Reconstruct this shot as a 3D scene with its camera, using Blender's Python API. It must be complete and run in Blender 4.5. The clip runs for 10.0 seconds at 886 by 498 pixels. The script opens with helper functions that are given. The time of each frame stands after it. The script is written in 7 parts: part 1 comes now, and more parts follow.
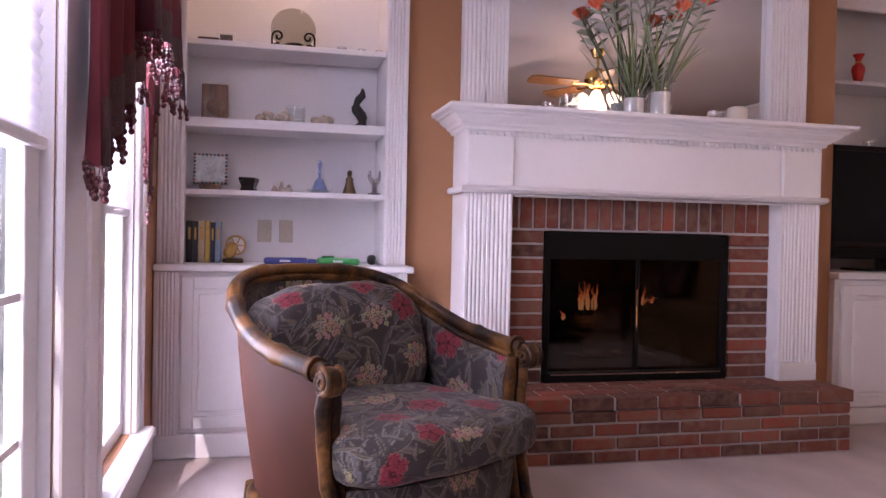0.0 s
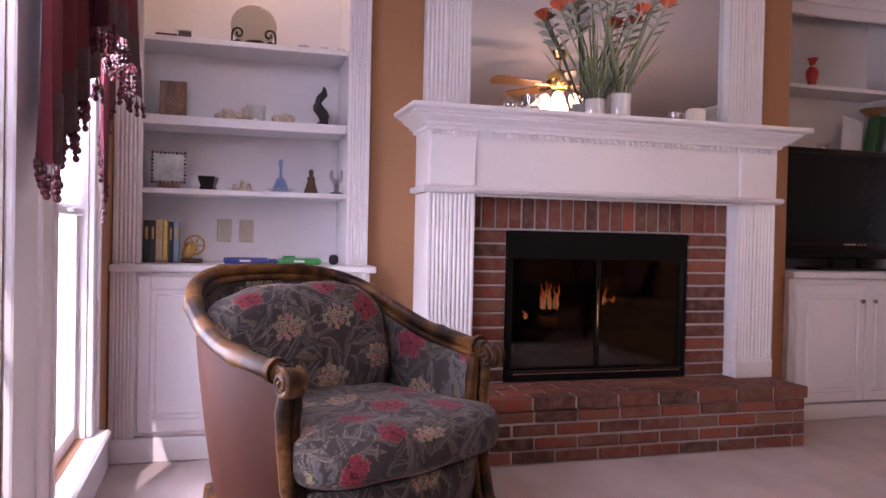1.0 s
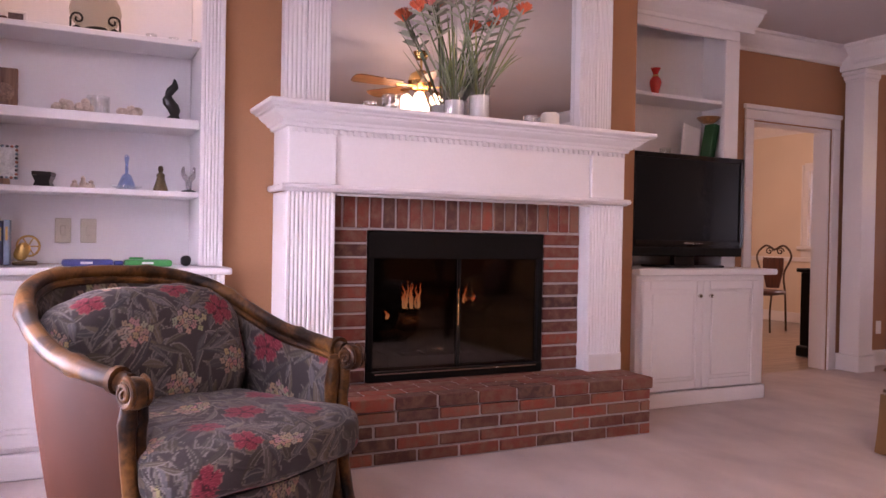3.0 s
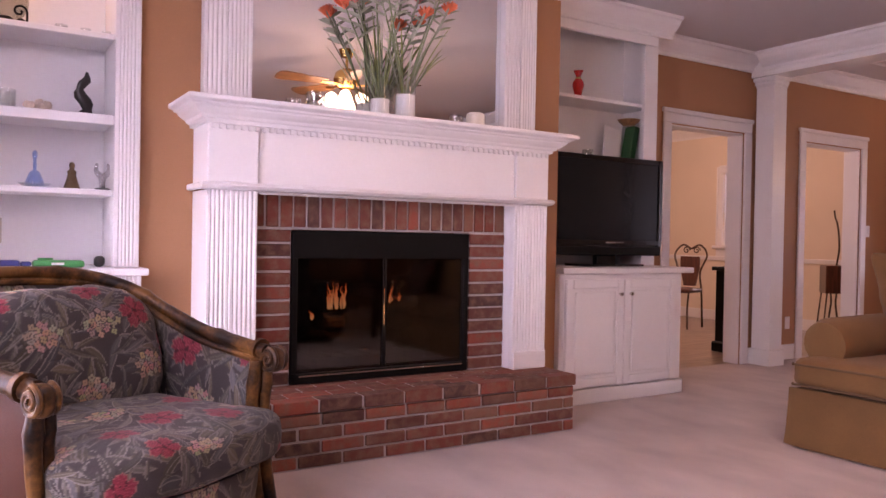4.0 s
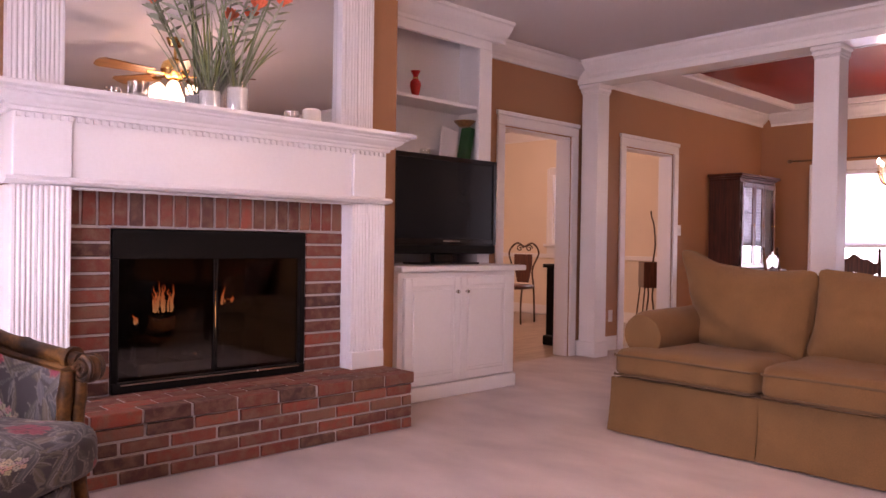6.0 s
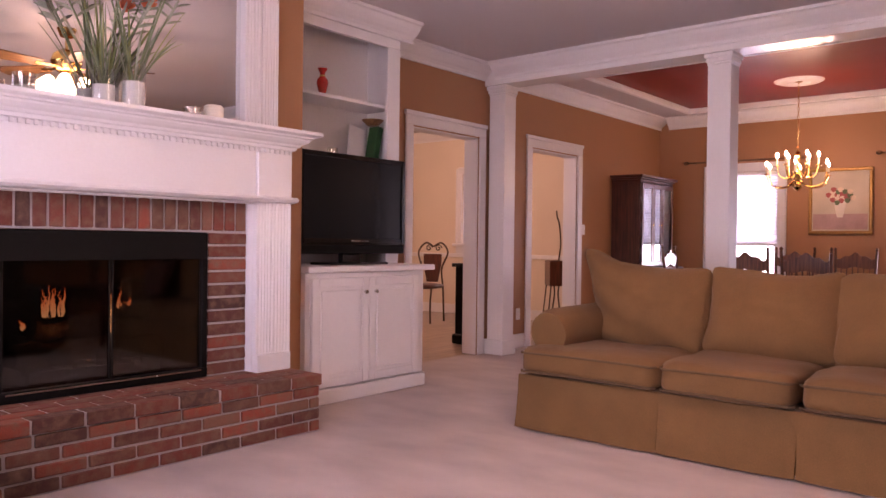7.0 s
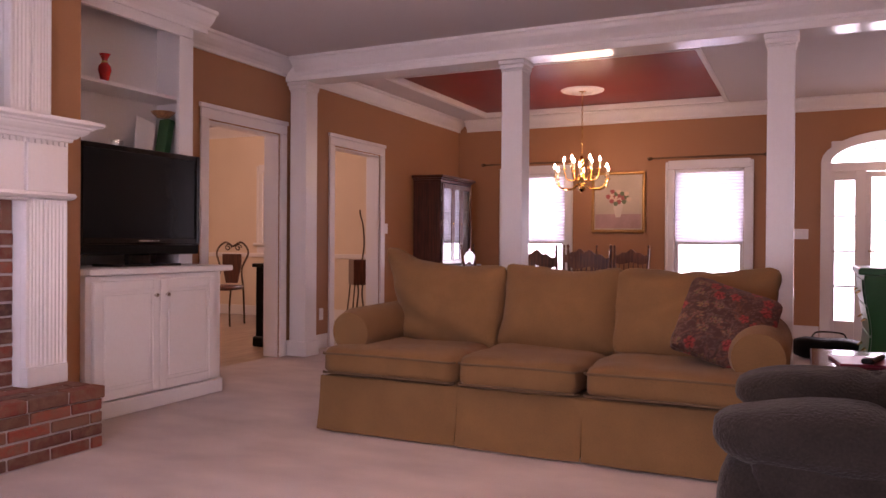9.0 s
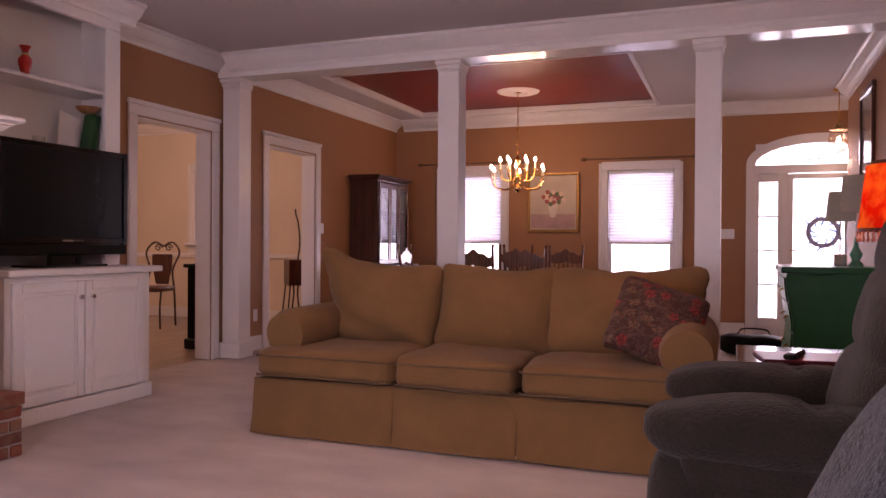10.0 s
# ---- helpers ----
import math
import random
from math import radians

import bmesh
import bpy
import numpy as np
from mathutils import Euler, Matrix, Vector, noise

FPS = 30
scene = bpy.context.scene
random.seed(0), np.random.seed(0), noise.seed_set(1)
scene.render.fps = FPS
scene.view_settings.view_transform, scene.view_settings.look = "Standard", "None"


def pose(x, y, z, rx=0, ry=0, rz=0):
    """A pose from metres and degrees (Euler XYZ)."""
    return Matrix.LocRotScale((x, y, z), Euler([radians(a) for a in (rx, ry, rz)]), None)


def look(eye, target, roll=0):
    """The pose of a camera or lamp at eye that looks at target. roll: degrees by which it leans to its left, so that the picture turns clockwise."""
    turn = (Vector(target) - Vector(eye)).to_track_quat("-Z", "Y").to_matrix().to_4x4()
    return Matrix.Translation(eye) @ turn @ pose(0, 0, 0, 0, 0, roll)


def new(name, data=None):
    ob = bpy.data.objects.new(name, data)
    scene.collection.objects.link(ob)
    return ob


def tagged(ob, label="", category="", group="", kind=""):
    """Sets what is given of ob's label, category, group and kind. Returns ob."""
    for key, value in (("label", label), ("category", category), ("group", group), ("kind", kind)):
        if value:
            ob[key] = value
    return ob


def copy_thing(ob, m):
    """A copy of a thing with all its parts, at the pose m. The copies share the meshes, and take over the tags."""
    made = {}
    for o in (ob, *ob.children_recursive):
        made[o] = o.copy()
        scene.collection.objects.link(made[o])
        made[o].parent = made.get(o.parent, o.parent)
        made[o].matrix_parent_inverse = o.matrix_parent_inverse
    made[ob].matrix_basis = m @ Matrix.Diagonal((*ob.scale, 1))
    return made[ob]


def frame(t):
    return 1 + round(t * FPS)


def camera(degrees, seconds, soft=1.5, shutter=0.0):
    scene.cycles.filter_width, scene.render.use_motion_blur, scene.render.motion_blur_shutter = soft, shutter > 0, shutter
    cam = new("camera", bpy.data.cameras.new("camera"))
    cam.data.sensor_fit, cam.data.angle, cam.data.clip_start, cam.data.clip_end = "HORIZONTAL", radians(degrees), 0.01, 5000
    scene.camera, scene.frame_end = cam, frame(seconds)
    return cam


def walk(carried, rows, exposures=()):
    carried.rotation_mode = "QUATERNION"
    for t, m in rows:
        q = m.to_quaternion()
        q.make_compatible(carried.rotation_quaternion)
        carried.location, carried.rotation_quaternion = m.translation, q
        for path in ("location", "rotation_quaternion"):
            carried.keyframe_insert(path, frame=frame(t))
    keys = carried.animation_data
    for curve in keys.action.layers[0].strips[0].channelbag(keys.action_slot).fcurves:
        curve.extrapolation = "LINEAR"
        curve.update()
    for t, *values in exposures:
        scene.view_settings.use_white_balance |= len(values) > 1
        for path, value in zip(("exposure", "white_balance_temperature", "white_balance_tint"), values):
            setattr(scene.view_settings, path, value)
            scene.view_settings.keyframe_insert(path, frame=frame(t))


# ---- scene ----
# ---- camera and its walk ----
cam = camera(59.8, 10.0)
EYE = 1.05
ROWS = [  # seconds, x, y, pitch, roll, yaw
    (0.0, 0.0, 0.0, -0.925, -1.175, -13.538), (0.5, 0.0006, 0.0006, -0.931, -1.228, -13.814), (1.0, 0.0058, 0.0057, -0.887, -1.209, -16.259),
    (1.5, 0.011, 0.0104, -0.842, -1.173, -18.625), (2.0, 0.0174, 0.0158, -0.793, -1.157, -21.446), (2.5, 0.0233, 0.0202, -0.746, -1.102, -23.924),
    (4.0, 0.0431, 0.0324, -0.636, -1.038, -31.739), (4.5, 0.0509, 0.0363, -0.61, -0.991, -34.668), (5.0, 0.0581, 0.0394, -0.562, -0.953, -37.301),
    (5.5, 0.067, 0.0428, -0.54, -0.939, -40.505), (7.0, 0.0949, 0.0499, -0.45, -0.692, -50.206), (7.5, 0.1078, 0.0515, -0.397, -0.571, -54.573),
    (8.0, 0.119, 0.0521, -0.386, -0.476, -58.329), (8.5, 0.1283, 0.052, -0.391, -0.43, -61.48), (9.0, 0.1376, 0.0515, -0.383, -0.39, -64.613),
    (9.5, 0.144, 0.0508, -0.393, -0.358, -66.767), (10.0, 0.1513, 0.0497, -0.367, -0.352, -69.254)]
EXPO = [(0.0, -0.56, 6500, 38), (1.0, -0.54, 6600, 40), (2.5, -0.33, 6900, 44), (4.5, -0.03, 7050, 47), (5.5, -0.03, 7200, 48), (7.0, 0.0, 7250, 48), (8.0, -0.12, 7250, 48), (9.0, -0.38, 7300, 48), (10.0, -0.62, 7350, 48)]
walk(cam, [(t, pose(x, y, EYE, 90 + p, r, w)) for t, x, y, p, r, w in ROWS], EXPO)

# ---- world, sun, large lights ----
SUN = Vector((0.25, 0.8, -0.76)).normalized()
world = bpy.data.worlds.new("world")
scene.world = world
world.use_nodes = True
wn = world.node_tree.nodes
sky = wn.new("ShaderNodeTexSky")
sky.sky_type, sky.sun_disc = "NISHITA", False
sky.sun_elevation, sky.sun_rotation = radians(42), radians(197)
wn["Background"].inputs["Strength"].default_value = 0.12
world.node_tree.links.new(sky.outputs[0], wn["Background"].inputs[0])


def lamp(name, kind, energy, color, m, **more):
    data = bpy.data.lights.new(name, kind)
    data.energy, data.color = energy, color
    if kind == "AREA":
        data.shape, data.size, data.size_y = "RECTANGLE", more["sx"], more["sy"]
    elif kind == "SUN":
        data.angle = radians(0.5)
    else:
        data.shadow_soft_size = more.get("r", 0.05)
    ob = new(name, data)
    ob.matrix_world = m
    return ob


lamp("sun", "SUN", 5.0, (1, 0.95, 0.88), look((0, 0, 9), Vector((0, 0, 9)) + SUN))
DAY = (0.8, 0.88, 1.0)
lamp("daylight_near", "AREA", 135, DAY, look((-0.75, 1.4, 1.25), (2, 1.4, -0.2)), sx=1.1, sy=2.0)
lamp("daylight_far", "AREA", 220, DAY, look((-0.75, 2.81, 1.25), (2, 2.81, -0.2)), sx=0.7, sy=2.0)
lamp("daylight_dining_a", "AREA", 30, DAY, look((10.3, 3.3, 1.3), (5, 3.3, 1.2)), sx=0.8, sy=1.4)
lamp("daylight_dining_b", "AREA", 30, DAY, look((10.3, 1.14, 1.3), (5, 1.14, 1.2)), sx=0.8, sy=1.4)
lamp("daylight_entry", "AREA", 40, DAY, look((10.5, -0.85, 1.3), (5, -0.85, 1.2)), sx=1.3, sy=2.0)
# added warm fill for the room beyond the doorways; no fixture stands there
lamp("kitchen_fill", "POINT", 85, (1, 0.75, 0.53), pose(6.6, 6.6, 2.45), r=0.15)

# ---- building helpers ----
def box(bm, x0, x1, y0, y1, z0, z1, bev=0.0, seg=1):
    vs = [bm.verts.new((x, y, z)) for x in (x0, x1) for y in (y0, y1) for z in (z0, z1)]
    fs = [bm.faces.new([vs[i] for i in q]) for q in ((0, 1, 3, 2), (4, 6, 7, 5), (0, 4, 5, 1), (2, 3, 7, 6), (0, 2, 6, 4), (1, 5, 7, 3))]
    if bev:
        es = list({e for f in fs for e in f.edges})
        bmesh.ops.bevel(bm, geom=es, offset=bev, segments=seg, profile=0.5, affect="EDGES")
    return bm


def bx(*a, **k):
    return box(bmesh.new(), *a, **k)


def extrude(bm, pts, axis, a, b):
    """A closed outline pushed along an axis. The outline gives the two other coordinates in x, y, z order."""
    def at(p, h):
        return {"x": (h, p[0], p[1]), "y": (p[0], h, p[1]), "z": (p[0], p[1], h)}[axis]
    lo = [bm.verts.new(at(p, a)) for p in pts]
    hi = [bm.verts.new(at(p, b)) for p in pts]
    n = len(pts)
    fs = [bm.faces.new((lo[i], lo[(i + 1) % n], hi[(i + 1) % n], hi[i])) for i in range(n)]
    fs += [bm.faces.new(lo), bm.faces.new(hi)]
    bmesh.ops.recalc_face_normals(bm, faces=fs)
    return bm


def lathe(bm, prof, seg=24, at=(0, 0, 0), sx=1.0, sy=1.0):
    """A turned form from (radius, height) pairs."""
    rings, fs = [], []
    for r, z in prof:
        if r < 1e-5:
            rings.append([bm.verts.new((at[0], at[1], at[2] + z))])
        else:
            rings.append([bm.verts.new((at[0] + sx * r * math.cos(6.28318 * i / seg), at[1] + sy * r * math.sin(6.28318 * i / seg), at[2] + z)) for i in range(seg)])
    for a, b in zip(rings, rings[1:]):
        for i in range(seg):
            j = (i + 1) % seg
            q = [a[i % len(a)], a[j % len(a)], b[j % len(b)], b[i % len(b)]]
            q = [v for k, v in enumerate(q) if v not in q[:k]]
            if len(q) > 2:
                fs.append(bm.faces.new(q))
    bmesh.ops.recalc_face_normals(bm, faces=fs)
    return bm


def tube(bm, pts, rad, seg=10, flat=1.0, caps=True):
    """A round bar along points; rad is one radius or one for each point."""
    pts = [Vector(p) for p in pts]
    n = len(pts)
    rads = rad if isinstance(rad, (list, tuple)) else [rad] * n
    rings, side = [], None
    for i, p in enumerate(pts):
        d = (pts[min(i + 1, n - 1)] - pts[max(i - 1, 0)]).normalized()
        if side is None:
            side = d.orthogonal().normalized()
        side = (side - d * side.dot(d)).normalized()
        up = d.cross(side)
        rings.append([bm.verts.new(p + rads[i] * (side * math.cos(6.28318 * k / seg) + up * flat * math.sin(6.28318 * k / seg))) for k in range(seg)])
    fs = []
    for a, b in zip(rings, rings[1:]):
        fs += [bm.faces.new((a[k], a[(k + 1) % seg], b[(k + 1) % seg], b[k])) for k in range(seg)]
    if caps:
        fs += [bm.faces.new(rings[0]), bm.faces.new(rings[-1])]
    bmesh.ops.recalc_face_normals(bm, faces=fs)
    return bm


def smooth_path(pts, n=8):
    """Points of a soft curve through the given ones."""
    P = [Vector(p) for p in pts]
    P = [2 * P[0] - P[1]] + P + [2 * P[-1] - P[-2]]
    out = []
    for i in range(1, len(P) - 2):
        for k in range(n):
            t = k / n
            a, b, c, d = P[i - 1:i + 3]
            out.append(0.5 * ((2 * b) + (c - a) * t + (2 * a - 5 * b + 4 * c - d) * t * t + (3 * b - a - 3 * c + d) * t ** 3))
    return out + [P[-2]]


def cushion(bm, sx, sy, sz, m=None, nu=22, nv=14, e1=0.35, e2=0.35, crease=0.0, seed=0.0):
    """A stuffed form: a rounded block that bulges, with slight dents."""
    def sp(v, e):
        return math.copysign(abs(v) ** e, v)

    def even(a, e):
        return math.atan2(sp(math.sin(a), 1 / e), sp(math.cos(a), 1 / e))
    m = m or Matrix()
    rings = []
    for j in range(nv + 1):
        v = even(-math.pi / 2 + math.pi * j / nv, e1)
        ring = []
        for i in range(nu):
            u = even(2 * math.pi * i / nu, e2)
            p = Vector((sx / 2 * sp(math.cos(v), e1) * sp(math.cos(u), e2), sy / 2 * sp(math.cos(v), e1) * sp(math.sin(u), e2), sz / 2 * sp(math.sin(v), e1)))
            if crease:
                p += Vector((0, 0, 1)) * crease * noise.noise(p * 5 + Vector((seed, 0, 0))) + Vector((0, 1, 0)) * crease * noise.noise(p * 4 + Vector((seed, 7, 0)))
                fold = 1 - abs(noise.noise(Vector((p.x * 7, p.y * 7, p.z * 13)) + Vector((seed, 3, 1)))) * 2
                p += p.normalized() * crease * 0.22 * (noise.noise(p * 17 + Vector((seed, 1, 5))) - max(0.0, fold) ** 6)
            ring.append(m @ p)
        rings.append(ring)
    lo, hi = bm.verts.new(sum(rings[0], Vector()) / nu), bm.verts.new(sum(rings[-1], Vector()) / nu)
    vr = [[bm.verts.new(p) for p in r] for r in rings[1:-1]]
    fs = []
    for a, b in zip(vr, vr[1:]):
        fs += [bm.faces.new((a[i], a[(i + 1) % nu], b[(i + 1) % nu], b[i])) for i in range(nu)]
    fs += [bm.faces.new((lo, vr[0][(i + 1) % nu], vr[0][i])) for i in range(nu)]
    fs += [bm.faces.new((hi, vr[-1][i], vr[-1][(i + 1) % nu])) for i in range(nu)]
    bmesh.ops.recalc_face_normals(bm, faces=fs)
    return bm


def mesh_of(name, bm, material, smooth=False, turn=40):
    me = bpy.data.meshes.new(name)
    bm.to_mesh(me)
    bm.free()
    me.materials.append(material)
    if smooth:
        me.polygons.foreach_set("use_smooth", [True] * len(me.polygons))
        me.set_sharp_from_angle(angle=radians(turn))
    return me


def part(name, bm, material, parent, label="", smooth=False, m=None):
    ob = new(name, mesh_of(name, bm, material, smooth))
    ob.parent = parent
    if m:
        ob.matrix_basis = m
    return tagged(ob, label)


def thing(name, label, category, m=None, group="", kind=""):
    ob = new(name)
    ob.empty_display_size = 0.1
    ob.matrix_basis = m or Matrix()
    return tagged(ob, label, category, group, kind)


def solid(name, bm, material, label, category, m=None, group="", kind="", smooth=False):
    ob = new(name, mesh_of(name, bm, material, smooth))
    ob.matrix_basis = m or Matrix()
    return tagged(ob, label, category, group, kind)


def structure(name, bm, material, label, category="wall", smooth=False):
    return solid(name, bm, material, label, category, kind="structure", smooth=smooth)


# ---- materials ----
def base(name):
    m = bpy.data.materials.new(name)
    m.use_nodes = True
    nt = m.node_tree
    return m, nt, nt.nodes["Principled BSDF"]


def mat(name, col, rough=0.5, metal=0.0, scale=8.0, vary=0.12, bump=0.05, fine=120.0, coat=0.0, stretch=(1, 1, 1), sheen=0.0, spec=0.5, random_tone=0.0):
    """A plain surface with two scales of tone and a fine relief."""
    m, nt, b = base(name)
    N, L = nt.nodes.new, nt.links.new
    co, mp = N("ShaderNodeTexCoord"), N("ShaderNodeMapping")
    mp.inputs["Scale"].default_value = stretch
    L(co.outputs["Object"], mp.inputs[0])
    n1, n2 = N("ShaderNodeTexNoise"), N("ShaderNodeTexNoise")
    n1.inputs["Scale"].default_value, n2.inputs["Scale"].default_value = scale, fine
    n1.inputs["Detail"].default_value, n2.inputs["Detail"].default_value = 4, 3
    L(mp.outputs[0], n1.inputs[0]), L(mp.outputs[0], n2.inputs[0])
    add = N("ShaderNodeMath")
    add.operation = "ADD"
    L(n1.outputs[0], add.inputs[0]), L(n2.outputs[0], add.inputs[1])
    ramp = N("ShaderNodeValToRGB")
    ramp.color_ramp.elements[0].position, ramp.color_ramp.elements[1].position = 0.3, 0.7
    half = N("ShaderNodeMath")
    half.operation = "MULTIPLY"
    half.inputs[1].default_value = 0.5
    L(add.outputs[0], half.inputs[0]), L(half.outputs[0], ramp.inputs[0])
    for e, k in zip(ramp.color_ramp.elements, (1 - vary, 1 + vary)):
        e.color = (*[min(1, c * k) for c in col], 1)
    out = ramp.outputs[0]
    if random_tone:
        oi, hs, mr = N("ShaderNodeObjectInfo"), N("ShaderNodeHueSaturation"), N("ShaderNodeMapRange")
        mr.inputs[3].default_value, mr.inputs[4].default_value = 1 - random_tone, 1 + random_tone
        L(oi.outputs["Random"], mr.inputs[0]), L(mr.outputs[0], hs.inputs["Value"]), L(out, hs.inputs["Color"])
        out = hs.outputs[0]
    L(out, b.inputs["Base Color"])
    rr = N("ShaderNodeMapRange")
    rr.inputs[3].default_value, rr.inputs[4].default_value = max(0.02, rough - 0.06), min(1, rough + 0.06)
    L(n1.outputs[0], rr.inputs[0]), L(rr.outputs[0], b.inputs["Roughness"])
    b.inputs["Metallic"].default_value = metal
    b.inputs["Coat Weight"].default_value = coat
    b.inputs["Sheen Weight"].default_value = sheen
    b.inputs["Specular IOR Level"].default_value = spec
    if bump:
        bp = N("ShaderNodeBump")
        bp.inputs["Strength"].default_value, bp.inputs["Distance"].default_value = bump, 0.01
        L(add.outputs[0], bp.inputs["Height"]), L(bp.outputs[0], b.inputs["Normal"])
    return m


def wood(name, dark, light, scale=6.0, rough=0.35, coat=0.3, along="z"):
    m, nt, b = base(name)
    N, L = nt.nodes.new, nt.links.new
    co, mp, wv, ns, ramp = N("ShaderNodeTexCoord"), N("ShaderNodeMapping"), N("ShaderNodeTexNoise"), N("ShaderNodeTexNoise"), N("ShaderNodeValToRGB")
    st = {"x": (0.6, 9, 9), "y": (9, 0.6, 9), "z": (9, 9, 0.6)}[along]
    mp.inputs["Scale"].default_value = st
    L(co.outputs["Object"], mp.inputs[0])
    wv.inputs["Scale"].default_value, wv.inputs["Detail"].default_value, wv.inputs["Distortion"].default_value = scale, 8, 0.8
    L(mp.outputs[0], wv.inputs[0]), L(wv.outputs[0], ramp.inputs[0])
    ramp.color_ramp.elements[0].position, ramp.color_ramp.elements[1].position = 0.35, 0.68
    ramp.color_ramp.elements[0].color, ramp.color_ramp.elements[1].color = (*dark, 1), (*light, 1)
    L(ramp.outputs[0], b.inputs["Base Color"])
    b.inputs["Roughness"].default_value, b.inputs["Coat Weight"].default_value = rough, coat
    bp = N("ShaderNodeBump")
    bp.inputs["Strength"].default_value, bp.inputs["Distance"].default_value = 0.08, 0.005
    L(wv.outputs[0], bp.inputs["Height"]), L(bp.outputs[0], b.inputs["Normal"])
    return m


def glass(name, col=(0.95, 0.97, 1.0), rough=0.02, clear=0.9):
    """Thin clear glass: most light passes straight through, some is mirrored."""
    m, nt, b = base(name)
    N, L = nt.nodes.new, nt.links.new
    tr, gl, mx, fr, pw = N("ShaderNodeBsdfTransparent"), N("ShaderNodeBsdfGlossy"), N("ShaderNodeMixShader"), N("ShaderNodeLayerWeight"), N("ShaderNodeMapRange")
    tr.inputs[0].default_value = (*col, 1)
    gl.inputs["Roughness"].default_value = rough
    fr.inputs[0].default_value = 0.3
    pw.inputs[3].default_value, pw.inputs[4].default_value = 0.05 + 0.1 * (1 - clear), 0.75 - 0.3 * clear
    L(fr.outputs["Facing"], pw.inputs[0]), L(pw.outputs[0], mx.inputs[0]), L(tr.outputs[0], mx.inputs[1]), L(gl.outputs[0], mx.inputs[2])
    L(mx.outputs[0], nt.nodes["Material Output"].inputs[0])
    return m


def glow(name, col, strength):
    m, nt, b = base(name)
    b.inputs["Base Color"].default_value = (*col, 1)
    b.inputs["Emission Color"].default_value, b.inputs["Emission Strength"].default_value = (*col, 1), strength
    return m


def shade_mat(name, col, through_part=0.5, ribs=0.0, axis=2):
    """Cloth or paper that lets light through."""
    m, nt, b = base(name)
    N, L = nt.nodes.new, nt.links.new
    tl, mx, ns, co = N("ShaderNodeBsdfTranslucent"), N("ShaderNodeMixShader"), N("ShaderNodeTexNoise"), N("ShaderNodeTexCoord")
    ns.inputs["Scale"].default_value = 14
    L(co.outputs["Object"], ns.inputs[0])
    ramp = N("ShaderNodeValToRGB")
    ramp.color_ramp.elements[0].color, ramp.color_ramp.elements[1].color = (*[c * 0.93 for c in col], 1), (*col, 1)
    L(ns.outputs[0], ramp.inputs[0]), L(ramp.outputs[0], b.inputs["Base Color"]), L(ramp.outputs[0], tl.inputs[0])
    b.inputs["Roughness"].default_value = 0.9
    mx.inputs[0].default_value = through_part
    L(b.outputs[0], mx.inputs[1]), L(tl.outputs[0], mx.inputs[2])
    L(mx.outputs[0], nt.nodes["Material Output"].inputs[0])
    return m


def brick_mat(name):
    m, nt, b = base(name)
    N, L = nt.nodes.new, nt.links.new
    oi, ramp, co, n1, n2, mixc = N("ShaderNodeObjectInfo"), N("ShaderNodeValToRGB"), N("ShaderNodeTexCoord"), N("ShaderNodeTexNoise"), N("ShaderNodeTexNoise"), N("ShaderNodeMix")
    cols = [(0.0, (0.06, 0.024, 0.02)), (0.22, (0.13, 0.036, 0.025)), (0.45, (0.2, 0.044, 0.028)), (0.62, (0.12, 0.05, 0.034)), (0.8, (0.3, 0.056, 0.03)), (1.0, (0.2, 0.1, 0.065))]
    el = ramp.color_ramp.elements
    el[0].position, el[0].color = cols[0][0], (*cols[0][1], 1)
    el[1].position, el[1].color = cols[-1][0], (*cols[-1][1], 1)
    for p, c in cols[1:-1]:
        e = el.new(p)
        e.color = (*c, 1)
    L(oi.outputs["Random"], ramp.inputs[0])
    wpos = N("ShaderNodeNewGeometry")
    n1.inputs["Scale"].default_value, n1.inputs["Detail"].default_value = 22, 6
    n2.inputs["Scale"].default_value, n2.inputs["Detail"].default_value = 140, 4
    L(wpos.outputs["Position"], n1.inputs[0]), L(wpos.outputs["Position"], n2.inputs[0])
    r2 = N("ShaderNodeValToRGB")
    r2.color_ramp.elements[0].position, r2.color_ramp.elements[1].position = 0.42, 0.75
    L(n1.outputs[0], r2.inputs[0])
    mixc.data_type = "RGBA"
    L(r2.outputs[0], mixc.inputs[0]), L(ramp.outputs[0], mixc.inputs[6])
    mixc.inputs[7].default_value = (0.2, 0.115, 0.075, 1)
    hs = N("ShaderNodeHueSaturation")
    mr = N("ShaderNodeMapRange")
    mr.inputs[3].default_value, mr.inputs[4].default_value = 0.72, 1.25
    L(n2.outputs[0], mr.inputs[0]), L(mr.outputs[0], hs.inputs["Value"]), L(mixc.outputs[2], hs.inputs["Color"])
    L(hs.outputs[0], b.inputs["Base Color"])
    b.inputs["Roughness"].default_value = 0.82
    bp = N("ShaderNodeBump")
    bp.inputs["Strength"].default_value, bp.inputs["Distance"].default_value = 0.5, 0.004
    L(n2.outputs[0], bp.inputs["Height"]), L(bp.outputs[0], b.inputs["Normal"])
    return m


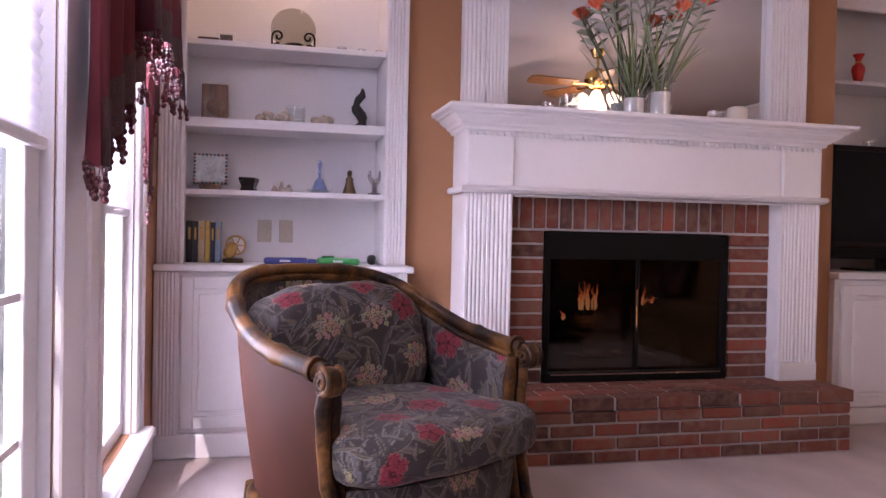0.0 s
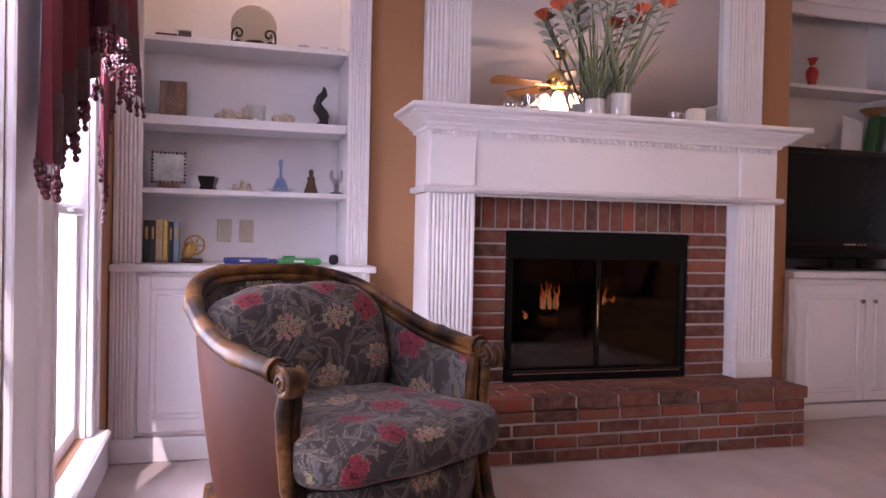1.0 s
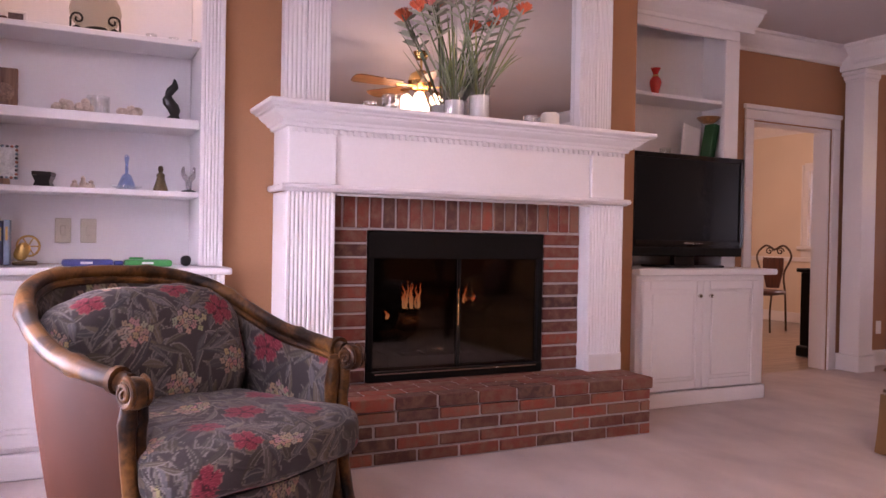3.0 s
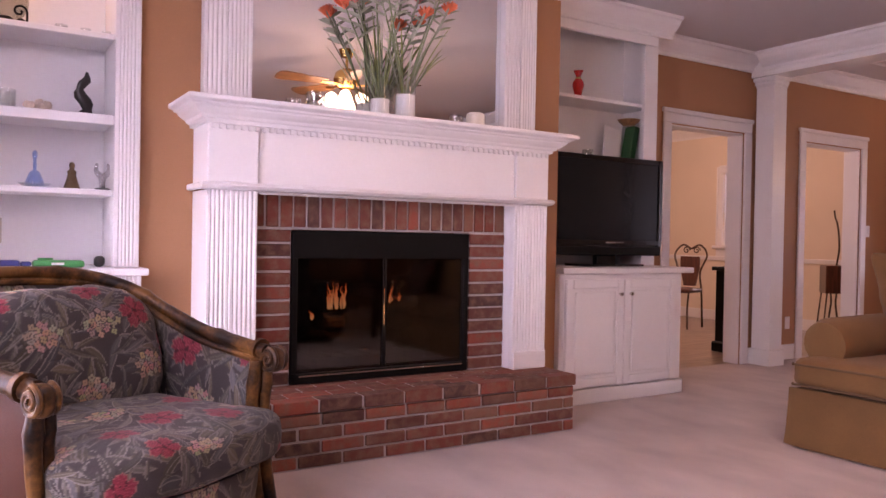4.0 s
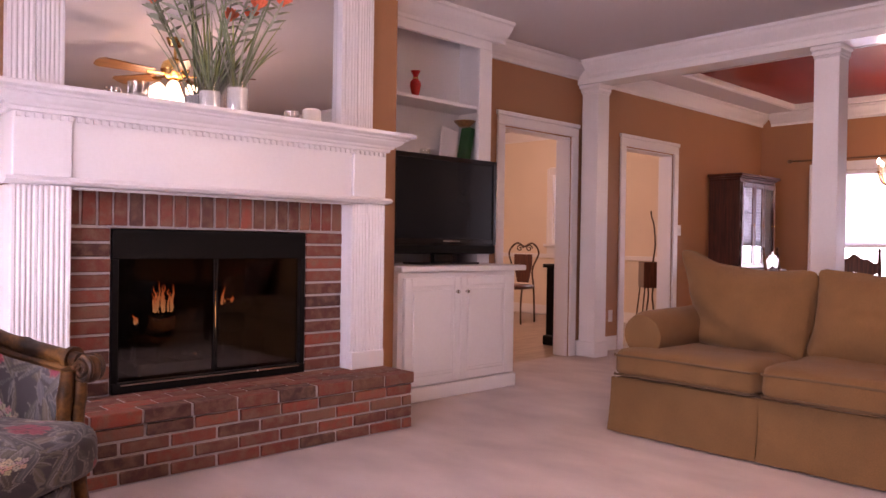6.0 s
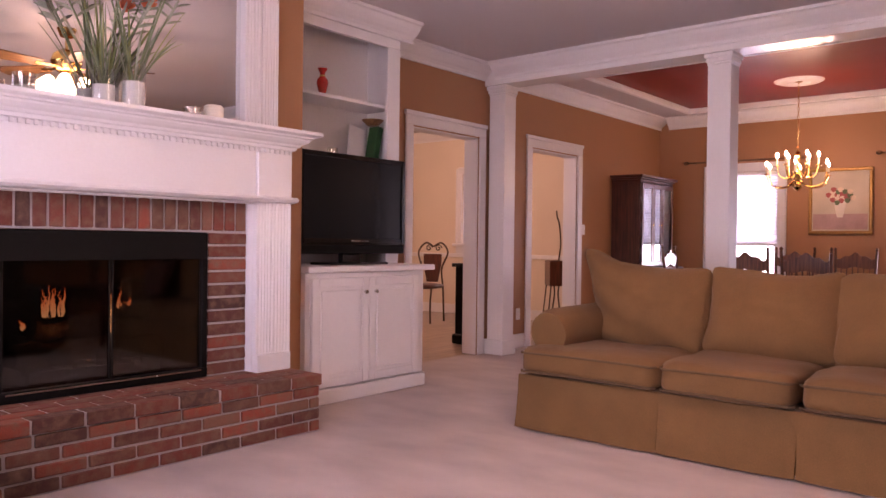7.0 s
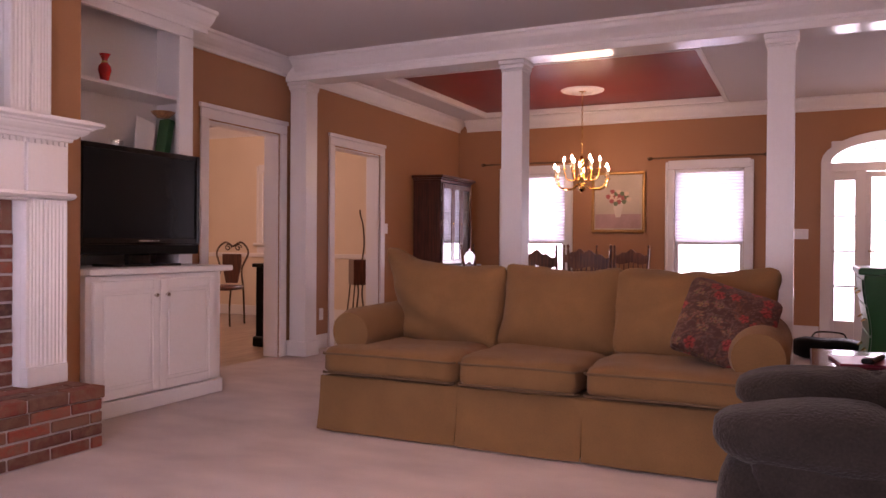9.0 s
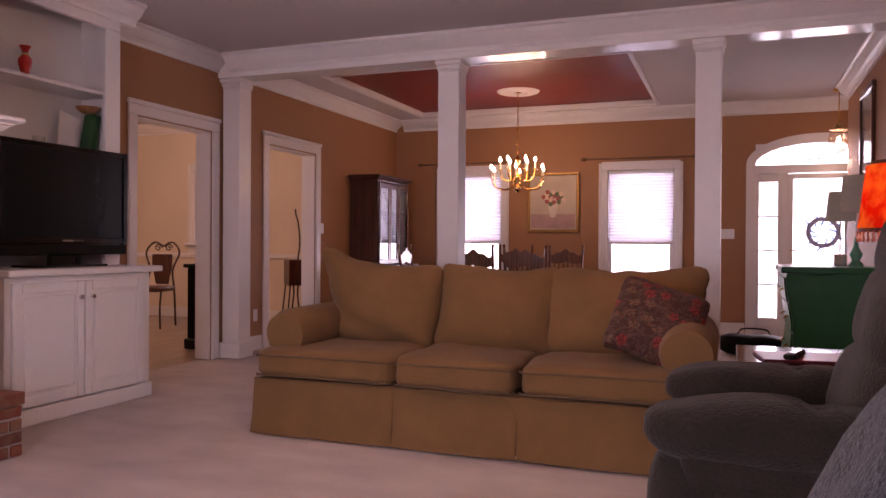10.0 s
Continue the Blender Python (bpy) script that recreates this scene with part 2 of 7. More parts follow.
def painted_cloth(name):
    """Woven cloth whose printed pattern is carried by the mesh as a colour attribute."""
    m, nt, b = base(name)
    N, L = nt.nodes.new, nt.links.new
    at, co, n1, hs, mr = N("ShaderNodeAttribute"), N("ShaderNodeTexCoord"), N("ShaderNodeTexNoise"), N("ShaderNodeHueSaturation"), N("ShaderNodeMapRange")
    at.attribute_name = "pattern"
    n1.inputs["Scale"].default_value, n1.inputs["Detail"].default_value = 300, 3
    mr.inputs[3].default_value, mr.inputs[4].default_value = 0.7, 1.3
    L(co.outputs["Object"], n1.inputs[0]), L(n1.outputs[0], mr.inputs[0]), L(mr.outputs[0], hs.inputs["Value"])
    L(at.outputs["Color"], hs.inputs["Color"]), L(hs.outputs[0], b.inputs["Base Color"])
    b.inputs["Roughness"].default_value, b.inputs["Specular IOR Level"].default_value, b.inputs["Sheen Weight"].default_value = 0.75, 0.25, 0.05
    bp = N("ShaderNodeBump")
    bp.inputs["Strength"].default_value, bp.inputs["Distance"].default_value = 0.25, 0.002
    L(n1.outputs[0], bp.inputs["Height"]), L(bp.outputs[0], b.inputs["Normal"])
    return m


def mottled_wood(name, dark, mid, light):
    """Turned and stained wood, mottled by two sizes of noise from dark to amber."""
    m, nt, b = base(name)
    N, L = nt.nodes.new, nt.links.new
    co, n1, n2, ad, ramp, bp = N("ShaderNodeTexCoord"), N("ShaderNodeTexNoise"), N("ShaderNodeTexNoise"), N("ShaderNodeMath"), N("ShaderNodeValToRGB"), N("ShaderNodeBump")
    n1.inputs["Scale"].default_value, n1.inputs["Detail"].default_value = 9, 3
    n2.inputs["Scale"].default_value, n2.inputs["Detail"].default_value = 70, 5
    L(co.outputs["Object"], n1.inputs[0]), L(co.outputs["Object"], n2.inputs[0])
    ad.operation = "MULTIPLY_ADD"
    ad.inputs[1].default_value = 0.3
    L(n2.outputs[0], ad.inputs[0]), L(n1.outputs[0], ad.inputs[2])
    el = ramp.color_ramp.elements
    el[0].position, el[0].color = 0.52, (*dark, 1)
    el[1].position, el[1].color = 0.8, (*light, 1)
    e = el.new(0.64)
    e.color = (*mid, 1)
    L(ad.outputs[0], ramp.inputs[0]), L(ramp.outputs[0], b.inputs["Base Color"])
    b.inputs["Roughness"].default_value, b.inputs["Specular IOR Level"].default_value = 0.38, 0.2
    bp.inputs["Strength"].default_value, bp.inputs["Distance"].default_value = 0.15, 0.004
    L(n2.outputs[0], bp.inputs["Height"]), L(bp.outputs[0], b.inputs["Normal"])
    return m


def printed(uv, seed, k=1.0, ground=(0.034, 0.026, 0.026), leaf=(0.078, 0.068, 0.058), flower=(0.14, 0.013, 0.022), pale=(0.29, 0.2, 0.145)):
    """Colours of a printed cloth at points of its plane: long outlined leaves, rayed red flowers, heads of small blossoms. k scales the print."""
    rnd = random.Random(seed)
    q = uv / k
    col = np.tile(np.array(ground), (len(q), 1))
    lo, hi = q.min(0) - 0.05, q.max(0) + 0.05
    area = float(np.prod(hi - lo))

    def spot():
        return rnd.uniform(lo[0], hi[0]), rnd.uniform(lo[1], hi[1])

    def lay(mask, c, f=1.0):
        col[mask] = col[mask] * (1 - f) + np.array(c) * f

    def spread(n, gap):
        out = []
        for _ in range(n * 40):
            p = spot()
            if all((p[0] - a) ** 2 + (p[1] - b) ** 2 > gap * gap for a, b in out):
                out.append(p)
                if len(out) == n:
                    break
        return out

    for i in range(int(area * 480)):
        cx, cy = spot()
        a, ln, w, bend = rnd.uniform(0, 6.283), rnd.uniform(0.07, 0.17), rnd.uniform(0.009, 0.019), rnd.uniform(-3.5, 3.5)
        tone, rim_f, rib_f = rnd.uniform(0.4, 1.2), rnd.uniform(0.3, 1.0), rnd.uniform(0.1, 0.7)
        warm = rnd.choice(((1, 1, 1), (0.9, 0.95, 1.15), (1.1, 1.0, 0.8)))
        near = np.nonzero((np.abs(q[:, 0] - cx) < ln) & (np.abs(q[:, 1] - cy) < ln))[0]
        if not len(near):
            continue
        dx, dy = q[near, 0] - cx, q[near, 1] - cy
        u, v = dx * math.cos(a) + dy * math.sin(a), -dx * math.sin(a) + dy * math.cos(a)
        v = v - bend * u * u
        hw = w * np.sin(math.pi * np.clip(u / ln, 0, 1)) ** 0.8
        ins = (u > 0) & (u < ln) & (np.abs(v) < hw)
        line = [0.3 * sum(pale) / 3 + 0.15 * p + 0.55 * c for p, c in zip(pale, leaf)]
        lay(near[ins], [c * tone * g for c, g in zip(leaf, warm)])
        lay(near[ins & (v < -hw + 0.004)], ground, 0.7)
        lay(near[ins & (v > hw - 0.0042)], line, rim_f)
        lay(near[ins & (np.abs(v) < 0.002)], line, rib_f)
    heads = spread(max(4, int(area * 26)), 0.13)
    for i, (cx, cy) in enumerate(heads):
        near = np.nonzero((np.abs(q[:, 0] - cx) < 0.11) & (np.abs(q[:, 1] - cy) < 0.11))[0]
        if not len(near):
            continue
        dx, dy = q[near, 0] - cx, q[near, 1] - cy
        r, th = np.hypot(dx, dy), np.arctan2(dy, dx)
        if i % 2:
            R, ph = rnd.uniform(0.052, 0.07), rnd.uniform(0, 6)
            edge = R * (0.68 + 0.32 * np.abs(np.cos(2.5 * th + ph)) ** 0.7) * (1 + 0.06 * np.sin(17 * th))
            ins = r < edge
            lay(near[ins], flower)
            lay(near[ins & (np.abs(np.sin(2.5 * th + ph)) > 0.93) & (r > R * 0.15)], [c * 0.35 for c in flower])
            lay(near[ins & (np.sin(23 * th + 20 * r / R) > 0.75) & (r > R * 0.2)], [c * 1.5 + 0.02 for c in flower], 0.7)
            lay(near[ins & (r > edge - 0.004)], [0.5 * p + 0.5 * c for p, c in zip(pale, flower)], 0.6)
            lay(near[r < R * 0.13], [c * 0.3 for c in flower])
        else:
            for j in range(22):
                aa, rr = j * 2.4, 0.0115 * math.sqrt(j) * rnd.uniform(0.85, 1.15)
                fx, fy = dx - rr * math.cos(aa) * 1.2, dy - rr * math.sin(aa) * 0.8
                fr, ft = np.hypot(fx, fy), np.arctan2(fy, fx)
                pet = 0.0125 * (0.6 + 0.4 * np.abs(np.cos(2 * ft + j)))
                lay(near[fr < pet + 0.0018], [c * 1.2 for c in ground])
                lay(near[fr < pet], [c * rnd.uniform(0.65, 1.1) for c in pale])
                lay(near[fr < 0.0028], [c * 0.35 for c in pale])
    return col


def print_on(ob, uv, seed, **more):
    me = ob.data
    rgb = printed(np.array(uv), seed, **more)
    at = me.color_attributes.new("pattern", "FLOAT_COLOR", "POINT")
    at.data.foreach_set("color", np.concatenate([rgb, np.ones((len(rgb), 1))], 1).astype(np.float32).ravel())
    return ob


def unfold(ob, a, b, c, face):
    """Plane coordinates of a stuffed form: axes a and b, sides folded out by their depth along c."""
    out = []
    for v in ob.data.vertices:
        h = abs(v.co[c] - face)
        na, nb = v.normal[a], v.normal[b]
        out.append((v.co[a] + h * na * abs(na), v.co[b] + h * nb * abs(nb)))
    return out


WHITE = mat("white_paint", (0.75, 0.73, 0.74), 0.33, scale=2.5, vary=0.03, bump=0.02, fine=60)
TAN = mat("tan_paint", (0.36, 0.172, 0.08), 0.6, scale=1.8, vary=0.05, bump=0.05, fine=160)
CEIL = mat("ceiling_paint", (0.57, 0.53, 0.54), 0.85, scale=1.2, vary=0.04, bump=0.12, fine=220)
CREAM = mat("cream_paint", (0.72, 0.62, 0.51), 0.65, scale=2.0, vary=0.05, bump=0.05)
REDC = mat("red_ceiling_paint", (0.2, 0.01, 0.007), 0.4, scale=1.5, vary=0.08, bump=0.02)
CARPET = mat("pale_carpet", (0.5, 0.42, 0.4), 0.97, scale=2.6, vary=0.26, stretch=(1.6, 0.8, 1), bump=0.6, fine=260, sheen=0.05, spec=0.1)
KWOOD = wood("kitchen_planks", (0.2, 0.13, 0.09), (0.42, 0.3, 0.22), 4, 0.3, 0.2, "x")
BEAMW = mat("gloss_white_paint", (0.8, 0.78, 0.78), 0.16, scale=2.5, vary=0.03, bump=0.0)
BRICK = brick_mat("red_brick")
MORTAR = mat("mortar", (0.42, 0.385, 0.39), 0.95, scale=30, vary=0.15, bump=0.5, fine=300)
BLACK = mat("black_metal", (0.005, 0.0045, 0.0045), 0.55, 0.0, 20, 0.2, 0.05, spec=0.12)
SOOT = mat("sooty_panel", (0.012, 0.011, 0.01), 0.9, 0.0, 12, 0.4, 0.3, spec=0.1)
GLOSSB = mat("black_gloss", (0.005, 0.005, 0.006), 0.14, 0.0, 6, 0.1, 0.0, coat=0.25, spec=0.3)
SCREEN = mat("dark_screen", (0.006, 0.007, 0.009), 0.25, 0.0, 3, 0.05, 0.0, spec=0.18)
BRASS = mat("brass", (0.75, 0.5, 0.18), 0.22, 1.0, 20, 0.1, 0.02)
NICKEL = mat("nickel", (0.65, 0.62, 0.58), 0.25, 1.0, 20, 0.1, 0.02)
GOLDF = mat("gilt_frame", (0.34, 0.18, 0.055), 0.4, 0.6, 30, 0.25, 0.2)
DARKW = wood("dark_cherry", (0.035, 0.01, 0.007), (0.11, 0.03, 0.018), 5, 0.3, 0.4)
OAK = wood("oak_blade", (0.13, 0.055, 0.02), (0.3, 0.135, 0.05), 6, 0.4, 0.2, "x")
ARMW = wood("carved_frame_wood", (0.01, 0.004, 0.0022), (0.065, 0.023, 0.007), 2.0, 0.36, 0.0)
ARMW.node_tree.nodes["Principled BSDF"].inputs["Specular IOR Level"].default_value = 0.1
LEATHER = mat("brown_leather", (0.045, 0.012, 0.0055), 0.6, 0.0, 7, 0.3, 0.12, 220, spec=0.15)
FLORAL = painted_cloth("floral_cloth")
REDPIL = painted_cloth("red_pattern_cloth")
BAMBOO = mottled_wood("bamboo_frame_wood", (0.008, 0.0035, 0.002), (0.042, 0.0165, 0.005), (0.13, 0.055, 0.015))
SOFA = mat("gold_brown_suede", (0.163, 0.086, 0.036), 0.92, 0.0, 5, 0.22, 0.3, 240, sheen=0.08, spec=0.12)
PIPE = mat("dark_piping", (0.1, 0.055, 0.025), 0.9)
GREY = mat("grey_plush", (0.026, 0.019, 0.016), 0.95, 0.0, 9, 0.35, 0.7, 120, sheen=0.1, spec=0.2)
BURG = shade_mat("burgundy_cloth", (0.095, 0.004, 0.008), 0.004)
BLIND = shade_mat("cell_shade", (0.9, 0.89, 0.93), 0.5)
PANE = glass("window_glass")
CLEARG = glass("clear_glass", (0.93, 0.95, 0.95), 0.02, 0.8)
MIRROR, _, mb = base("mirror")
mb.inputs["Base Color"].default_value, mb.inputs["Metallic"].default_value, mb.inputs["Roughness"].default_value = (0.86, 0.87, 0.87, 1), 1.0, 0.01

# ---- large structure ----
CZ = 2.74       # ceiling height
WX, FX = -0.46, 9.9   # window wall, far wall
DY = 4.45       # wall with the two doorways
FY = 3.84       # chimney breast face


def pierced(bm, axis, lo, hi, u0, u1, z0, z1, holes):
    """A wall with rectangular openings (u0, u1, z0, z1) that go right through."""
    def put(a, b, c, d):
        if b - a > 1e-4 and d - c > 1e-4:
            box(bm, lo, hi, a, b, c, d) if axis == "x" else box(bm, a, b, lo, hi, c, d)
    u = u0
    for a, b, c, d in sorted(holes):
        put(u, a, z0, z1), put(a, b, z0, c), put(a, b, d, z1)
        u = b
    put(u, u1, z0, z1)
    return bm


structure("floor", bx(WX - 0.15, FX + 0.12, -3.3, DY + 0.06, -0.12, 0.0), CARPET, "pale pinkish cut-pile carpet with vacuum marks", "floor")
structure("kitchen_floor", bx(3.8, 9.2, DY + 0.06, 8.6, -0.12, -0.006), KWOOD, "worn brown plank floor beyond the doorway", "floor")

bm = pierced(bmesh.new(), "y", DY, DY + 0.155, WX - 0.15, FX + 0.12, 0, CZ + 0.3, [(4.96, 5.88, 0, 2.04), (6.79, 7.71, 0, 2.04)])
structure("wall_north", bm, TAN, "tan painted wall with two cased doorways")
FARW = [(2.47, 3.13, 0.27, 2.3), (0.7, 1.95, 0.27, 2.3)]
structure("wall_west", pierced(bmesh.new(), "x", WX - 0.1, WX, -3.3, DY, 0, CZ + 0.3, FARW), TAN, "tan painted wall with tall windows")
FW = [(2.93, 3.72, 0.5, 1.98), (0.75, 1.54, 0.5, 1.98), (-1.52, -0.17, 0, 2.24)]
structure("wall_east", pierced(bmesh.new(), "x", FX, FX + 0.15, -2.4, DY, 0, CZ + 0.3, FW), TAN, "tan painted dining wall with windows and front door")
structure("wall_south", bx(WX - 0.15, 6.3, -3.42, -3.3, 0, CZ + 0.3), TAN, "plain tan painted wall behind the seating")
structure("wall_stair", bx(6.0, 9.2, -1.17, -1.05, 0, CZ + 0.3), TAN, "tan painted hall wall with a hung picture")
structure("wall_south_east", bx(6.0, 6.12, -3.3, -1.17, 0, CZ + 0.3), TAN, "plain tan painted wall")
structure("wall_foyer", bx(6.12, FX + 0.15, -2.52, -2.4, 0, CZ + 0.3), TAN, "plain tan painted foyer wall")
structure("wall_kitchen_east", pierced(bmesh.new(), "x", 9.05, 9.17, DY + 0.155, 8.6, 0, CZ, [(6.35, 7.14, 1.05, 2.06)]), CREAM, "cream painted breakfast room wall with chair rail")
structure("wall_kitchen_north", bx(3.8, 9.2, 8.6, 8.72, 0, CZ), CREAM, "plain cream painted wall")
structure("wall_kitchen_west", bx(3.7, 3.8, DY + 0.12, 8.72, 0, CZ), CREAM, "plain cream painted wall")
structure("ceiling_kitchen", bx(3.7, 9.2, DY + 0.12, 8.72, CZ, CZ + 0.1), CEIL, "white ceiling", "ceiling")
# chimney breast
bm = bmesh.new()
pierced(bm, "y", FY, DY, 0.724, 3.25, 0, CZ, [(1.39, 2.5, 0.3, 1.1)])
structure("wall_chimney", bm, TAN, "tan painted chimney breast")
# ceilings
TX0, TX1, TY0, TY1 = 7.0, 9.7, 0.9, 3.98
bm = bx(WX - 0.15, 6.2, -3.42, DY + 0.12, CZ, CZ + 0.12)
structure("ceiling", bm, CEIL, "white painted living room ceiling", "ceiling")
bm = bmesh.new()
for a in ((6.2, TX0, -2.52, DY + 0.12), (TX1, FX + 0.15, -2.52, DY + 0.12), (TX0, TX1, -2.52, TY0), (TX0, TX1, TY1, DY + 0.12)):
    box(bm, *a, CZ, CZ + 0.12)
structure("ceiling_dining", bm, CEIL, "white dining ceiling with a recessed tray", "ceiling")
structure("ceiling_tray", bx(TX0 - 0.05, TX1 + 0.05, TY0 - 0.05, TY1 + 0.05, CZ + 0.06, CZ + 0.11), REDC, "dark red painted tray ceiling", "ceiling")
bm = bmesh.new()
for a in ((TX0, TX0 + 0.05, TY0, TY1), (TX1 - 0.05, TX1, TY0, TY1), (TX0 + 0.05, TX1 - 0.05, TY0, TY0 + 0.05), (TX0 + 0.05, TX1 - 0.05, TY1 - 0.05, TY1)):
    box(bm, *a, CZ - 0.012, CZ + 0.058, 0.008)
structure("trim_tray", bm, WHITE, "white moulding round the red tray", "trim")

# crown mouldings; outline of the section in (distance from wall, drop from ceiling)
CROWN = [(0, 0), (0.125, 0), (0.125, -0.022), (0.105, -0.03), (0.088, -0.06), (0.06, -0.09), (0.04, -0.105), (0.022, -0.125), (0.022, -0.15), (0, -0.15)]


def crown(name, axis, wall, side, a, b, top=CZ, k=1.0):
    bm = extrude(bmesh.new(), [(wall + side * d * k, top - 0.002 + h * k) for d, h in CROWN], axis, a, b)
    structure(name, bm, WHITE, "white painted crown moulding", "trim")


BX0, BX1, BZ = 5.97, 6.21, 2.54   # beam over the columns
crown("trim_crown_north", "x", DY, -1, 4.6, BX0)
crown("trim_crown_north_dining", "x", DY, -1, BX1, FX)
crown("trim_crown_east", "y", FX, -1, -2.4, DY - 0.13)
crown("trim_crown_stair", "x", -1.05, 1, BX1, 9.2)
crown("trim_crown_beam_front", "y", BX0, -1, -3.3, DY - 0.13)
crown("trim_crown_beam_back", "y", BX1, 1, -1.05 + 0.13, DY - 0.13)
crown("trim_crown_chimney", "x", FY, -1, 0.72, 3.25)
crown("trim_crown_west", "y", WX, 1, -3.3, 3.6)
crown("trim_crown_south", "x", -3.3, 1, WX, 6.0)
bm = bx(BX0, BX1, -1.05, DY, BZ, CZ, 0.004)
structure("beam", bm, BEAMW, "white painted beam over the columns", "beam")


def column(y, half=False):
    t = thing("column", "square white painted column under the beam" if not half else "white painted half column against the wall", "column", pose(6.1, y, 0), group="columns", kind="structure")
    w = 0.09
    d = (-w, w)
    part("shaft", bx(-w, w, *d, 0.14, BZ - 0.09, 0.004), WHITE, t)
    part("plinth", bx(-w - 0.018, w + 0.018, d[0] - 0.018, d[1] + 0.018, 0, 0.14, 0.006), WHITE, t)
    bm = bmesh.new()
    for k, (e, z0, z1) in enumerate(((0.006, 0.09, 0.07), (0.013, 0.07, 0.035), (0.024, 0.035, 0.001))):
        box(bm, -w - e, w + e, d[0] - e, d[1] + e, BZ - z0, BZ - z1, 0.006)
    part("capital", bm, WHITE, t)
    return t


column(4.33), column(2.23), column(0.235)

# baseboards
def board(name, bm, label="white painted baseboard"):
    structure(name, bm, WHITE, label, "trim")


bm = bmesh.new()
for a, b in ((4.5, 4.85), (5.99, 6.67), (7.82, FX)):
    box(bm, a, b, DY - 0.016, DY, 0, 0.14, 0.004)
board("baseboard_north", bm)
bm = bmesh.new()
for a, b in ((-0.06, DY - 0.02), (-2.4, -1.64)):
    box(bm, FX - 0.016, FX, a, b, 0, 0.14, 0.004)
board("baseboard_east", bm)
board("baseboard_west", bx(WX, WX + 0.016, -3.3, 3.68, 0, 0.13, 0.004))
board("baseboard_stair", bx(6.14, 9.2, -1.05, -1.034, 0, 0.14, 0.004))
board("baseboard_kitchen", bx(9.034, 9.05, DY + 0.155, 8.6, 0, 0.14, 0.004))
bm = bx(9.02, 9.05, DY + 0.155, 8.6, 0.84, 0.9, 0.006)
structure("trim_chair_rail", bm, WHITE, "white chair rail on the cream wall", "trim")
crown("trim_crown_kitchen", "y", 9.05, -1, DY + 0.12, 8.6)


def doorway(name, x0, x1):
    """A cased opening without a door leaf."""
    t = thing(name, "white cased doorway without a door", "doorway", kind="structure")
    for n, y, s in (("casing_front", DY, -1), ("casing_back", DY + 0.155, 1)):
        bm = bmesh.new()
        ya, yb = sorted((y, y + s * 0.022))
        yc, yd = sorted((y, y + s * 0.03))
        for a, b in ((x0 - 0.1, x0 - 0.008), (x1 + 0.008, x1 + 0.1)):
            box(bm, a, b, ya, yb, 0, 2.048, 0.005)
        box(bm, x0 - 0.1, x1 + 0.1, ya, yb, 2.05, 2.13, 0.005)
        box(bm, x0 - 0.115, x1 + 0.115, yc, yd + 0.0, 2.132, 2.17, 0.006)
        part(n, bm, WHITE, t)
    for a, b in ((x0 - 0.008, x0 + 0.012), (x1 - 0.012, x1 + 0.008)):
        part("jamb", bx(a, b, DY + 0.002, DY + 0.153, 0, 2.03, 0.002), WHITE, t)
    part("head_jamb", bx(x0, x1, DY + 0.002, DY + 0.153, 2.03, 2.045, 0.002), WHITE, t)
    return t


doorway("door_1", 4.96, 5.88), doorway("door_2", 6.79, 7.71)


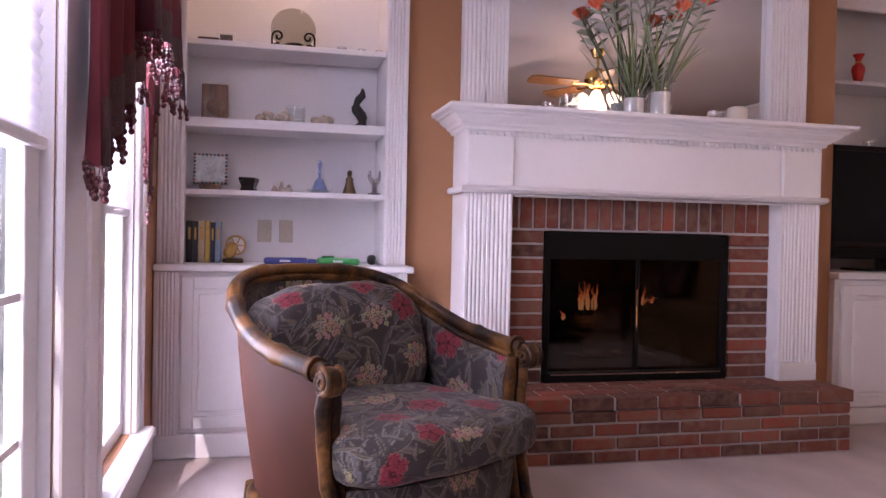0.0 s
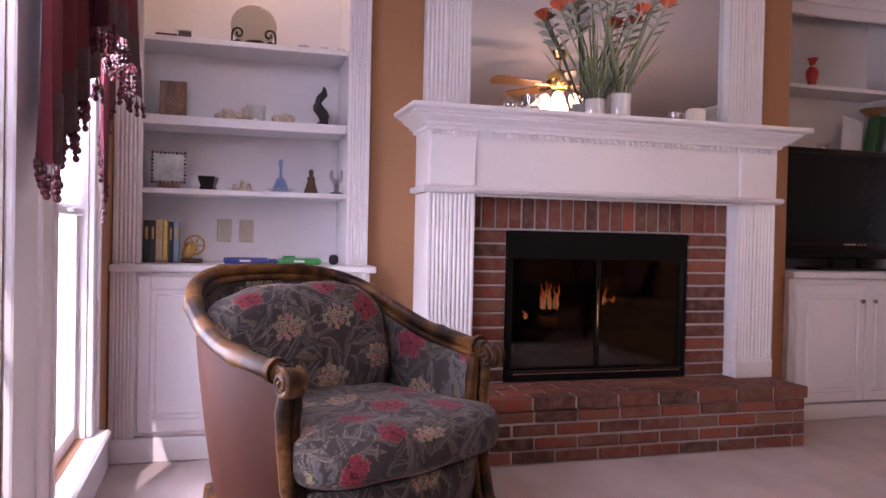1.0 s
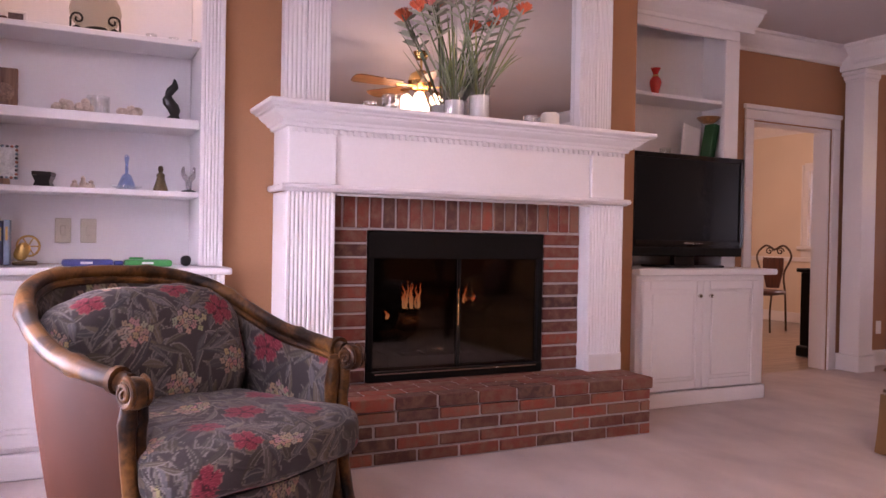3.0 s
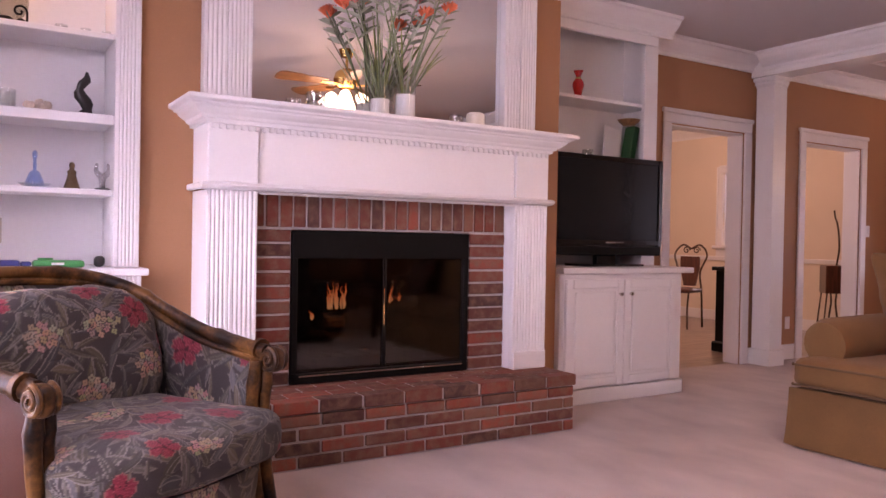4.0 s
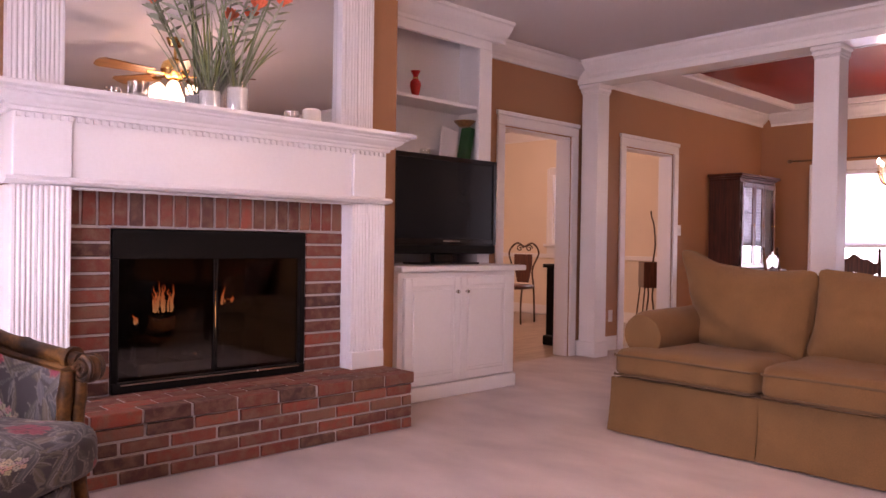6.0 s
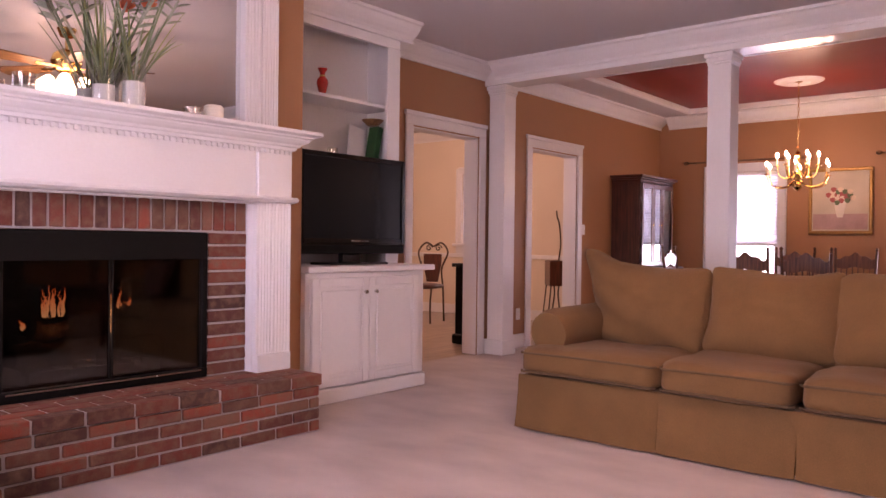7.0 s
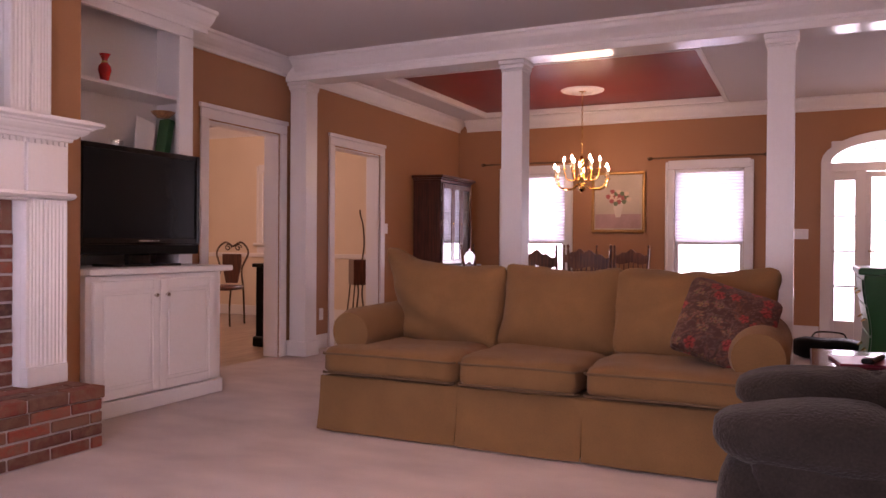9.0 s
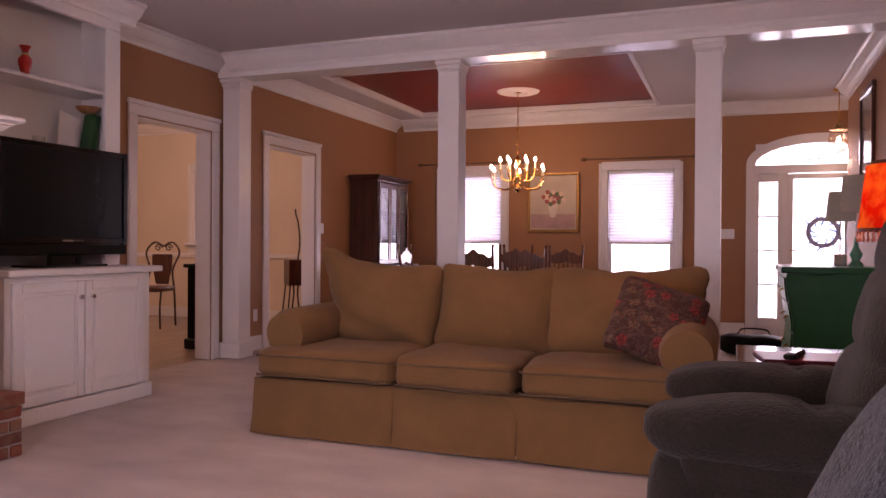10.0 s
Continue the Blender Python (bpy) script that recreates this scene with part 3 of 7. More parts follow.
def window(name, axis_pos, side, u0, u1, z0, z1, blind_z, muntins=(), rails=(), sill=0.1, label="", case=0.11, stile=0.045):
    """A sash window in a wall across x; side tells the way into the room."""
    t = thing(name, label, "window", kind="structure")
    p, s = axis_pos, side

    def b2(d0, d1, a, b, c, d, bev=0.004):
        lo, hi = sorted((p + s * d0, p + s * d1))
        return bx(lo, hi, a, b, c, d, bev)
    bm = bmesh.new()
    for a, b in ((u0 - case, u0 - 0.004), (u1 + 0.004, u1 + case)):
        lo, hi = sorted((p, p + s * 0.022))
        box(bm, lo, hi, a, b, z0, z1, 0.005)
        lo, hi = sorted((p, p + s * 0.034))
        box(bm, lo, hi, *((a, a + 0.03) if a < u0 - 0.05 else (b - 0.03, b)), z0, z1 + case - 0.02, 0.006)
    lo, hi = sorted((p, p + s * 0.022))
    box(bm, lo, hi, u0 - case + 0.032, u1 + case - 0.032, z1 + 0.002, z1 + case, 0.005)
    part("casing", bm, WHITE, t)
    part("window_sill", b2(-0.12, 0.075, u0 - case - 0.03, u1 + case + 0.03, z0 - 0.045, z0 - 0.002, 0.01), WHITE, t, "deep white window sill")
    part("apron", b2(0.0, 0.02, u0 - case, u1 + case, z0 - 0.16, z0 - 0.047), WHITE, t)
    for a, b in ((u0 + 0.0005, u0 + 0.0025), (u1 - 0.0025, u1 - 0.0005)):
        part("jamb_liner", b2(-0.1, -0.001, a, b, z0, z1 - 0.001, 0), WHITE, t)
    part("head_liner", b2(-0.1, -0.001, u0 + 0.003, u1 - 0.003, z1 - 0.0025, z1 - 0.0005, 0), WHITE, t)
    zm = blind_z + 0.02
    for nm, d, za, zb in (("upper_sash", -0.10, zm - 0.02, z1 - 0.004), ("lower_sash", -0.065, z0, zm + 0.02)):
        bm = bmesh.new()
        lo, hi = sorted((p + s * d, p + s * (d + 0.034)))
        for a, b in ((u0 + 0.003, u0 + stile), (u1 - stile, u1 - 0.003)):
            box(bm, lo, hi, a, b, za, zb, 0.003)
        box(bm, lo, hi, u0 + stile + 0.001, u1 - stile - 0.001, za, za + 0.055, 0.003)
        box(bm, lo, hi, u0 + stile + 0.001, u1 - stile - 0.001, zb - 0.04, zb, 0.003)
        sash = part(nm, bm, WHITE, t)
        lo2, hi2 = sorted((p + s * (d + 0.014), p + s * (d + 0.018)))
        pane = part("pane", bx(lo2, hi2, u0 + stile + 0.001, u1 - stile - 0.001, za + 0.056, zb - 0.041), PANE, sash)
        pane.visible_shadow = False
        for k in muntins:
            part("muntin", bx(lo + 0.006, hi - 0.006, k - 0.009, k + 0.009, za + 0.056, zb - 0.041), WHITE, sash)
        for k in rails:
            if za + 0.06 < k < zb - 0.06:
                part("muntin", bx(lo + 0.008, hi - 0.008, u0 + stile + 0.001, u1 - stile - 0.001, k - 0.009, k + 0.009), WHITE, sash)
    # cellular shade with pleats
    n = int((z1 - blind_z) / 0.02)
    pts = []
    for k in range(n + 1):
        pts.append((p + s * (-0.028 + (0.004 if k % 2 else -0.003)), blind_z + 0.03 + (z1 - 0.045 - blind_z) * k / n))
    pts += [(q[0] - s * 0.006, q[1]) for q in reversed(pts)]
    bm = bmesh.new()
    lo_v = [bm.verts.new((q[0], u0 + 0.012, q[1])) for q in pts]
    hi_v = [bm.verts.new((q[0], u1 - 0.012, q[1])) for q in pts]
    for i in range(len(pts)):
        j = (i + 1) % len(pts)
        bm.faces.new((lo_v[i], lo_v[j], hi_v[j], hi_v[i]))
    bl = part("blind", bm, BLIND, t, "white pleated cellular shade half drawn")
    part("bottom_rail", b2(-0.04, -0.012, u0 + 0.01, u1 - 0.01, blind_z, blind_z + 0.03, 0.005), WHITE, bl)
    bmh = b2(-0.012, 0.012, (u0 + u1) / 2 - 0.03, (u0 + u1) / 2 + 0.03, blind_z + 0.008, blind_z + 0.02, 0.004)
    part("handle", bmh, WHITE, bl)
    part("head_rail", b2(-0.05, -0.01, u0 + 0.006, u1 - 0.006, z1 - 0.042, z1 - 0.004, 0.004), WHITE, t)
    return t


window("window_1", WX, 1, 2.47, 3.13, 0.27, 2.3, 1.1, (), (), label="tall white sash window with a half drawn shade")
window("window_2", WX, 1, 0.7, 1.95, 0.27, 2.3, 1.23, (1.05, 1.4, 1.6), (0.9, 0.58), case=0.27, stile=0.11, label="wide white sash window with muntins and a half drawn shade")
mull = thing("trim_mullion", "white painted mullion trim between the two windows", "trim", kind="structure")
part("board", bx(WX + 0.0005, WX + 0.026, 2.2235, 2.3565, 0.275, 2.4, 0.004), WHITE, mull)
window("window_3", FX, -1, 2.93, 3.72, 0.5, 1.98, 1.06, label="white dining sash window with a half drawn shade")
window("window_4", FX, -1, 0.75, 1.54, 0.5, 1.98, 1.06, label="white dining sash window with a half drawn shade")
window("window_5", 9.05, -1, 6.35, 7.14, 1.05, 2.06, 1.4, label="small white window beyond the doorway")

# plain bright distance outside the windows
OUT = glow("bright_outdoors", (0.93, 0.96, 1.0), 6.0)
for nm, b in (("backdrop_west", (-3.0, -2.95, -3, 7, -1, 4)), ("backdrop_east", (12.5, 12.55, -3, 6, -1, 4)), ("backdrop_kitchen", (10.0, 10.05, 5.2, 8.6, 0, 3))):
    structure(nm, bx(*b), OUT, "plain bright overexposed garden light", "backdrop")
structure("ground", bx(-60, 70, -60, 70, -0.3, -0.2), mat("lawn", (0.08, 0.12, 0.05), 0.9), "plain green lawn outside", "ground")

# ---- fireplace ----
PF = 3.57      # front of the mantel's legs
BF = 3.67      # brick face
HX0, HX1, HY, HZ = 0.98, 2.955, 3.29, 0.315
MX0, MX1 = 0.97, 2.95


def flutes(x0, x1, y, z0, z1, n, depth=0.02, edge=0.02):
    """A board with n shallow round grooves cut into its front."""
    pts = [(x0, y + depth + 0.02), (x0, y + 0.003), (x0 + 0.003, y)]
    w = (x1 - x0 - 2 * edge) / n
    for i in range(n):
        a = x0 + edge + i * w
        pts += [(a + w * (0.14 + 0.72 * k / 6), y + 0.0065 * math.sin(math.pi * k / 6)) for k in range(7)]
    pts += [(x1 - 0.003, y), (x1, y + 0.003), (x1, y + depth + 0.02)]
    return extrude(bmesh.new(), pts, "z", z0, z1)


mantel = thing("mantel", "white painted wooden mantel with fluted legs and dentils", "mantel", kind="structure")
for x0, x1 in ((MX0, MX0 + 0.235), (MX1 - 0.235, MX1)):
    part("leg", bx(x0, x1, PF + 0.042, FY, HZ, 1.265, 0.003), WHITE, mantel)
    part("leg_base", bx(x0, x1, PF - 0.008, PF + 0.041, HZ, HZ + 0.1, 0.004), WHITE, mantel)
    part("fluted_board", flutes(x0, x0 + 0.105, PF + 0.006, HZ + 0.1, 1.265, 4, 0.015, 0.012), WHITE, mantel)
    part("fluted_board", flutes(x0 + 0.107, x1, PF, HZ + 0.1, 1.265, 5, 0.021, 0.01), WHITE, mantel)
    part("frieze_block", bx(x0, x1, PF - 0.004, FY, 1.3, 1.57, 0.004), WHITE, mantel)
part("frieze_panel", bx(MX0 + 0.237, MX1 - 0.237, PF + 0.012, FY, 1.268, 1.57, 0.004), WHITE, mantel)
bm = extrude(bmesh.new(), [(PF + 0.02, 1.264), (PF - 0.022, 1.272), (PF - 0.034, 1.284), (PF - 0.022, 1.298), (PF + 0.02, 1.302)], "x", MX0 - 0.03, MX1 + 0.03)
part("ledge", bm, WHITE, mantel)
bm = extrude(bmesh.new(), [(PF - 0.01, 1.25), (PF - 0.022, 1.256), (PF - 0.01, 1.262)], "x", MX0 + 0.24, MX1 - 0.24)
part("lower_bead", bm, WHITE, mantel)
for x0, x1 in ((MX0 - 0.03, MX0), (MX1, MX1 + 0.03)):
    part("ledge_return", bx(x0, x1, PF + 0.021, FY, 1.268, 1.298, 0.006), WHITE, mantel)
SX0, SX1, SF = 0.85, 3.07, 3.43
bm = bmesh.new()
prof = [(0.0, 1.565), (0.016, 1.568), (0.02, 1.584), (0.034, 1.588), (0.04, 1.6), (0.058, 1.61), (0.074, 1.624), (0.078, 1.634), (0.094, 1.637), (0.096, 1.646), (0.118, 1.652)]
for (d0, z0), (d1, z1) in zip(prof, prof[1:]):
    # each slice is a frustum with its three moulded sides
    v = []
    for d, z in ((d0, z0), (d1, z1)):
        v.append([bm.verts.new(q) for q in ((MX0 - d, FY, z), (MX0 - d, PF - d, z), (MX1 + d, PF - d, z), (MX1 + d, FY, z))])
    for i in range(3):
        bm.faces.new((v[0][i], v[0][i + 1], v[1][i + 1], v[1][i]))
    bm.faces.new(v[1])
    bm.faces.new(list(reversed(v[0])))
part("crown", bm, WHITE, mantel)
part("shelf", bx(SX0, SX1, SF, FY, 1.652, 1.674, 0.006, seg=2), WHITE, mantel)
dent = mesh_of("dentil", bx(-0.009, 0.009, -0.012, 0.0, -0.011, 0.011, 0.002), WHITE)
for i in range(58):
    ob = new("dentil", dent)
    ob.parent = mantel
    ob.location = (MX0 + 0.02 + i * (MX1 - MX0 - 0.04) / 57, PF - 0.005, 1.553)

# overmantel: fluted boards either side of the mirror
over = thing("overmantel", "white fluted frame round the mirror over the mantel", "frame", kind="structure")
for x0, x1 in ((1.0, 1.235), (2.775, 3.01)):
    part("backboard", bx(x0, x1, FY - 0.035, FY, 1.676, CZ - 0.16, 0.002), WHITE, over)
    part("fluted_board", flutes(x0, x0 + 0.115, FY - 0.062, 1.676, CZ - 0.16, 4, 0.006, 0.012), WHITE, over)
    part("fluted_board", flutes(x0 + 0.119, x1, FY - 0.066, 1.676, CZ - 0.16, 5, 0.01, 0.01), WHITE, over)
solid("mirror", bx(1.237, 2.773, FY - 0.014, FY - 0.002, 1.676, CZ - 0.16), MIRROR, "large frameless mirror above the mantel shelf", "mirror")

# firebox
fb = thing("firebox", "black metal firebox with glass doors and a low fire", "fireplace")
X0, X1, Z0, Z1 = 1.416, 2.466, 0.318, 1.088
bm = bmesh.new()
box(bm, X0, X1, 4.3, 4.32, Z0, Z1), box(bm, X0, X0 + 0.02, BF + 0.06, 4.3, Z0, Z1), box(bm, X1 - 0.02, X1, BF + 0.06, 4.3, Z0, Z1)
box(bm, X0 + 0.02, X1 - 0.02, BF + 0.06, 4.3, Z0, Z0 + 0.02), box(bm, X0 + 0.02, X1 - 0.02, BF + 0.06, 4.3, Z1 - 0.02, Z1)
part("liner", bm, SOOT, fb)
part("hood", bx(X0, X1, BF - 0.004, BF + 0.058, Z1 - 0.14, Z1, 0.004), BLACK, fb)
part("sill", bx(X0, X1, BF - 0.008, BF + 0.058, Z0, Z0 + 0.05, 0.004), BLACK, fb)
for a, b in ((X0, X0 + 0.03), (X1 - 0.03, X1)):
    part("frame_side", bx(a, b, BF - 0.004, BF + 0.058, Z0 + 0.05, Z1 - 0.14, 0.003), BLACK, fb)
part("threshold", bx(X0 + 0.04, X1 - 0.04, BF - 0.012, BF - 0.0085, Z0 + 0.036, Z0 + 0.044), NICKEL, fb, "bright metal strip")
SMOKE = glass("smoked_glass", (0.3, 0.28, 0.28), 0.05, 0.95)
XM = (X0 + X1) / 2
for a, b in ((X0 + 0.03, XM - 0.004), (XM + 0.004, X1 - 0.03)):
    d = part("door", bx(a, b, BF + 0.02, BF + 0.025, Z0 + 0.052, Z1 - 0.142), SMOKE, fb, "smoked glass door")
    for k in (a, b - 0.007):
        part("stile", bx(k, k + 0.007, BF + 0.012, BF + 0.019, Z0 + 0.052, Z1 - 0.142), SOOT, d)
grate = thing("log_grate", "black iron grate with charred logs", "grate", pose(0, 0, Z0 + 0.02))
for i in range(7):
    x = 1.62 + i * 0.12
    part("bar", tube(bmesh.new(), [(x, 3.9, 0.17), (x, 3.9, 0.07), (x, 4.18, 0.07), (x, 4.18, 0.2)], 0.009, 6), BLACK, grate)
for x in (1.65, 2.33):
    part("foot", bx(x - 0.01, x + 0.01, 3.92, 4.16, 0, 0.06), BLACK, grate)
BARK = mat("charred_log", (0.045, 0.03, 0.022), 0.95, 0, 14, 0.5, 0.9, 60)
for i, (p, q, r) in enumerate((((1.6, 3.97, 0.14), (2.36, 4.0, 0.14), 0.055), ((1.66, 4.1, 0.15), (2.3, 4.09, 0.14), 0.06), ((1.72, 4.04, 0.24), (2.26, 4.0, 0.25), 0.05), ((1.95, 3.98, 0.3), (2.35, 4.08, 0.34), 0.04))):
    a, b = Vector(p), Vector(q)
    part("log", tube(bmesh.new(), [a.lerp(b, k / 8) + Vector((0, 0, 0.012 * math.sin(k * 2.1 + i))) for k in range(9)], [r * (1 + 0.12 * math.sin(k * 1.7 + i)) for k in range(9)], 10), BARK, grate, "charred split log", smooth=True)
FLAME = bpy.data.materials.new("flame")
FLAME.use_nodes = True
nt = FLAME.node_tree
nt.nodes.remove(nt.nodes["Principled BSDF"])
em, rp, tc, sp = nt.nodes.new("ShaderNodeEmission"), nt.nodes.new("ShaderNodeValToRGB"), nt.nodes.new("ShaderNodeTexCoord"), nt.nodes.new("ShaderNodeSeparateXYZ")
rp.color_ramp.elements[0].color, rp.color_ramp.elements[1].color = (1.0, 0.55, 0.2, 1), (1.0, 0.16, 0.02, 1)
nt.links.new(tc.outputs["Generated"], sp.inputs[0]), nt.links.new(sp.outputs[2], rp.inputs[0]), nt.links.new(rp.outputs[0], em.inputs[0])
em.inputs[1].default_value = 3.2
nt.links.new(em.outputs[0], nt.nodes["Material Output"].inputs[0])
fire = thing("fire", "small orange flames licking over the logs", "fire", pose(0, 0, 0))
rnd_fire = random.Random(8)
for cx_, cz_, n_, hh, ww in ((1.815, 0.655, 9, 0.17, 0.05), (2.185, 0.655, 6, 0.13, 0.035), (1.99, 0.415, 2, 0.045, 0.012), (1.66, 0.6, 2, 0.05, 0.012)):
    for i in range(n_):
        x = cx_ + rnd_fire.uniform(-1, 1) * ww
        h, w = hh * rnd_fire.uniform(0.45, 1.0), 0.011 * (0.7 + 0.6 * rnd_fire.random()) * (hh / 0.15) ** 0.5
        ph, bend = rnd_fire.uniform(0, 6), rnd_fire.uniform(0.008, 0.022)
        pts = [(x + bend * math.sin(5.5 * k / 10 + ph) * k / 10, 4.02 + rnd_fire.uniform(-0.01, 0.01), cz_ + h * k / 10) for k in range(11)]
        part("flame", tube(bmesh.new(), pts, [w * (0.45 + 0.9 * math.sin(math.pi * (k / 10) ** 0.7)) * (1 - k / 11) + 0.0008 for k in range(11)], 8, 0.5), FLAME, fire, smooth=True)
lamp("fire_glow", "POINT", 1.2, (1, 0.45, 0.15), pose(1.8, 3.95, 0.62), r=0.06)

# brickwork: mortar bodies, then single bricks
hearth = thing("hearth", "raised red brick hearth with pale mortar joints", "hearth", kind="structure")
part("mortar_bed", bx(HX0 + 0.016, HX1 - 0.016, HY + 0.022, FY - 0.001, 0, HZ - 0.06), MORTAR, hearth)
part("cap_mortar", bx(HX0 + 0.005, HX1 - 0.005, HY + 0.009, FY - 0.001, HZ - 0.059, HZ - 0.004), MORTAR, hearth)
surround = thing("brick_surround", "red brick surround with a soldier course above the firebox", "brickwork", kind="structure")
bm = bmesh.new()
pierced(bm, "y", BF + 0.008, FY - 0.002, MX0 + 0.1, MX1 - 0.1, HZ, 1.268, [(X0 - 0.005, X1 + 0.005, HZ, 1.093)])
part("mortar_bed", bm, MORTAR, surround)


def brick_mesh(l, w, h, k):
    bm = bx(-l / 2, l / 2, -w / 2, w / 2, -h / 2, h / 2, 0.004)
    for v in bm.verts:
        v.co += Vector((noise.noise(v.co * 31 + Vector((k, 0, 0))), noise.noise(v.co * 37 + Vector((0, k, 0))), noise.noise(v.co * 29 + Vector((0, 0, k))))) * 0.0025
    return mesh_of("brick", bm, BRICK)


kinds = {}


def brick(parent, x, y, z, l, w, h):
    k = (round(l, 3), round(w, 3), round(h, 3))
    kinds.setdefault(k, [brick_mesh(*k, s * 3.7) for s in range(3)])
    ob = new("brick", random.choice(kinds[k]))
    ob.parent = parent
    ob.location = (x + random.uniform(-1, 1) * 0.0015, y + random.uniform(-1, 1) * 0.0025, z)
    ob.rotation_euler = (0, 0, random.uniform(-0.006, 0.006))


CH = 0.063
for c in range(4):
    z = 0.002 + CH * c + CH / 2
    x, first = HX0 + 0.012, True
    while x < HX1 - 0.03:
        l = 0.1 if (first and c % 2 == 0) else 0.211
        l = min(l, HX1 - 0.012 - x)
        brick(hearth, x + l / 2, HY + 0.013 + 0.04, z, round(l - 0.0, 3), 0.08, CH - 0.011)
        x, first = x + l + 0.011, False
for r in range(5):
    y, w = HY + 0.05 + r * 0.104, 0.094
    x, first = HX0, True
    while x < HX1 - 0.03:
        l = 0.1 if (first and r % 2) else 0.211
        l = min(l, HX1 - x)
        brick(hearth, x + l / 2, y, HZ - 0.03, round(l, 3), w, 0.06)
        x, first = x + l + 0.01, False
n = 21
for i in range(n):
    wd = (MX1 - MX0 - 0.47) / n
    brick(surround, MX0 + 0.235 + (i + 0.5) * wd, BF + 0.035, 1.18, wd - 0.011, 0.07, 0.155)
for c in range(11):
    z = HZ + 0.006 + c * 0.0707 + 0.031
    for xa, xb in ((1.205, X0 - 0.005), (X1 + 0.005, 2.715)):
        brick(surround, (xa + xb) / 2, BF + 0.035, z, xb - xa - 0.004, 0.07, 0.059)

# ---- built-in bookcase by the window ----
def panel_door(name, parent, x0, x1, y, z0, z1, knob_x=None):
    """A raised-panel cabinet door whose face lies at y."""
    d = part(name, bx(x0, x1, y - 0.002, y + 0.016, z0, z1, 0.002), WHITE, parent)
    bm = bmesh.new()
    for a in ((x0, x0 + 0.055, z0, z1), (x1 - 0.055, x1, z0, z1), (x0 + 0.0555, x1 - 0.0555, z0, z0 + 0.06), (x0 + 0.0555, x1 - 0.0555, z1 - 0.06, z1)):
        box(bm, a[0], a[1], y - 0.012, y - 0.0022, a[2], a[3], 0.004)
    part("door_frame", bm, WHITE, d)
    bm = bx(x0 + 0.075, x1 - 0.075, y - 0.009, y - 0.0022, z0 + 0.08, z1 - 0.08, 0.0065)
    part("raised_panel", bm, WHITE, d)
    if knob_x is not None:
        bm = lathe(bmesh.new(), [(0, 0.03), (0.012, 0.028), (0.015, 0.02), (0.012, 0.013), (0.006, 0.009), (0.006, 0), (0, 0)], 14)
        part("knob", bm, NICKEL, d, "small round nickel knob", True, Matrix.Translation((knob_x, y - 0.012, 0.715)) @ pose(0, 0, 0, 90))
    return d


bc = thing("bookcase", "white built-in bookcase with fluted stiles over cabinet doors", "bookcase")
part("carcass", bx(WX + 0.002, 0.72, 3.72, 4.12, 0.115, 0.865, 0.003), WHITE, bc)
part("plinth", bx(WX + 0.002, 0.735, 3.7, 4.12, 0, 0.113, 0.006), WHITE, bc)
part("counter", bx(WX + 0.002, 0.745, 3.675, 4.12, 0.867, 0.9, 0.008, seg=2), WHITE, bc)
for a, b in ((WX + 0.006, -0.345), (0.6, 0.715)):
    part("lower_fluted_stile", flutes(a, b, 3.7, 0.115, 0.865, 5, 0.0, 0.015), WHITE, bc)
panel_door("cabinet_door", bc, -0.335, 0.125, 3.702, 0.14, 0.845), panel_door("cabinet_door", bc, 0.131, 0.592, 3.702, 0.14, 0.845)
for a, b in ((WX + 0.004, -0.335), (0.61, 0.72)):
    part("side_panel", bx(a, b if a > 0 else a + 0.03, 3.835, 4.12, 0.902, CZ - 0.005), WHITE, bc)
    part("fluted_stile", flutes(a, b, 3.79, 0.902, CZ - 0.24, 5, 0.025, 0.015), WHITE, bc)
part("back_panel", bx(WX + 0.036, 0.608, 4.1, 4.12, 0.902, CZ - 0.005), WHITE, bc)
for z, th in ((1.96, 0.026), (1.592, 0.045), (1.252, 0.026)):
    part("shelf", bx(-0.424, 0.608, 3.812, 4.098, z - th, z, 0.003), WHITE, bc)
part("header", bx(WX + 0.004, 0.72, 3.79, 3.832, CZ - 0.238, CZ - 0.005, 0.003), WHITE, bc)
pk = thing("puck_light", "small recessed light in the bookcase top", "light", pose(0.12, 3.95, CZ - 0.045))
part("housing", lathe(bmesh.new(), [(0, 0.04), (0.04, 0.04), (0.045, 0.0), (0.035, 0.0), (0.033, 0.02), (0, 0.02)], 18), NICKEL, pk, "", True)
part("lens", lathe(bmesh.new(), [(0, 0.008), (0.032, 0.008), (0.032, 0.014), (0, 0.014)], 18), glow("warm_lens", (1.0, 0.75, 0.45), 8.0), pk, "glowing warm lens")
lamp("puck_glow", "POINT", 9, (1, 0.74, 0.46), pose(0.12, 3.93, CZ - 0.09), r=0.03)
crown("trim_crown_bookcase", "x", 3.788, -1, WX, 0.735)

# ---- built-in unit with the television ----
tu = thing("media_cabinet", "white built-in cabinet with two raised-panel doors and open shelves", "cabinet")
part("carcass", bx(3.252, 4.375, 3.8, DY - 0.002, 0.1, 0.848, 0.003), WHITE, tu)
part("plinth", bx(3.252, 4.39, 3.782, DY - 0.002, 0, 0.098, 0.008), WHITE, tu)
part("counter", bx(3.252, 4.47, 3.765, DY - 0.002, 0.85, 0.89, 0.008, seg=2), WHITE, tu)
panel_door("cabinet_door", tu, 3.29, 3.788, 3.783, 0.11, 0.815, 3.745), panel_door("cabinet_door", tu, 3.794, 4.292, 3.783, 0.11, 0.815, 3.84)
part("back_panel", bx(3.252, 4.42, DY - 0.022, DY - 0.002, 0.892, CZ - 0.005), WHITE, tu)
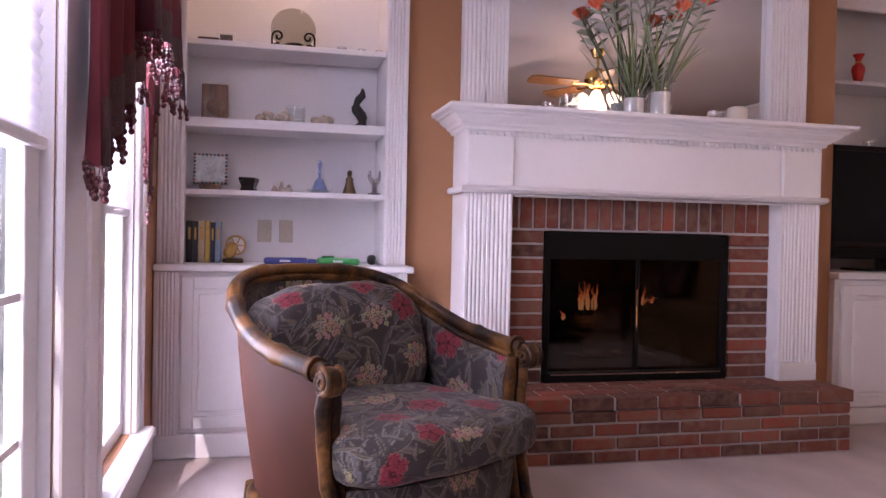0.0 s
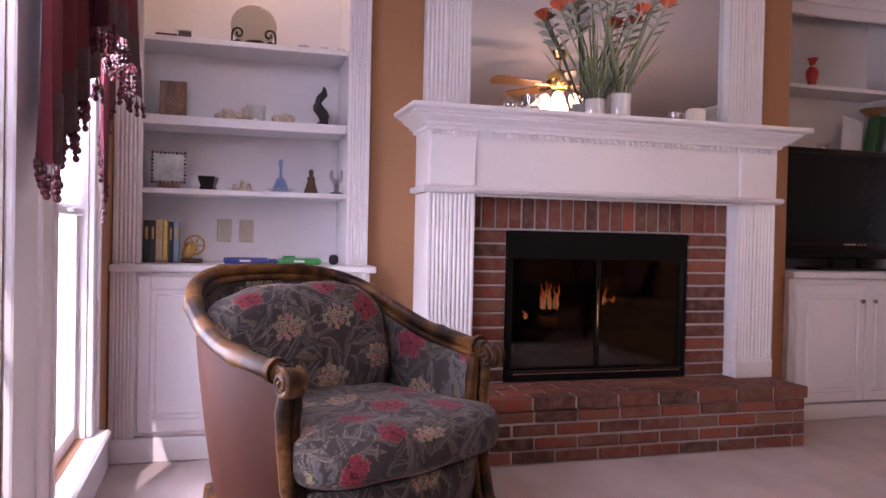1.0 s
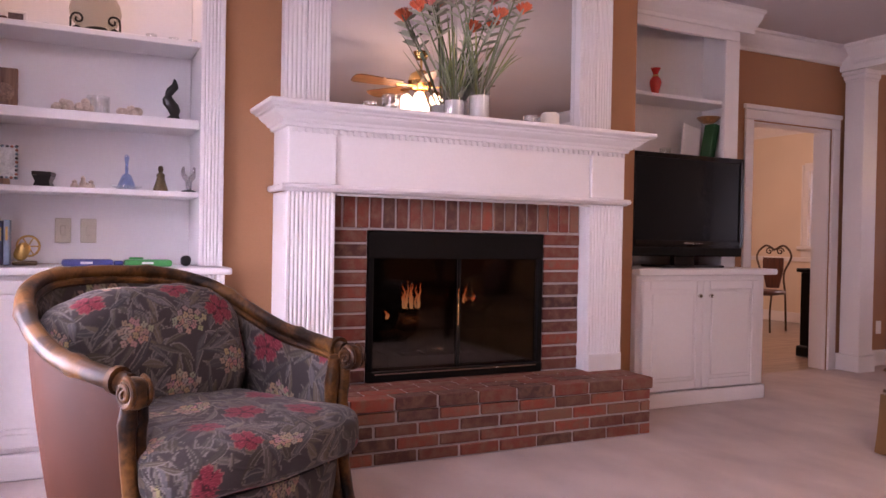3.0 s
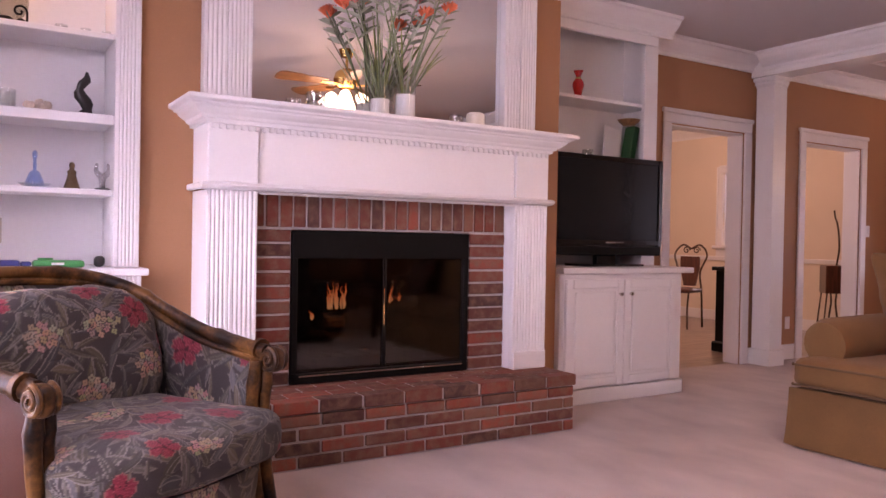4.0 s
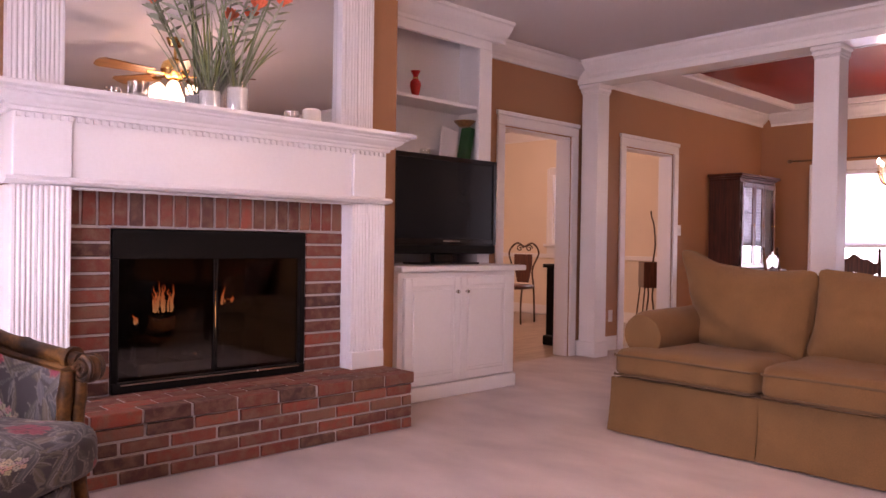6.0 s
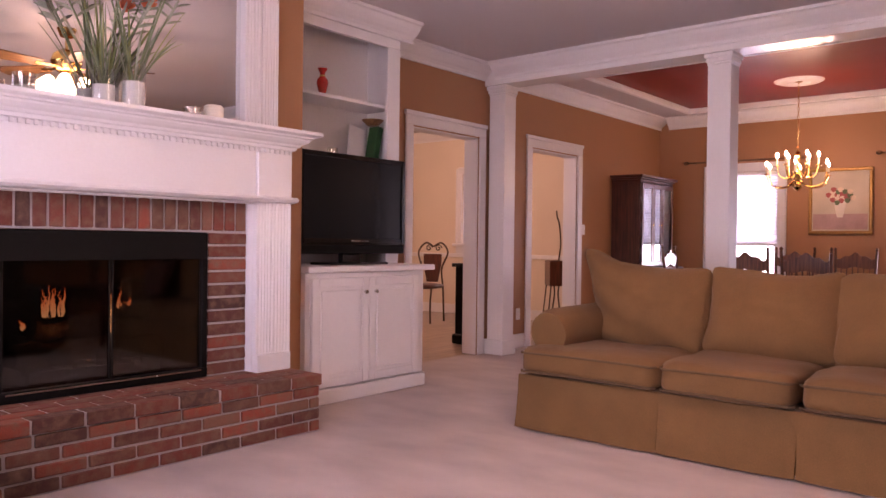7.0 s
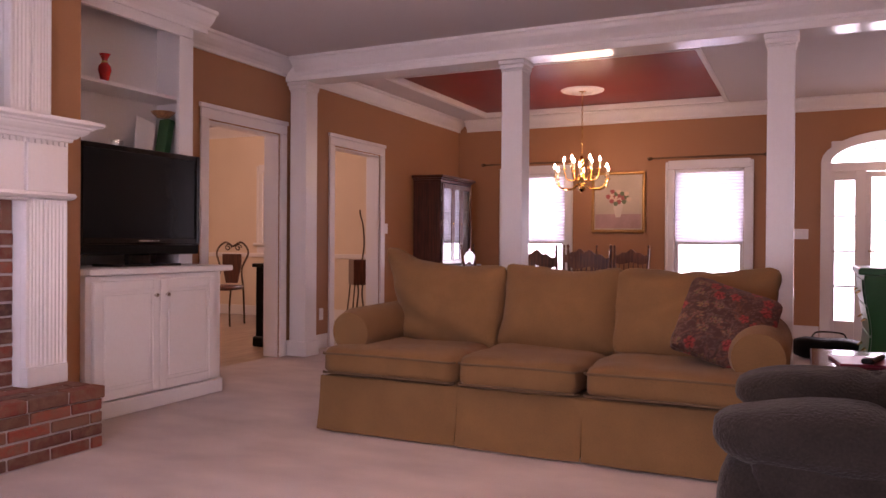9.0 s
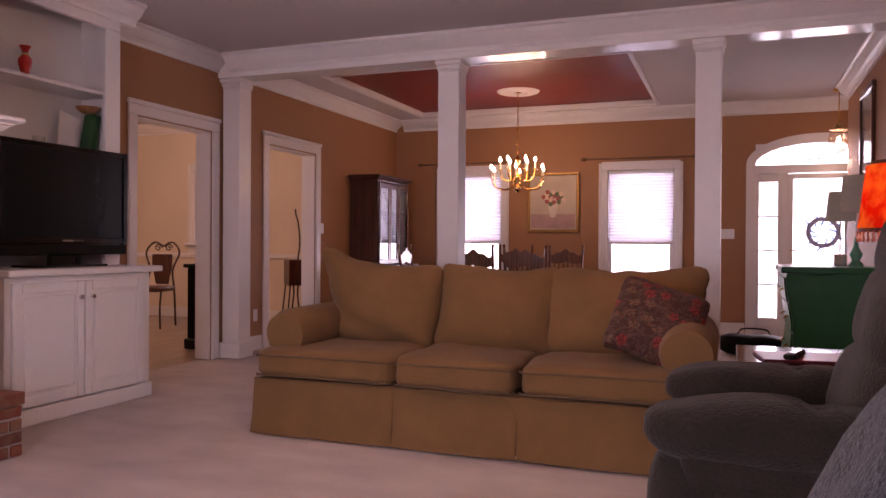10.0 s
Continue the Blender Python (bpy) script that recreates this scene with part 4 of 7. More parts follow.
part("side_panel", bx(4.39, 4.42, 4.132, DY - 0.024, 0.892, CZ - 0.005), WHITE, tu)
part("stile", bx(4.285, 4.42, 4.1, 4.13, 0.892, 2.518, 0.003), WHITE, tu)
part("header", bx(3.252, 4.42, 4.1, 4.13, 2.52, CZ - 0.005, 0.003), WHITE, tu)
part("shelf", bx(3.252, 4.388, 4.132, DY - 0.024, 2.06, 2.084, 0.003), WHITE, tu)
crown("trim_crown_cabinet", "x", 4.098, -1, 3.25, 4.54)
bm = extrude(bmesh.new(), [(4.421 + d, CZ - 0.002 + h) for d, h in CROWN], "y", 4.1, DY - 0.001)
structure("trim_crown_cabinet_return", bm, WHITE, "white painted crown moulding", "trim")

tv = thing("television", "black flat television on its stand, switched off", "television", pose(3.88, 4.02, 0.89, 0, 0, 0))
part("housing", bx(-0.51, 0.51, 0.0, 0.09, 0.075, 0.77, 0.012, seg=2), GLOSSB, tv)
part("screen", bx(-0.472, 0.472, -0.006, -0.0005, 0.185, 0.735), SCREEN, tv, "dark grey unlit screen")
bm = bmesh.new()
for a in ((-0.51, -0.472, 0.14, 0.77), (0.472, 0.51, 0.14, 0.77), (-0.472, 0.472, 0.735, 0.77), (-0.472, 0.472, 0.148, 0.185)):
    box(bm, a[0], a[1], -0.016, -0.0008, a[2], a[3], 0.004)
part("bezel", bm, GLOSSB, tv)
part("speaker_bar", bx(-0.505, 0.505, -0.014, -0.0008, 0.078, 0.138, 0.006), BLACK, tv)
part("neck", bx(-0.09, 0.09, 0.02, 0.07, 0.012, 0.076, 0.005), GLOSSB, tv)
part("foot", bx(-0.28, 0.28, -0.07, 0.15, 0.0, 0.016, 0.006), GLOSSB, tv)
part("badge", bx(-0.045, 0.045, -0.0185, -0.0165, 0.162, 0.171), NICKEL, tv, "small pale maker's mark as a plain bar")
for x in (0.06, 0.085, 0.11):
    part("indicator", bx(x, x + 0.012, -0.0185, -0.0165, 0.164, 0.17), NICKEL, tv)


def pillow(sx, sy, sz, m, thin, crease=0.014, seed=0.0, e=0.42, nu=88):
    """A knife-edged loose cushion, plump in the middle and pointed at its corners."""
    bm = cushion(bmesh.new(), sx, sy, sz, None, nu, nu // 2, e, e, crease, seed)
    i = "xyz".index(thin)
    j, k = [q for q in range(3) if q != i]
    half = (sx / 2, sy / 2, sz / 2)
    for v in bm.verts:
        a, b = min(1.0, abs(v.co[j]) / half[j]), min(1.0, abs(v.co[k]) / half[k])
        v.co[i] *= 0.3 + 0.75 * (1 - a ** 3.5) * (1 - b ** 3.5)
        v.co[j] *= 1 + 0.05 * b ** 4 - 0.03 * (1 - b ** 2)
        v.co[k] *= 1 + 0.05 * a ** 4 - 0.03 * (1 - a ** 2)
    if m:
        bmesh.ops.transform(bm, matrix=m, verts=bm.verts[:])
    return bm


# ---- floral armchair ----
ac = thing("armchair", "carved wood barrel armchair in dark floral cloth, leather outside", "armchair", pose(0.385, 2.72, 0, 0, 0, 28))
half_rail = [(-0.415, -0.37, 0.655), (-0.432, -0.22, 0.672), (-0.437, -0.04, 0.70), (-0.42, 0.14, 0.765), (-0.365, 0.29, 0.845), (-0.25, 0.4, 0.892), (-0.09, 0.452, 0.905)]
rail_pts = smooth_path(half_rail + [(-x, y, z) for x, y, z in reversed(half_rail)], 7)


def loft(rows, closed=False):
    bm = bmesh.new()
    g = [[bm.verts.new(p) for p in r] for r in rows]
    for a, b in zip(g, g[1:]):
        for i in range(len(a) - (0 if closed else 1)):
            j = (i + 1) % len(a)
            bm.faces.new((a[i], a[j], b[j], b[i]))
    bmesh.ops.recalc_face_normals(bm, faces=bm.faces[:])
    return bm


def shift(p, k, z):
    return Vector((p.x * k, (p.y + 0.0) * k, z))


rows = []
for s in range(9):
    f = s / 8
    rows.append([shift(p, 0.985 - 0.16 * f ** 1.5, p.z - 0.015 + (0.15 - p.z + 0.015) * f) for p in rail_pts])
for s in range(8, -1, -1):
    f = s / 8
    rows.append([shift(p, 0.965 - 0.16 * f ** 1.5, p.z - 0.015 + (0.15 - p.z + 0.015) * f) for p in rail_pts])
part("outer_shell", loft(rows), LEATHER, ac, "reddish brown leather outside", True)
fine_rail = smooth_path(half_rail + [(-x, y, z) for x, y, z in reversed(half_rail)], 34)
rows = []
for s in range(81):
    f = s / 80
    bulge = 0.05 * math.sin(math.pi * min(1, f * 1.1))
    rows.append([shift(p, 0.955 - 0.13 * f - 0.5 * bulge, p.z - 0.02 + (0.3 - p.z + 0.02) * f) for p in fine_rail])
ob = part("inner_shell", loft(rows), FLORAL, ac, "floral cloth lining", True)
print_on(ob, [(1.9 * (i % len(fine_rail)) / len(fine_rail), v.co.z) for i, v in enumerate(ob.data.vertices)], 21)
n = len(rail_pts)
rr = []
for i in range(n):
    node = max(math.exp(-((i - k) / 0.9) ** 2) for k in (10, 24, 38, 52, 66, 80))
    rr.append(0.03 + 0.007 * node)
part("top_rail", tube(bmesh.new(), rail_pts, rr, 12, 0.85), BAMBOO, ac, "carved bamboo-style wooden top rail", True)
part("inner_rail", tube(bmesh.new(), [shift(p, 0.955, p.z - 0.028) for p in rail_pts], 0.014, 8), BAMBOO, ac, "", True)
for s in (-1, 1):
    drum = cushion(bmesh.new(), 0.062, 0.086, 0.086, Matrix.Translation((s * 0.415, -0.395, 0.634)), 28, 18, 0.75, 0.9)
    scroll = part("scroll", drum, BAMBOO, ac, "carved scroll hand rest", True)
    for side in (-1, 1):
        coil = [(s * 0.415 + side * (0.024 + 0.008 * k / 30), -0.395 - 0.041 * (1 - k / 34) * math.sin(k * 0.42), 0.634 + 0.041 * (1 - k / 34) * math.cos(k * 0.42)) for k in range(31)]
        part("volute", tube(bmesh.new(), coil, [0.0095 - 0.00012 * k for k in range(31)], 8), BAMBOO, scroll, "", True)
    part("collar", tube(bmesh.new(), [(s * 0.42, -0.338, 0.66), (s * 0.422, -0.32, 0.662)], [0.039, 0.039], 14), BAMBOO, ac, "", True)
    for dx, off in ((0.0, 0.0), (-0.042, 0.014)):
        post = smooth_path([(s * (0.412 + dx), -0.375 + off, 0.635), (s * (0.412 + dx), -0.36 + off, 0.5), (s * (0.40 + dx), -0.375 + off, 0.33), (s * (0.375 + dx), -0.43 + off, 0.17), (s * (0.37 + dx), -0.45 + off, 0.12)], 6)
        part("front_post", tube(bmesh.new(), post, [0.022 + 0.005 * math.exp(-((k % 8 - 4) / 1.0) ** 2) for k in range(len(post))], 10), BAMBOO, ac, "", True)
    part("leg", lathe(bmesh.new(), [(0.0, 0), (0.016, 0), (0.02, 0.02), (0.03, 0.09), (0.034, 0.13), (0, 0.13)], 12, (s * 0.36, -0.42, 0)), BAMBOO, ac, "", True)
    part("leg", tube(bmesh.new(), [(s * 0.27, 0.31, 0.14), (s * 0.275, 0.33, 0.06), (s * 0.28, 0.36, 0.0)], [0.03, 0.024, 0.018], 10), BAMBOO, ac, "", True)
base_pts = [shift(p, 0.84, 0.135) for p in rail_pts]
part("base_rail", tube(bmesh.new(), base_pts, 0.024, 10), BAMBOO, ac, "", True)
front = smooth_path([(-0.36, -0.43, 0.135), (-0.2, -0.475, 0.13), (0, -0.49, 0.125), (0.2, -0.475, 0.13), (0.36, -0.43, 0.135)], 6)
part("front_rail", tube(bmesh.new(), front, 0.026, 10), BAMBOO, ac, "", True)
out = [(-0.345, -0.38)] + [(p.x, p.y + 0.01) for p in front][2:-2] + [(0.345, -0.38), (0.3, 0.08), (0.16, 0.3), (-0.16, 0.3), (-0.3, 0.08)]
part("seat_deck", extrude(bmesh.new(), [(x * 0.97, y * 0.97) for x, y in out], "z", 0.15, 0.31), PIPE, ac, "dark seat deck")
face = smooth_path([(-0.352, -0.395, 0), (-0.2, -0.462, 0), (0, -0.478, 0), (0.2, -0.462, 0), (0.352, -0.395, 0)], 60)
rows = [[Vector((p.x, p.y - 0.006 * math.sin(math.pi * j / 40), 0.15 + 0.16 * j / 40)) for p in face] for j in range(41)]
rows += [[v + Vector((0, 0.02, 0)) for v in r] for r in reversed(rows)]
ob = part("seat_front", loft(rows), FLORAL, ac, "floral seat front", True)
print_on(ob, [(v.co.x, v.co.z) for v in ob.data.vertices], 22)
bm = cushion(bmesh.new(), 0.84, 0.84, 0.2, Matrix.Translation((0, -0.13, 0.405)), 640, 220, 0.5, 0.45, 0.012, 2.0)
for v in bm.verts:
    v.co.x *= 1 - 0.14 * min(1.0, max(0.0, (v.co.y + 0.42) / 0.12)) - 0.12 * min(1.0, max(0.0, v.co.y / 0.25))
ob = part("seat_cushion", bm, FLORAL, ac, "plump floral seat cushion", True)
print_on(ob, unfold(ob, 0, 1, 2, 0.5), 23)
m = Matrix.Translation((0, 0.17, 0.632)) @ pose(0, 0, 0, -16)
bm = cushion(bmesh.new(), 0.74, 0.26, 0.47, m, 600, 220, 0.62, 0.55, 0.02, 5.0)
ob = part("back_cushion", bm, FLORAL, ac, "plump floral back cushion", True)
print_on(ob, unfold(ob, 0, 2, 1, 0.05), 24)

# ---- sofa ----
so = thing("sofa", "gold-brown suede three-seat sofa with rolled arms and skirt", "sofa", pose(3.74, 1.29, 0))
YL = (1.235, 0.4, -0.26, -1.1)


def skirt(y0, y1, k):
    pts = []
    for i in range(13):
        f = i / 12
        y = y0 + (y1 - y0) * f
        wob = 0.008 * math.sin(f * 9 + k) - 0.034 * (abs(f - 0.5) * 2) ** 8
        pts.append((y, wob))
    rows = []
    for z, d in ((0.305, 0.012), (0.2, 0.0), (0.1, -0.012), (0.012, -0.03)):
        rows.append([Vector((d + 0.012 - w * 0.3 * (1 if z > 0.2 else 1.4), y, z)) for y, w in pts])
    rows += [[v + Vector((0.012, 0, 0)) for v in r] for r in reversed(rows)]
    return loft(rows)


for k in range(3):
    a, b = YL[k], YL[k + 1]
    part("skirt_panel", skirt(a + (0.012 if k == 0 else -0.003), b + 0.003, k * 2.0), SOFA, so, "", True)
    sc = part("seat_cushion", cushion(bmesh.new(), 0.72, a - b - 0.012, 0.175, Matrix.Translation((0.35, (a + b) / 2, 0.395)), 72, 28, 0.34, 0.2, 0.014, k), SOFA, so, "", True)
    for z in (0.33, 0.435):
        bm = tube(bmesh.new(), [(0.03, a - 0.012, z), (-0.002, a - 0.03, z), (-0.009, a - 0.12, z + 0.003), (-0.012, (a + b) / 2, z + 0.006), (-0.009, b + 0.12, z + 0.003), (-0.002, b + 0.03, z), (0.03, b + 0.012, z)], 0.006, 6)
        part("piping", bm, PIPE, sc, "darker welt", True)
part("frame", bx(0.03, 0.92, -1.07, 1.2, 0.02, 0.31, 0.01), SOFA, so)
part("back_frame", bx(0.72, 0.95, -1.1, 1.16, 0.3, 0.79, 0.06, seg=3), SOFA, so, "", True)
part("side_skirt", bx(0.03, 0.95, 1.205, 1.225, 0.012, 0.305, 0.006), SOFA, so)
part("side_skirt", bx(0.03, 0.95, -1.1, -1.08, 0.012, 0.305, 0.006), SOFA, so)
for s, yc in ((1, 1.095), (-1, -1.04)):
    bm = bmesh.new()
    pts = [(0.10, yc, 0.545), (0.16, yc, 0.55), (0.4, yc, 0.555), (0.75, yc, 0.56), (0.93, yc, 0.56)]
    tube(bm, pts, [0.115, 0.132, 0.13, 0.13, 0.12], 22)
    part("arm_roll", bm, SOFA, so, "", True)
    part("arm_panel", bx(0.13, 0.9, yc - 0.095, yc + 0.095, 0.29, 0.56, 0.02), SOFA, so)
YB = ((1.14, 0.37), (0.355, -0.29), (-0.305, -1.08))
for k, (a, b) in enumerate(YB):
    m = Matrix.Translation((0.62, (a + b) / 2, 0.685)) @ pose(0, 0, 0, 0, 17, (-3, 0, 2)[k])
    bm = pillow(0.25, a - b + 0.03, 0.49, m, "x", 0.03, k * 3.0 + 1, 0.26)
    for v in bm.verts:
        f = max(0.0, min(1.0, (v.co.z - 0.62) / 0.3))
        if k == 0:
            g = max(0.0, (v.co.y - 0.5) / 0.6)
            v.co.z += 0.1 * f * g * g
            v.co.y += 0.06 * f * g - 0.09 * (1 - f) * min(1.0, g * 1.3) ** 2
            if v.co.x < 0.62:
                v.co.x += 0.016 * math.sin(34 * (v.co.z - 0.42 * v.co.y)) * (1 - f) * g
        if k == 2:
            v.co.y -= 0.03 * f * max(0.0, (-0.5 - v.co.y) / 0.5)
        v.co.z -= 0.012 * f * math.sin((v.co.y - b) / (a - b) * math.pi)
    part("back_cushion", bm, SOFA, so, "slouching loose back cushion", True)
m = pose(4.07, 0.405, 0.662, 0, 28, 10) @ pose(0, 0, 0, 20)
bm = pillow(0.19, 0.45, 0.41, None, "x", 0.016, 9, 0.34, 260)
tp = solid("throw_pillow", bm, REDPIL, "square throw pillow in dark red patterned cloth on the sofa", "pillow", m, smooth=True)
print_on(tp, [(v.co.y, v.co.z) for v in tp.data.vertices], 31, k=0.42, ground=(0.05, 0.018, 0.014), leaf=(0.085, 0.035, 0.024), flower=(0.17, 0.018, 0.016), pale=(0.14, 0.075, 0.045))

# ---- grey recliner and the throw ----
rc = thing("recliner", "dark grey plush recliner with padded arms", "recliner", pose(2.83, -0.14, 0))
for x in (-0.36, 0.36):
    m = Matrix.Translation((x, 0.0, 0.53))
    bm = cushion(bmesh.new(), 0.25, 0.86, 0.19, m, 40, 18, 0.7, 0.5, 0.018, x * 9)
    for v in bm.verts:
        v.co.x += 0.0 if v.co.y < 0.2 else 0.1 * (v.co.x - x) * (v.co.y - 0.2) / 0.2
        v.co.z -= 0.02 * math.exp(-((v.co.y + 0.02) / 0.03) ** 2) * (1 if v.co.z > 0.53 else 0)
    part("arm_pad", bm, GREY, rc, "pillowed arm pad with a tucked seam", True)
    part("arm_side", bx(x - 0.1, x + 0.1, -0.4, 0.33, 0.05, 0.5, 0.035, seg=3), GREY, rc, "", True)
    part("front_bolster", cushion(bmesh.new(), 0.22, 0.16, 0.4, Matrix.Translation((x, 0.34, 0.27)), 24, 14, 0.6, 0.6, 0.01, 3), GREY, rc, "", True)
part("seat", cushion(bmesh.new(), 0.52, 0.66, 0.22, Matrix.Translation((0, 0.03, 0.38)), 30, 14, 0.5, 0.4, 0.012, 1), GREY, rc, "", True)
part("footrest", cushion(bmesh.new(), 0.5, 0.16, 0.34, Matrix.Translation((0, 0.34, 0.25)), 30, 14, 0.5, 0.4, 0.01, 4), GREY, rc, "", True)
part("base", bx(-0.4, 0.4, -0.36, 0.26, 0.0, 0.14, 0.02), BLACK, rc)
for k, (z, y, h) in enumerate(((0.58, -0.22, 0.34), (0.82, -0.28, 0.33), (1.03, -0.34, 0.28))):
    part("back_pad", cushion(bmesh.new(), 0.68, 0.26, h, Matrix.Translation((0, y - 0.03, z)) @ pose(0, 0, 0, 16), 34, 16, 0.55, 0.5, 0.018, k * 5.0), GREY, rc, "tufted back pad", True)
part("back_shell", bx(-0.33, 0.33, -0.62, -0.5, 0.12, 0.9, 0.05, seg=2), GREY, rc, "", True, pose(0, 0.1, 0, 8))

# ---- throw over a chair close by, end table and lamp ----
THROW = mat("speckled_throw", (0.05, 0.05, 0.056), 0.95, 0, 55, 0.75, 1.0, 140, sheen=0.15, spec=0.1)
tc_ = thing("throw_chair", "chair back draped with a speckled grey-blue throw", "chair", pose(1.5, -0.4, 0))
bm = bmesh.new()
cushion(bm, 0.5, 0.86, 1.2, Matrix.Translation((0, 0.0, 0.33)) @ pose(0, 0, 0, 24), 40, 24, 0.6, 0.5, 0.03, 3)
for v in bm.verts:
    v.co.z = max(0.0, v.co.z)
part("throw", bm, THROW, tc_, "nubby grey-blue throw", True)
part("frame", bx(-0.2, 0.2, -0.3, 0.1, 0.0, 0.3, 0.02), GREY, tc_)

et = thing("end_table", "dark wooden end table with an inset glass top", "table", pose(4.0, -0.46, 0))
part("apron", bx(-0.27, 0.27, -0.45, 0.45, 0.43, 0.53, 0.005), DARKW, et)
part("tabletop", bx(-0.31, 0.31, -0.5, 0.5, 0.53, 0.552, 0.006, seg=2), GLOSSB, et, "glossy dark top that mirrors the light")
for x in (-0.24, 0.24):
    for y in (-0.42, 0.42):
        part("leg", bx(x - 0.025, x + 0.025, y - 0.025, y + 0.025, 0, 0.43, 0.005), DARKW, et)
solid("magazine", bx(-0.14, 0.14, -0.19, 0.19, 0, 0.012, 0.002), mat("wine_cover", (0.12, 0.01, 0.02), 0.35, scale=9, vary=0.3), "wine red magazine lying on the end table", "magazine", pose(3.9, -0.24, 0.552, 0, 0, 8))
rm = thing("remote_control", "black remote control lying on the magazine", "remote", pose(3.86, -0.2, 0.565, 0, 0, 75))
part("body", bx(-0.025, 0.025, -0.11, 0.11, 0, 0.022, 0.006), BLACK, rm)
part("keypad", bx(-0.016, 0.016, -0.08, 0.06, 0.0222, 0.024), NICKEL, rm)

ORANGE = shade_mat("orange_mica", (0.95, 0.2, 0.02), 0.75)
nt = ORANGE.node_tree
rmp = [n for n in nt.nodes if n.type == "VALTORGB"][0]
rmp.color_ramp.elements[0].color, rmp.color_ramp.elements[1].color = (0.8, 0.06, 0.005, 1), (1.0, 0.42, 0.06, 1)
rmp.color_ramp.elements[0].position, rmp.color_ramp.elements[1].position = 0.38, 0.64
tl_ = thing("table_lamp", "lit table lamp with an orange mottled shade and bead fringe", "lamp", pose(3.98, -0.69, 0.552))
part("base", lathe(bmesh.new(), [(0, 0), (0.1, 0), (0.1, 0.02), (0.05, 0.04), (0.03, 0.1), (0.06, 0.2), (0.07, 0.28), (0.03, 0.4), (0.015, 0.5), (0.012, 0.72), (0, 0.72)], 20), DARKW, tl_, "", True)
sh = part("shade", lathe(bmesh.new(), [(0.235, 0.57), (0.2, 0.86), (0.196, 0.86), (0.231, 0.57)], 36), ORANGE, tl_, "glowing orange mottled shade", True)
for z, r in ((0.57, 0.238), (0.86, 0.203)):
    part("trim_band", lathe(bmesh.new(), [(r - 0.002, z - 0.006), (r + 0.002, z - 0.006), (r + 0.002, z + 0.008), (r - 0.002, z + 0.008)], 36), DARKW, sh)
bead = mesh_of("bead", lathe(bmesh.new(), [(0, 0), (0.005, -0.004), (0.003, -0.02), (0.007, -0.034), (0.005, -0.045), (0, -0.048)], 6), mat("amber_bead", (0.4, 0.12, 0.07), 0.2))
for i in range(46):
    ob = new("bead", bead)
    ob.parent = sh
    ob.location = (0.234 * math.cos(i * 6.2832 / 46), 0.234 * math.sin(i * 6.2832 / 46), 0.566)
lamp("lamp_bulb", "POINT", 14, (1, 0.6, 0.28), pose(3.98, -0.69, 1.27), r=0.04)

# ---- dining end ----
hu = thing("china_hutch", "dark cherry china hutch with three glazed doors on a buffet", "hutch", pose(8.53, 4.07, 0))
part("buffet", bx(-0.06, 0.99, -0.09, 0.37, 0.06, 0.76, 0.006), DARKW, hu)
part("buffet_top", bx(-0.09, 1.02, -0.12, 0.375, 0.762, 0.79, 0.008, seg=2), DARKW, hu)
part("plinth", bx(-0.04, 0.97, -0.07, 0.36, 0, 0.06), DARKW, hu)
for s in range(3):
    part("buffet_door", bx(-0.03 + s * 0.33, 0.28 + s * 0.33, -0.104, -0.0915, 0.1, 0.7, 0.004), DARKW, hu)
part("side", bx(0, 0.025, 0, 0.37, 0.792, 1.8, 0.003), DARKW, hu), part("side", bx(0.905, 0.93, 0, 0.37, 0.792, 1.8, 0.003), DARKW, hu)
part("back", bx(0.026, 0.904, 0.35, 0.37, 0.792, 1.8), DARKW, hu)
for z in (0.8, 1.14, 1.46, 1.78):
    part("shelf", bx(0.026, 0.904, 0.03, 0.348, z, z + 0.018), DARKW, hu)
bm = bmesh.new()
for e, z0, z1 in ((0.0, 1.8, 1.83), (0.02, 1.832, 1.85), (0.045, 1.852, 1.885)):
    box(bm, -e, 0.93 + e, -0.0 - e, 0.374, z0, z1, 0.005)
part("cornice", bm, DARKW, hu)
for k, (a, b) in enumerate(((0.03, 0.34), (0.345, 0.585), (0.59, 0.9))):
    bm = bmesh.new()
    for q in ((a, a + 0.04, 0.81, 1.79), (b - 0.04, b, 0.81, 1.79), (a + 0.0405, b - 0.0405, 0.81, 0.86), (a + 0.0405, b - 0.0405, 1.73, 1.79)):
        box(bm, q[0], q[1], -0.018, 0.0, q[2], q[3], 0.003)
    d = part("glass_door", bm, DARKW, hu)
    part("pane", bx(a + 0.041, b - 0.041, -0.01, -0.006, 0.861, 1.729), glass("cabinet_glass", (0.6, 0.6, 0.62), 0.02, 0.45) if k == 0 else bpy.data.materials["cabinet_glass"], d)
    part("knob", lathe(bmesh.new(), [(0, -0.01), (0.01, -0.006), (0.01, 0.006), (0, 0.01)], 10), BRASS, d, "", True, Matrix.Translation((b - 0.02, -0.026, 1.3)))
CHINA = mat("white_china", (0.75, 0.75, 0.76), 0.2, 0, 8, 0.05, 0.0)
for x in (0.18, 0.46, 0.74):
    for z in (1.16, 1.48, 0.82):
        solid("plate", lathe(bmesh.new(), [(0, 0.0), (0.06, 0.0), (0.11, 0.014), (0.112, 0.018), (0.06, 0.006), (0, 0.006)], 24), CHINA, "white china plate standing in the hutch", "plate", pose(8.53 + x, 4.37, z + 0.118, 80), group="china plates", smooth=True)

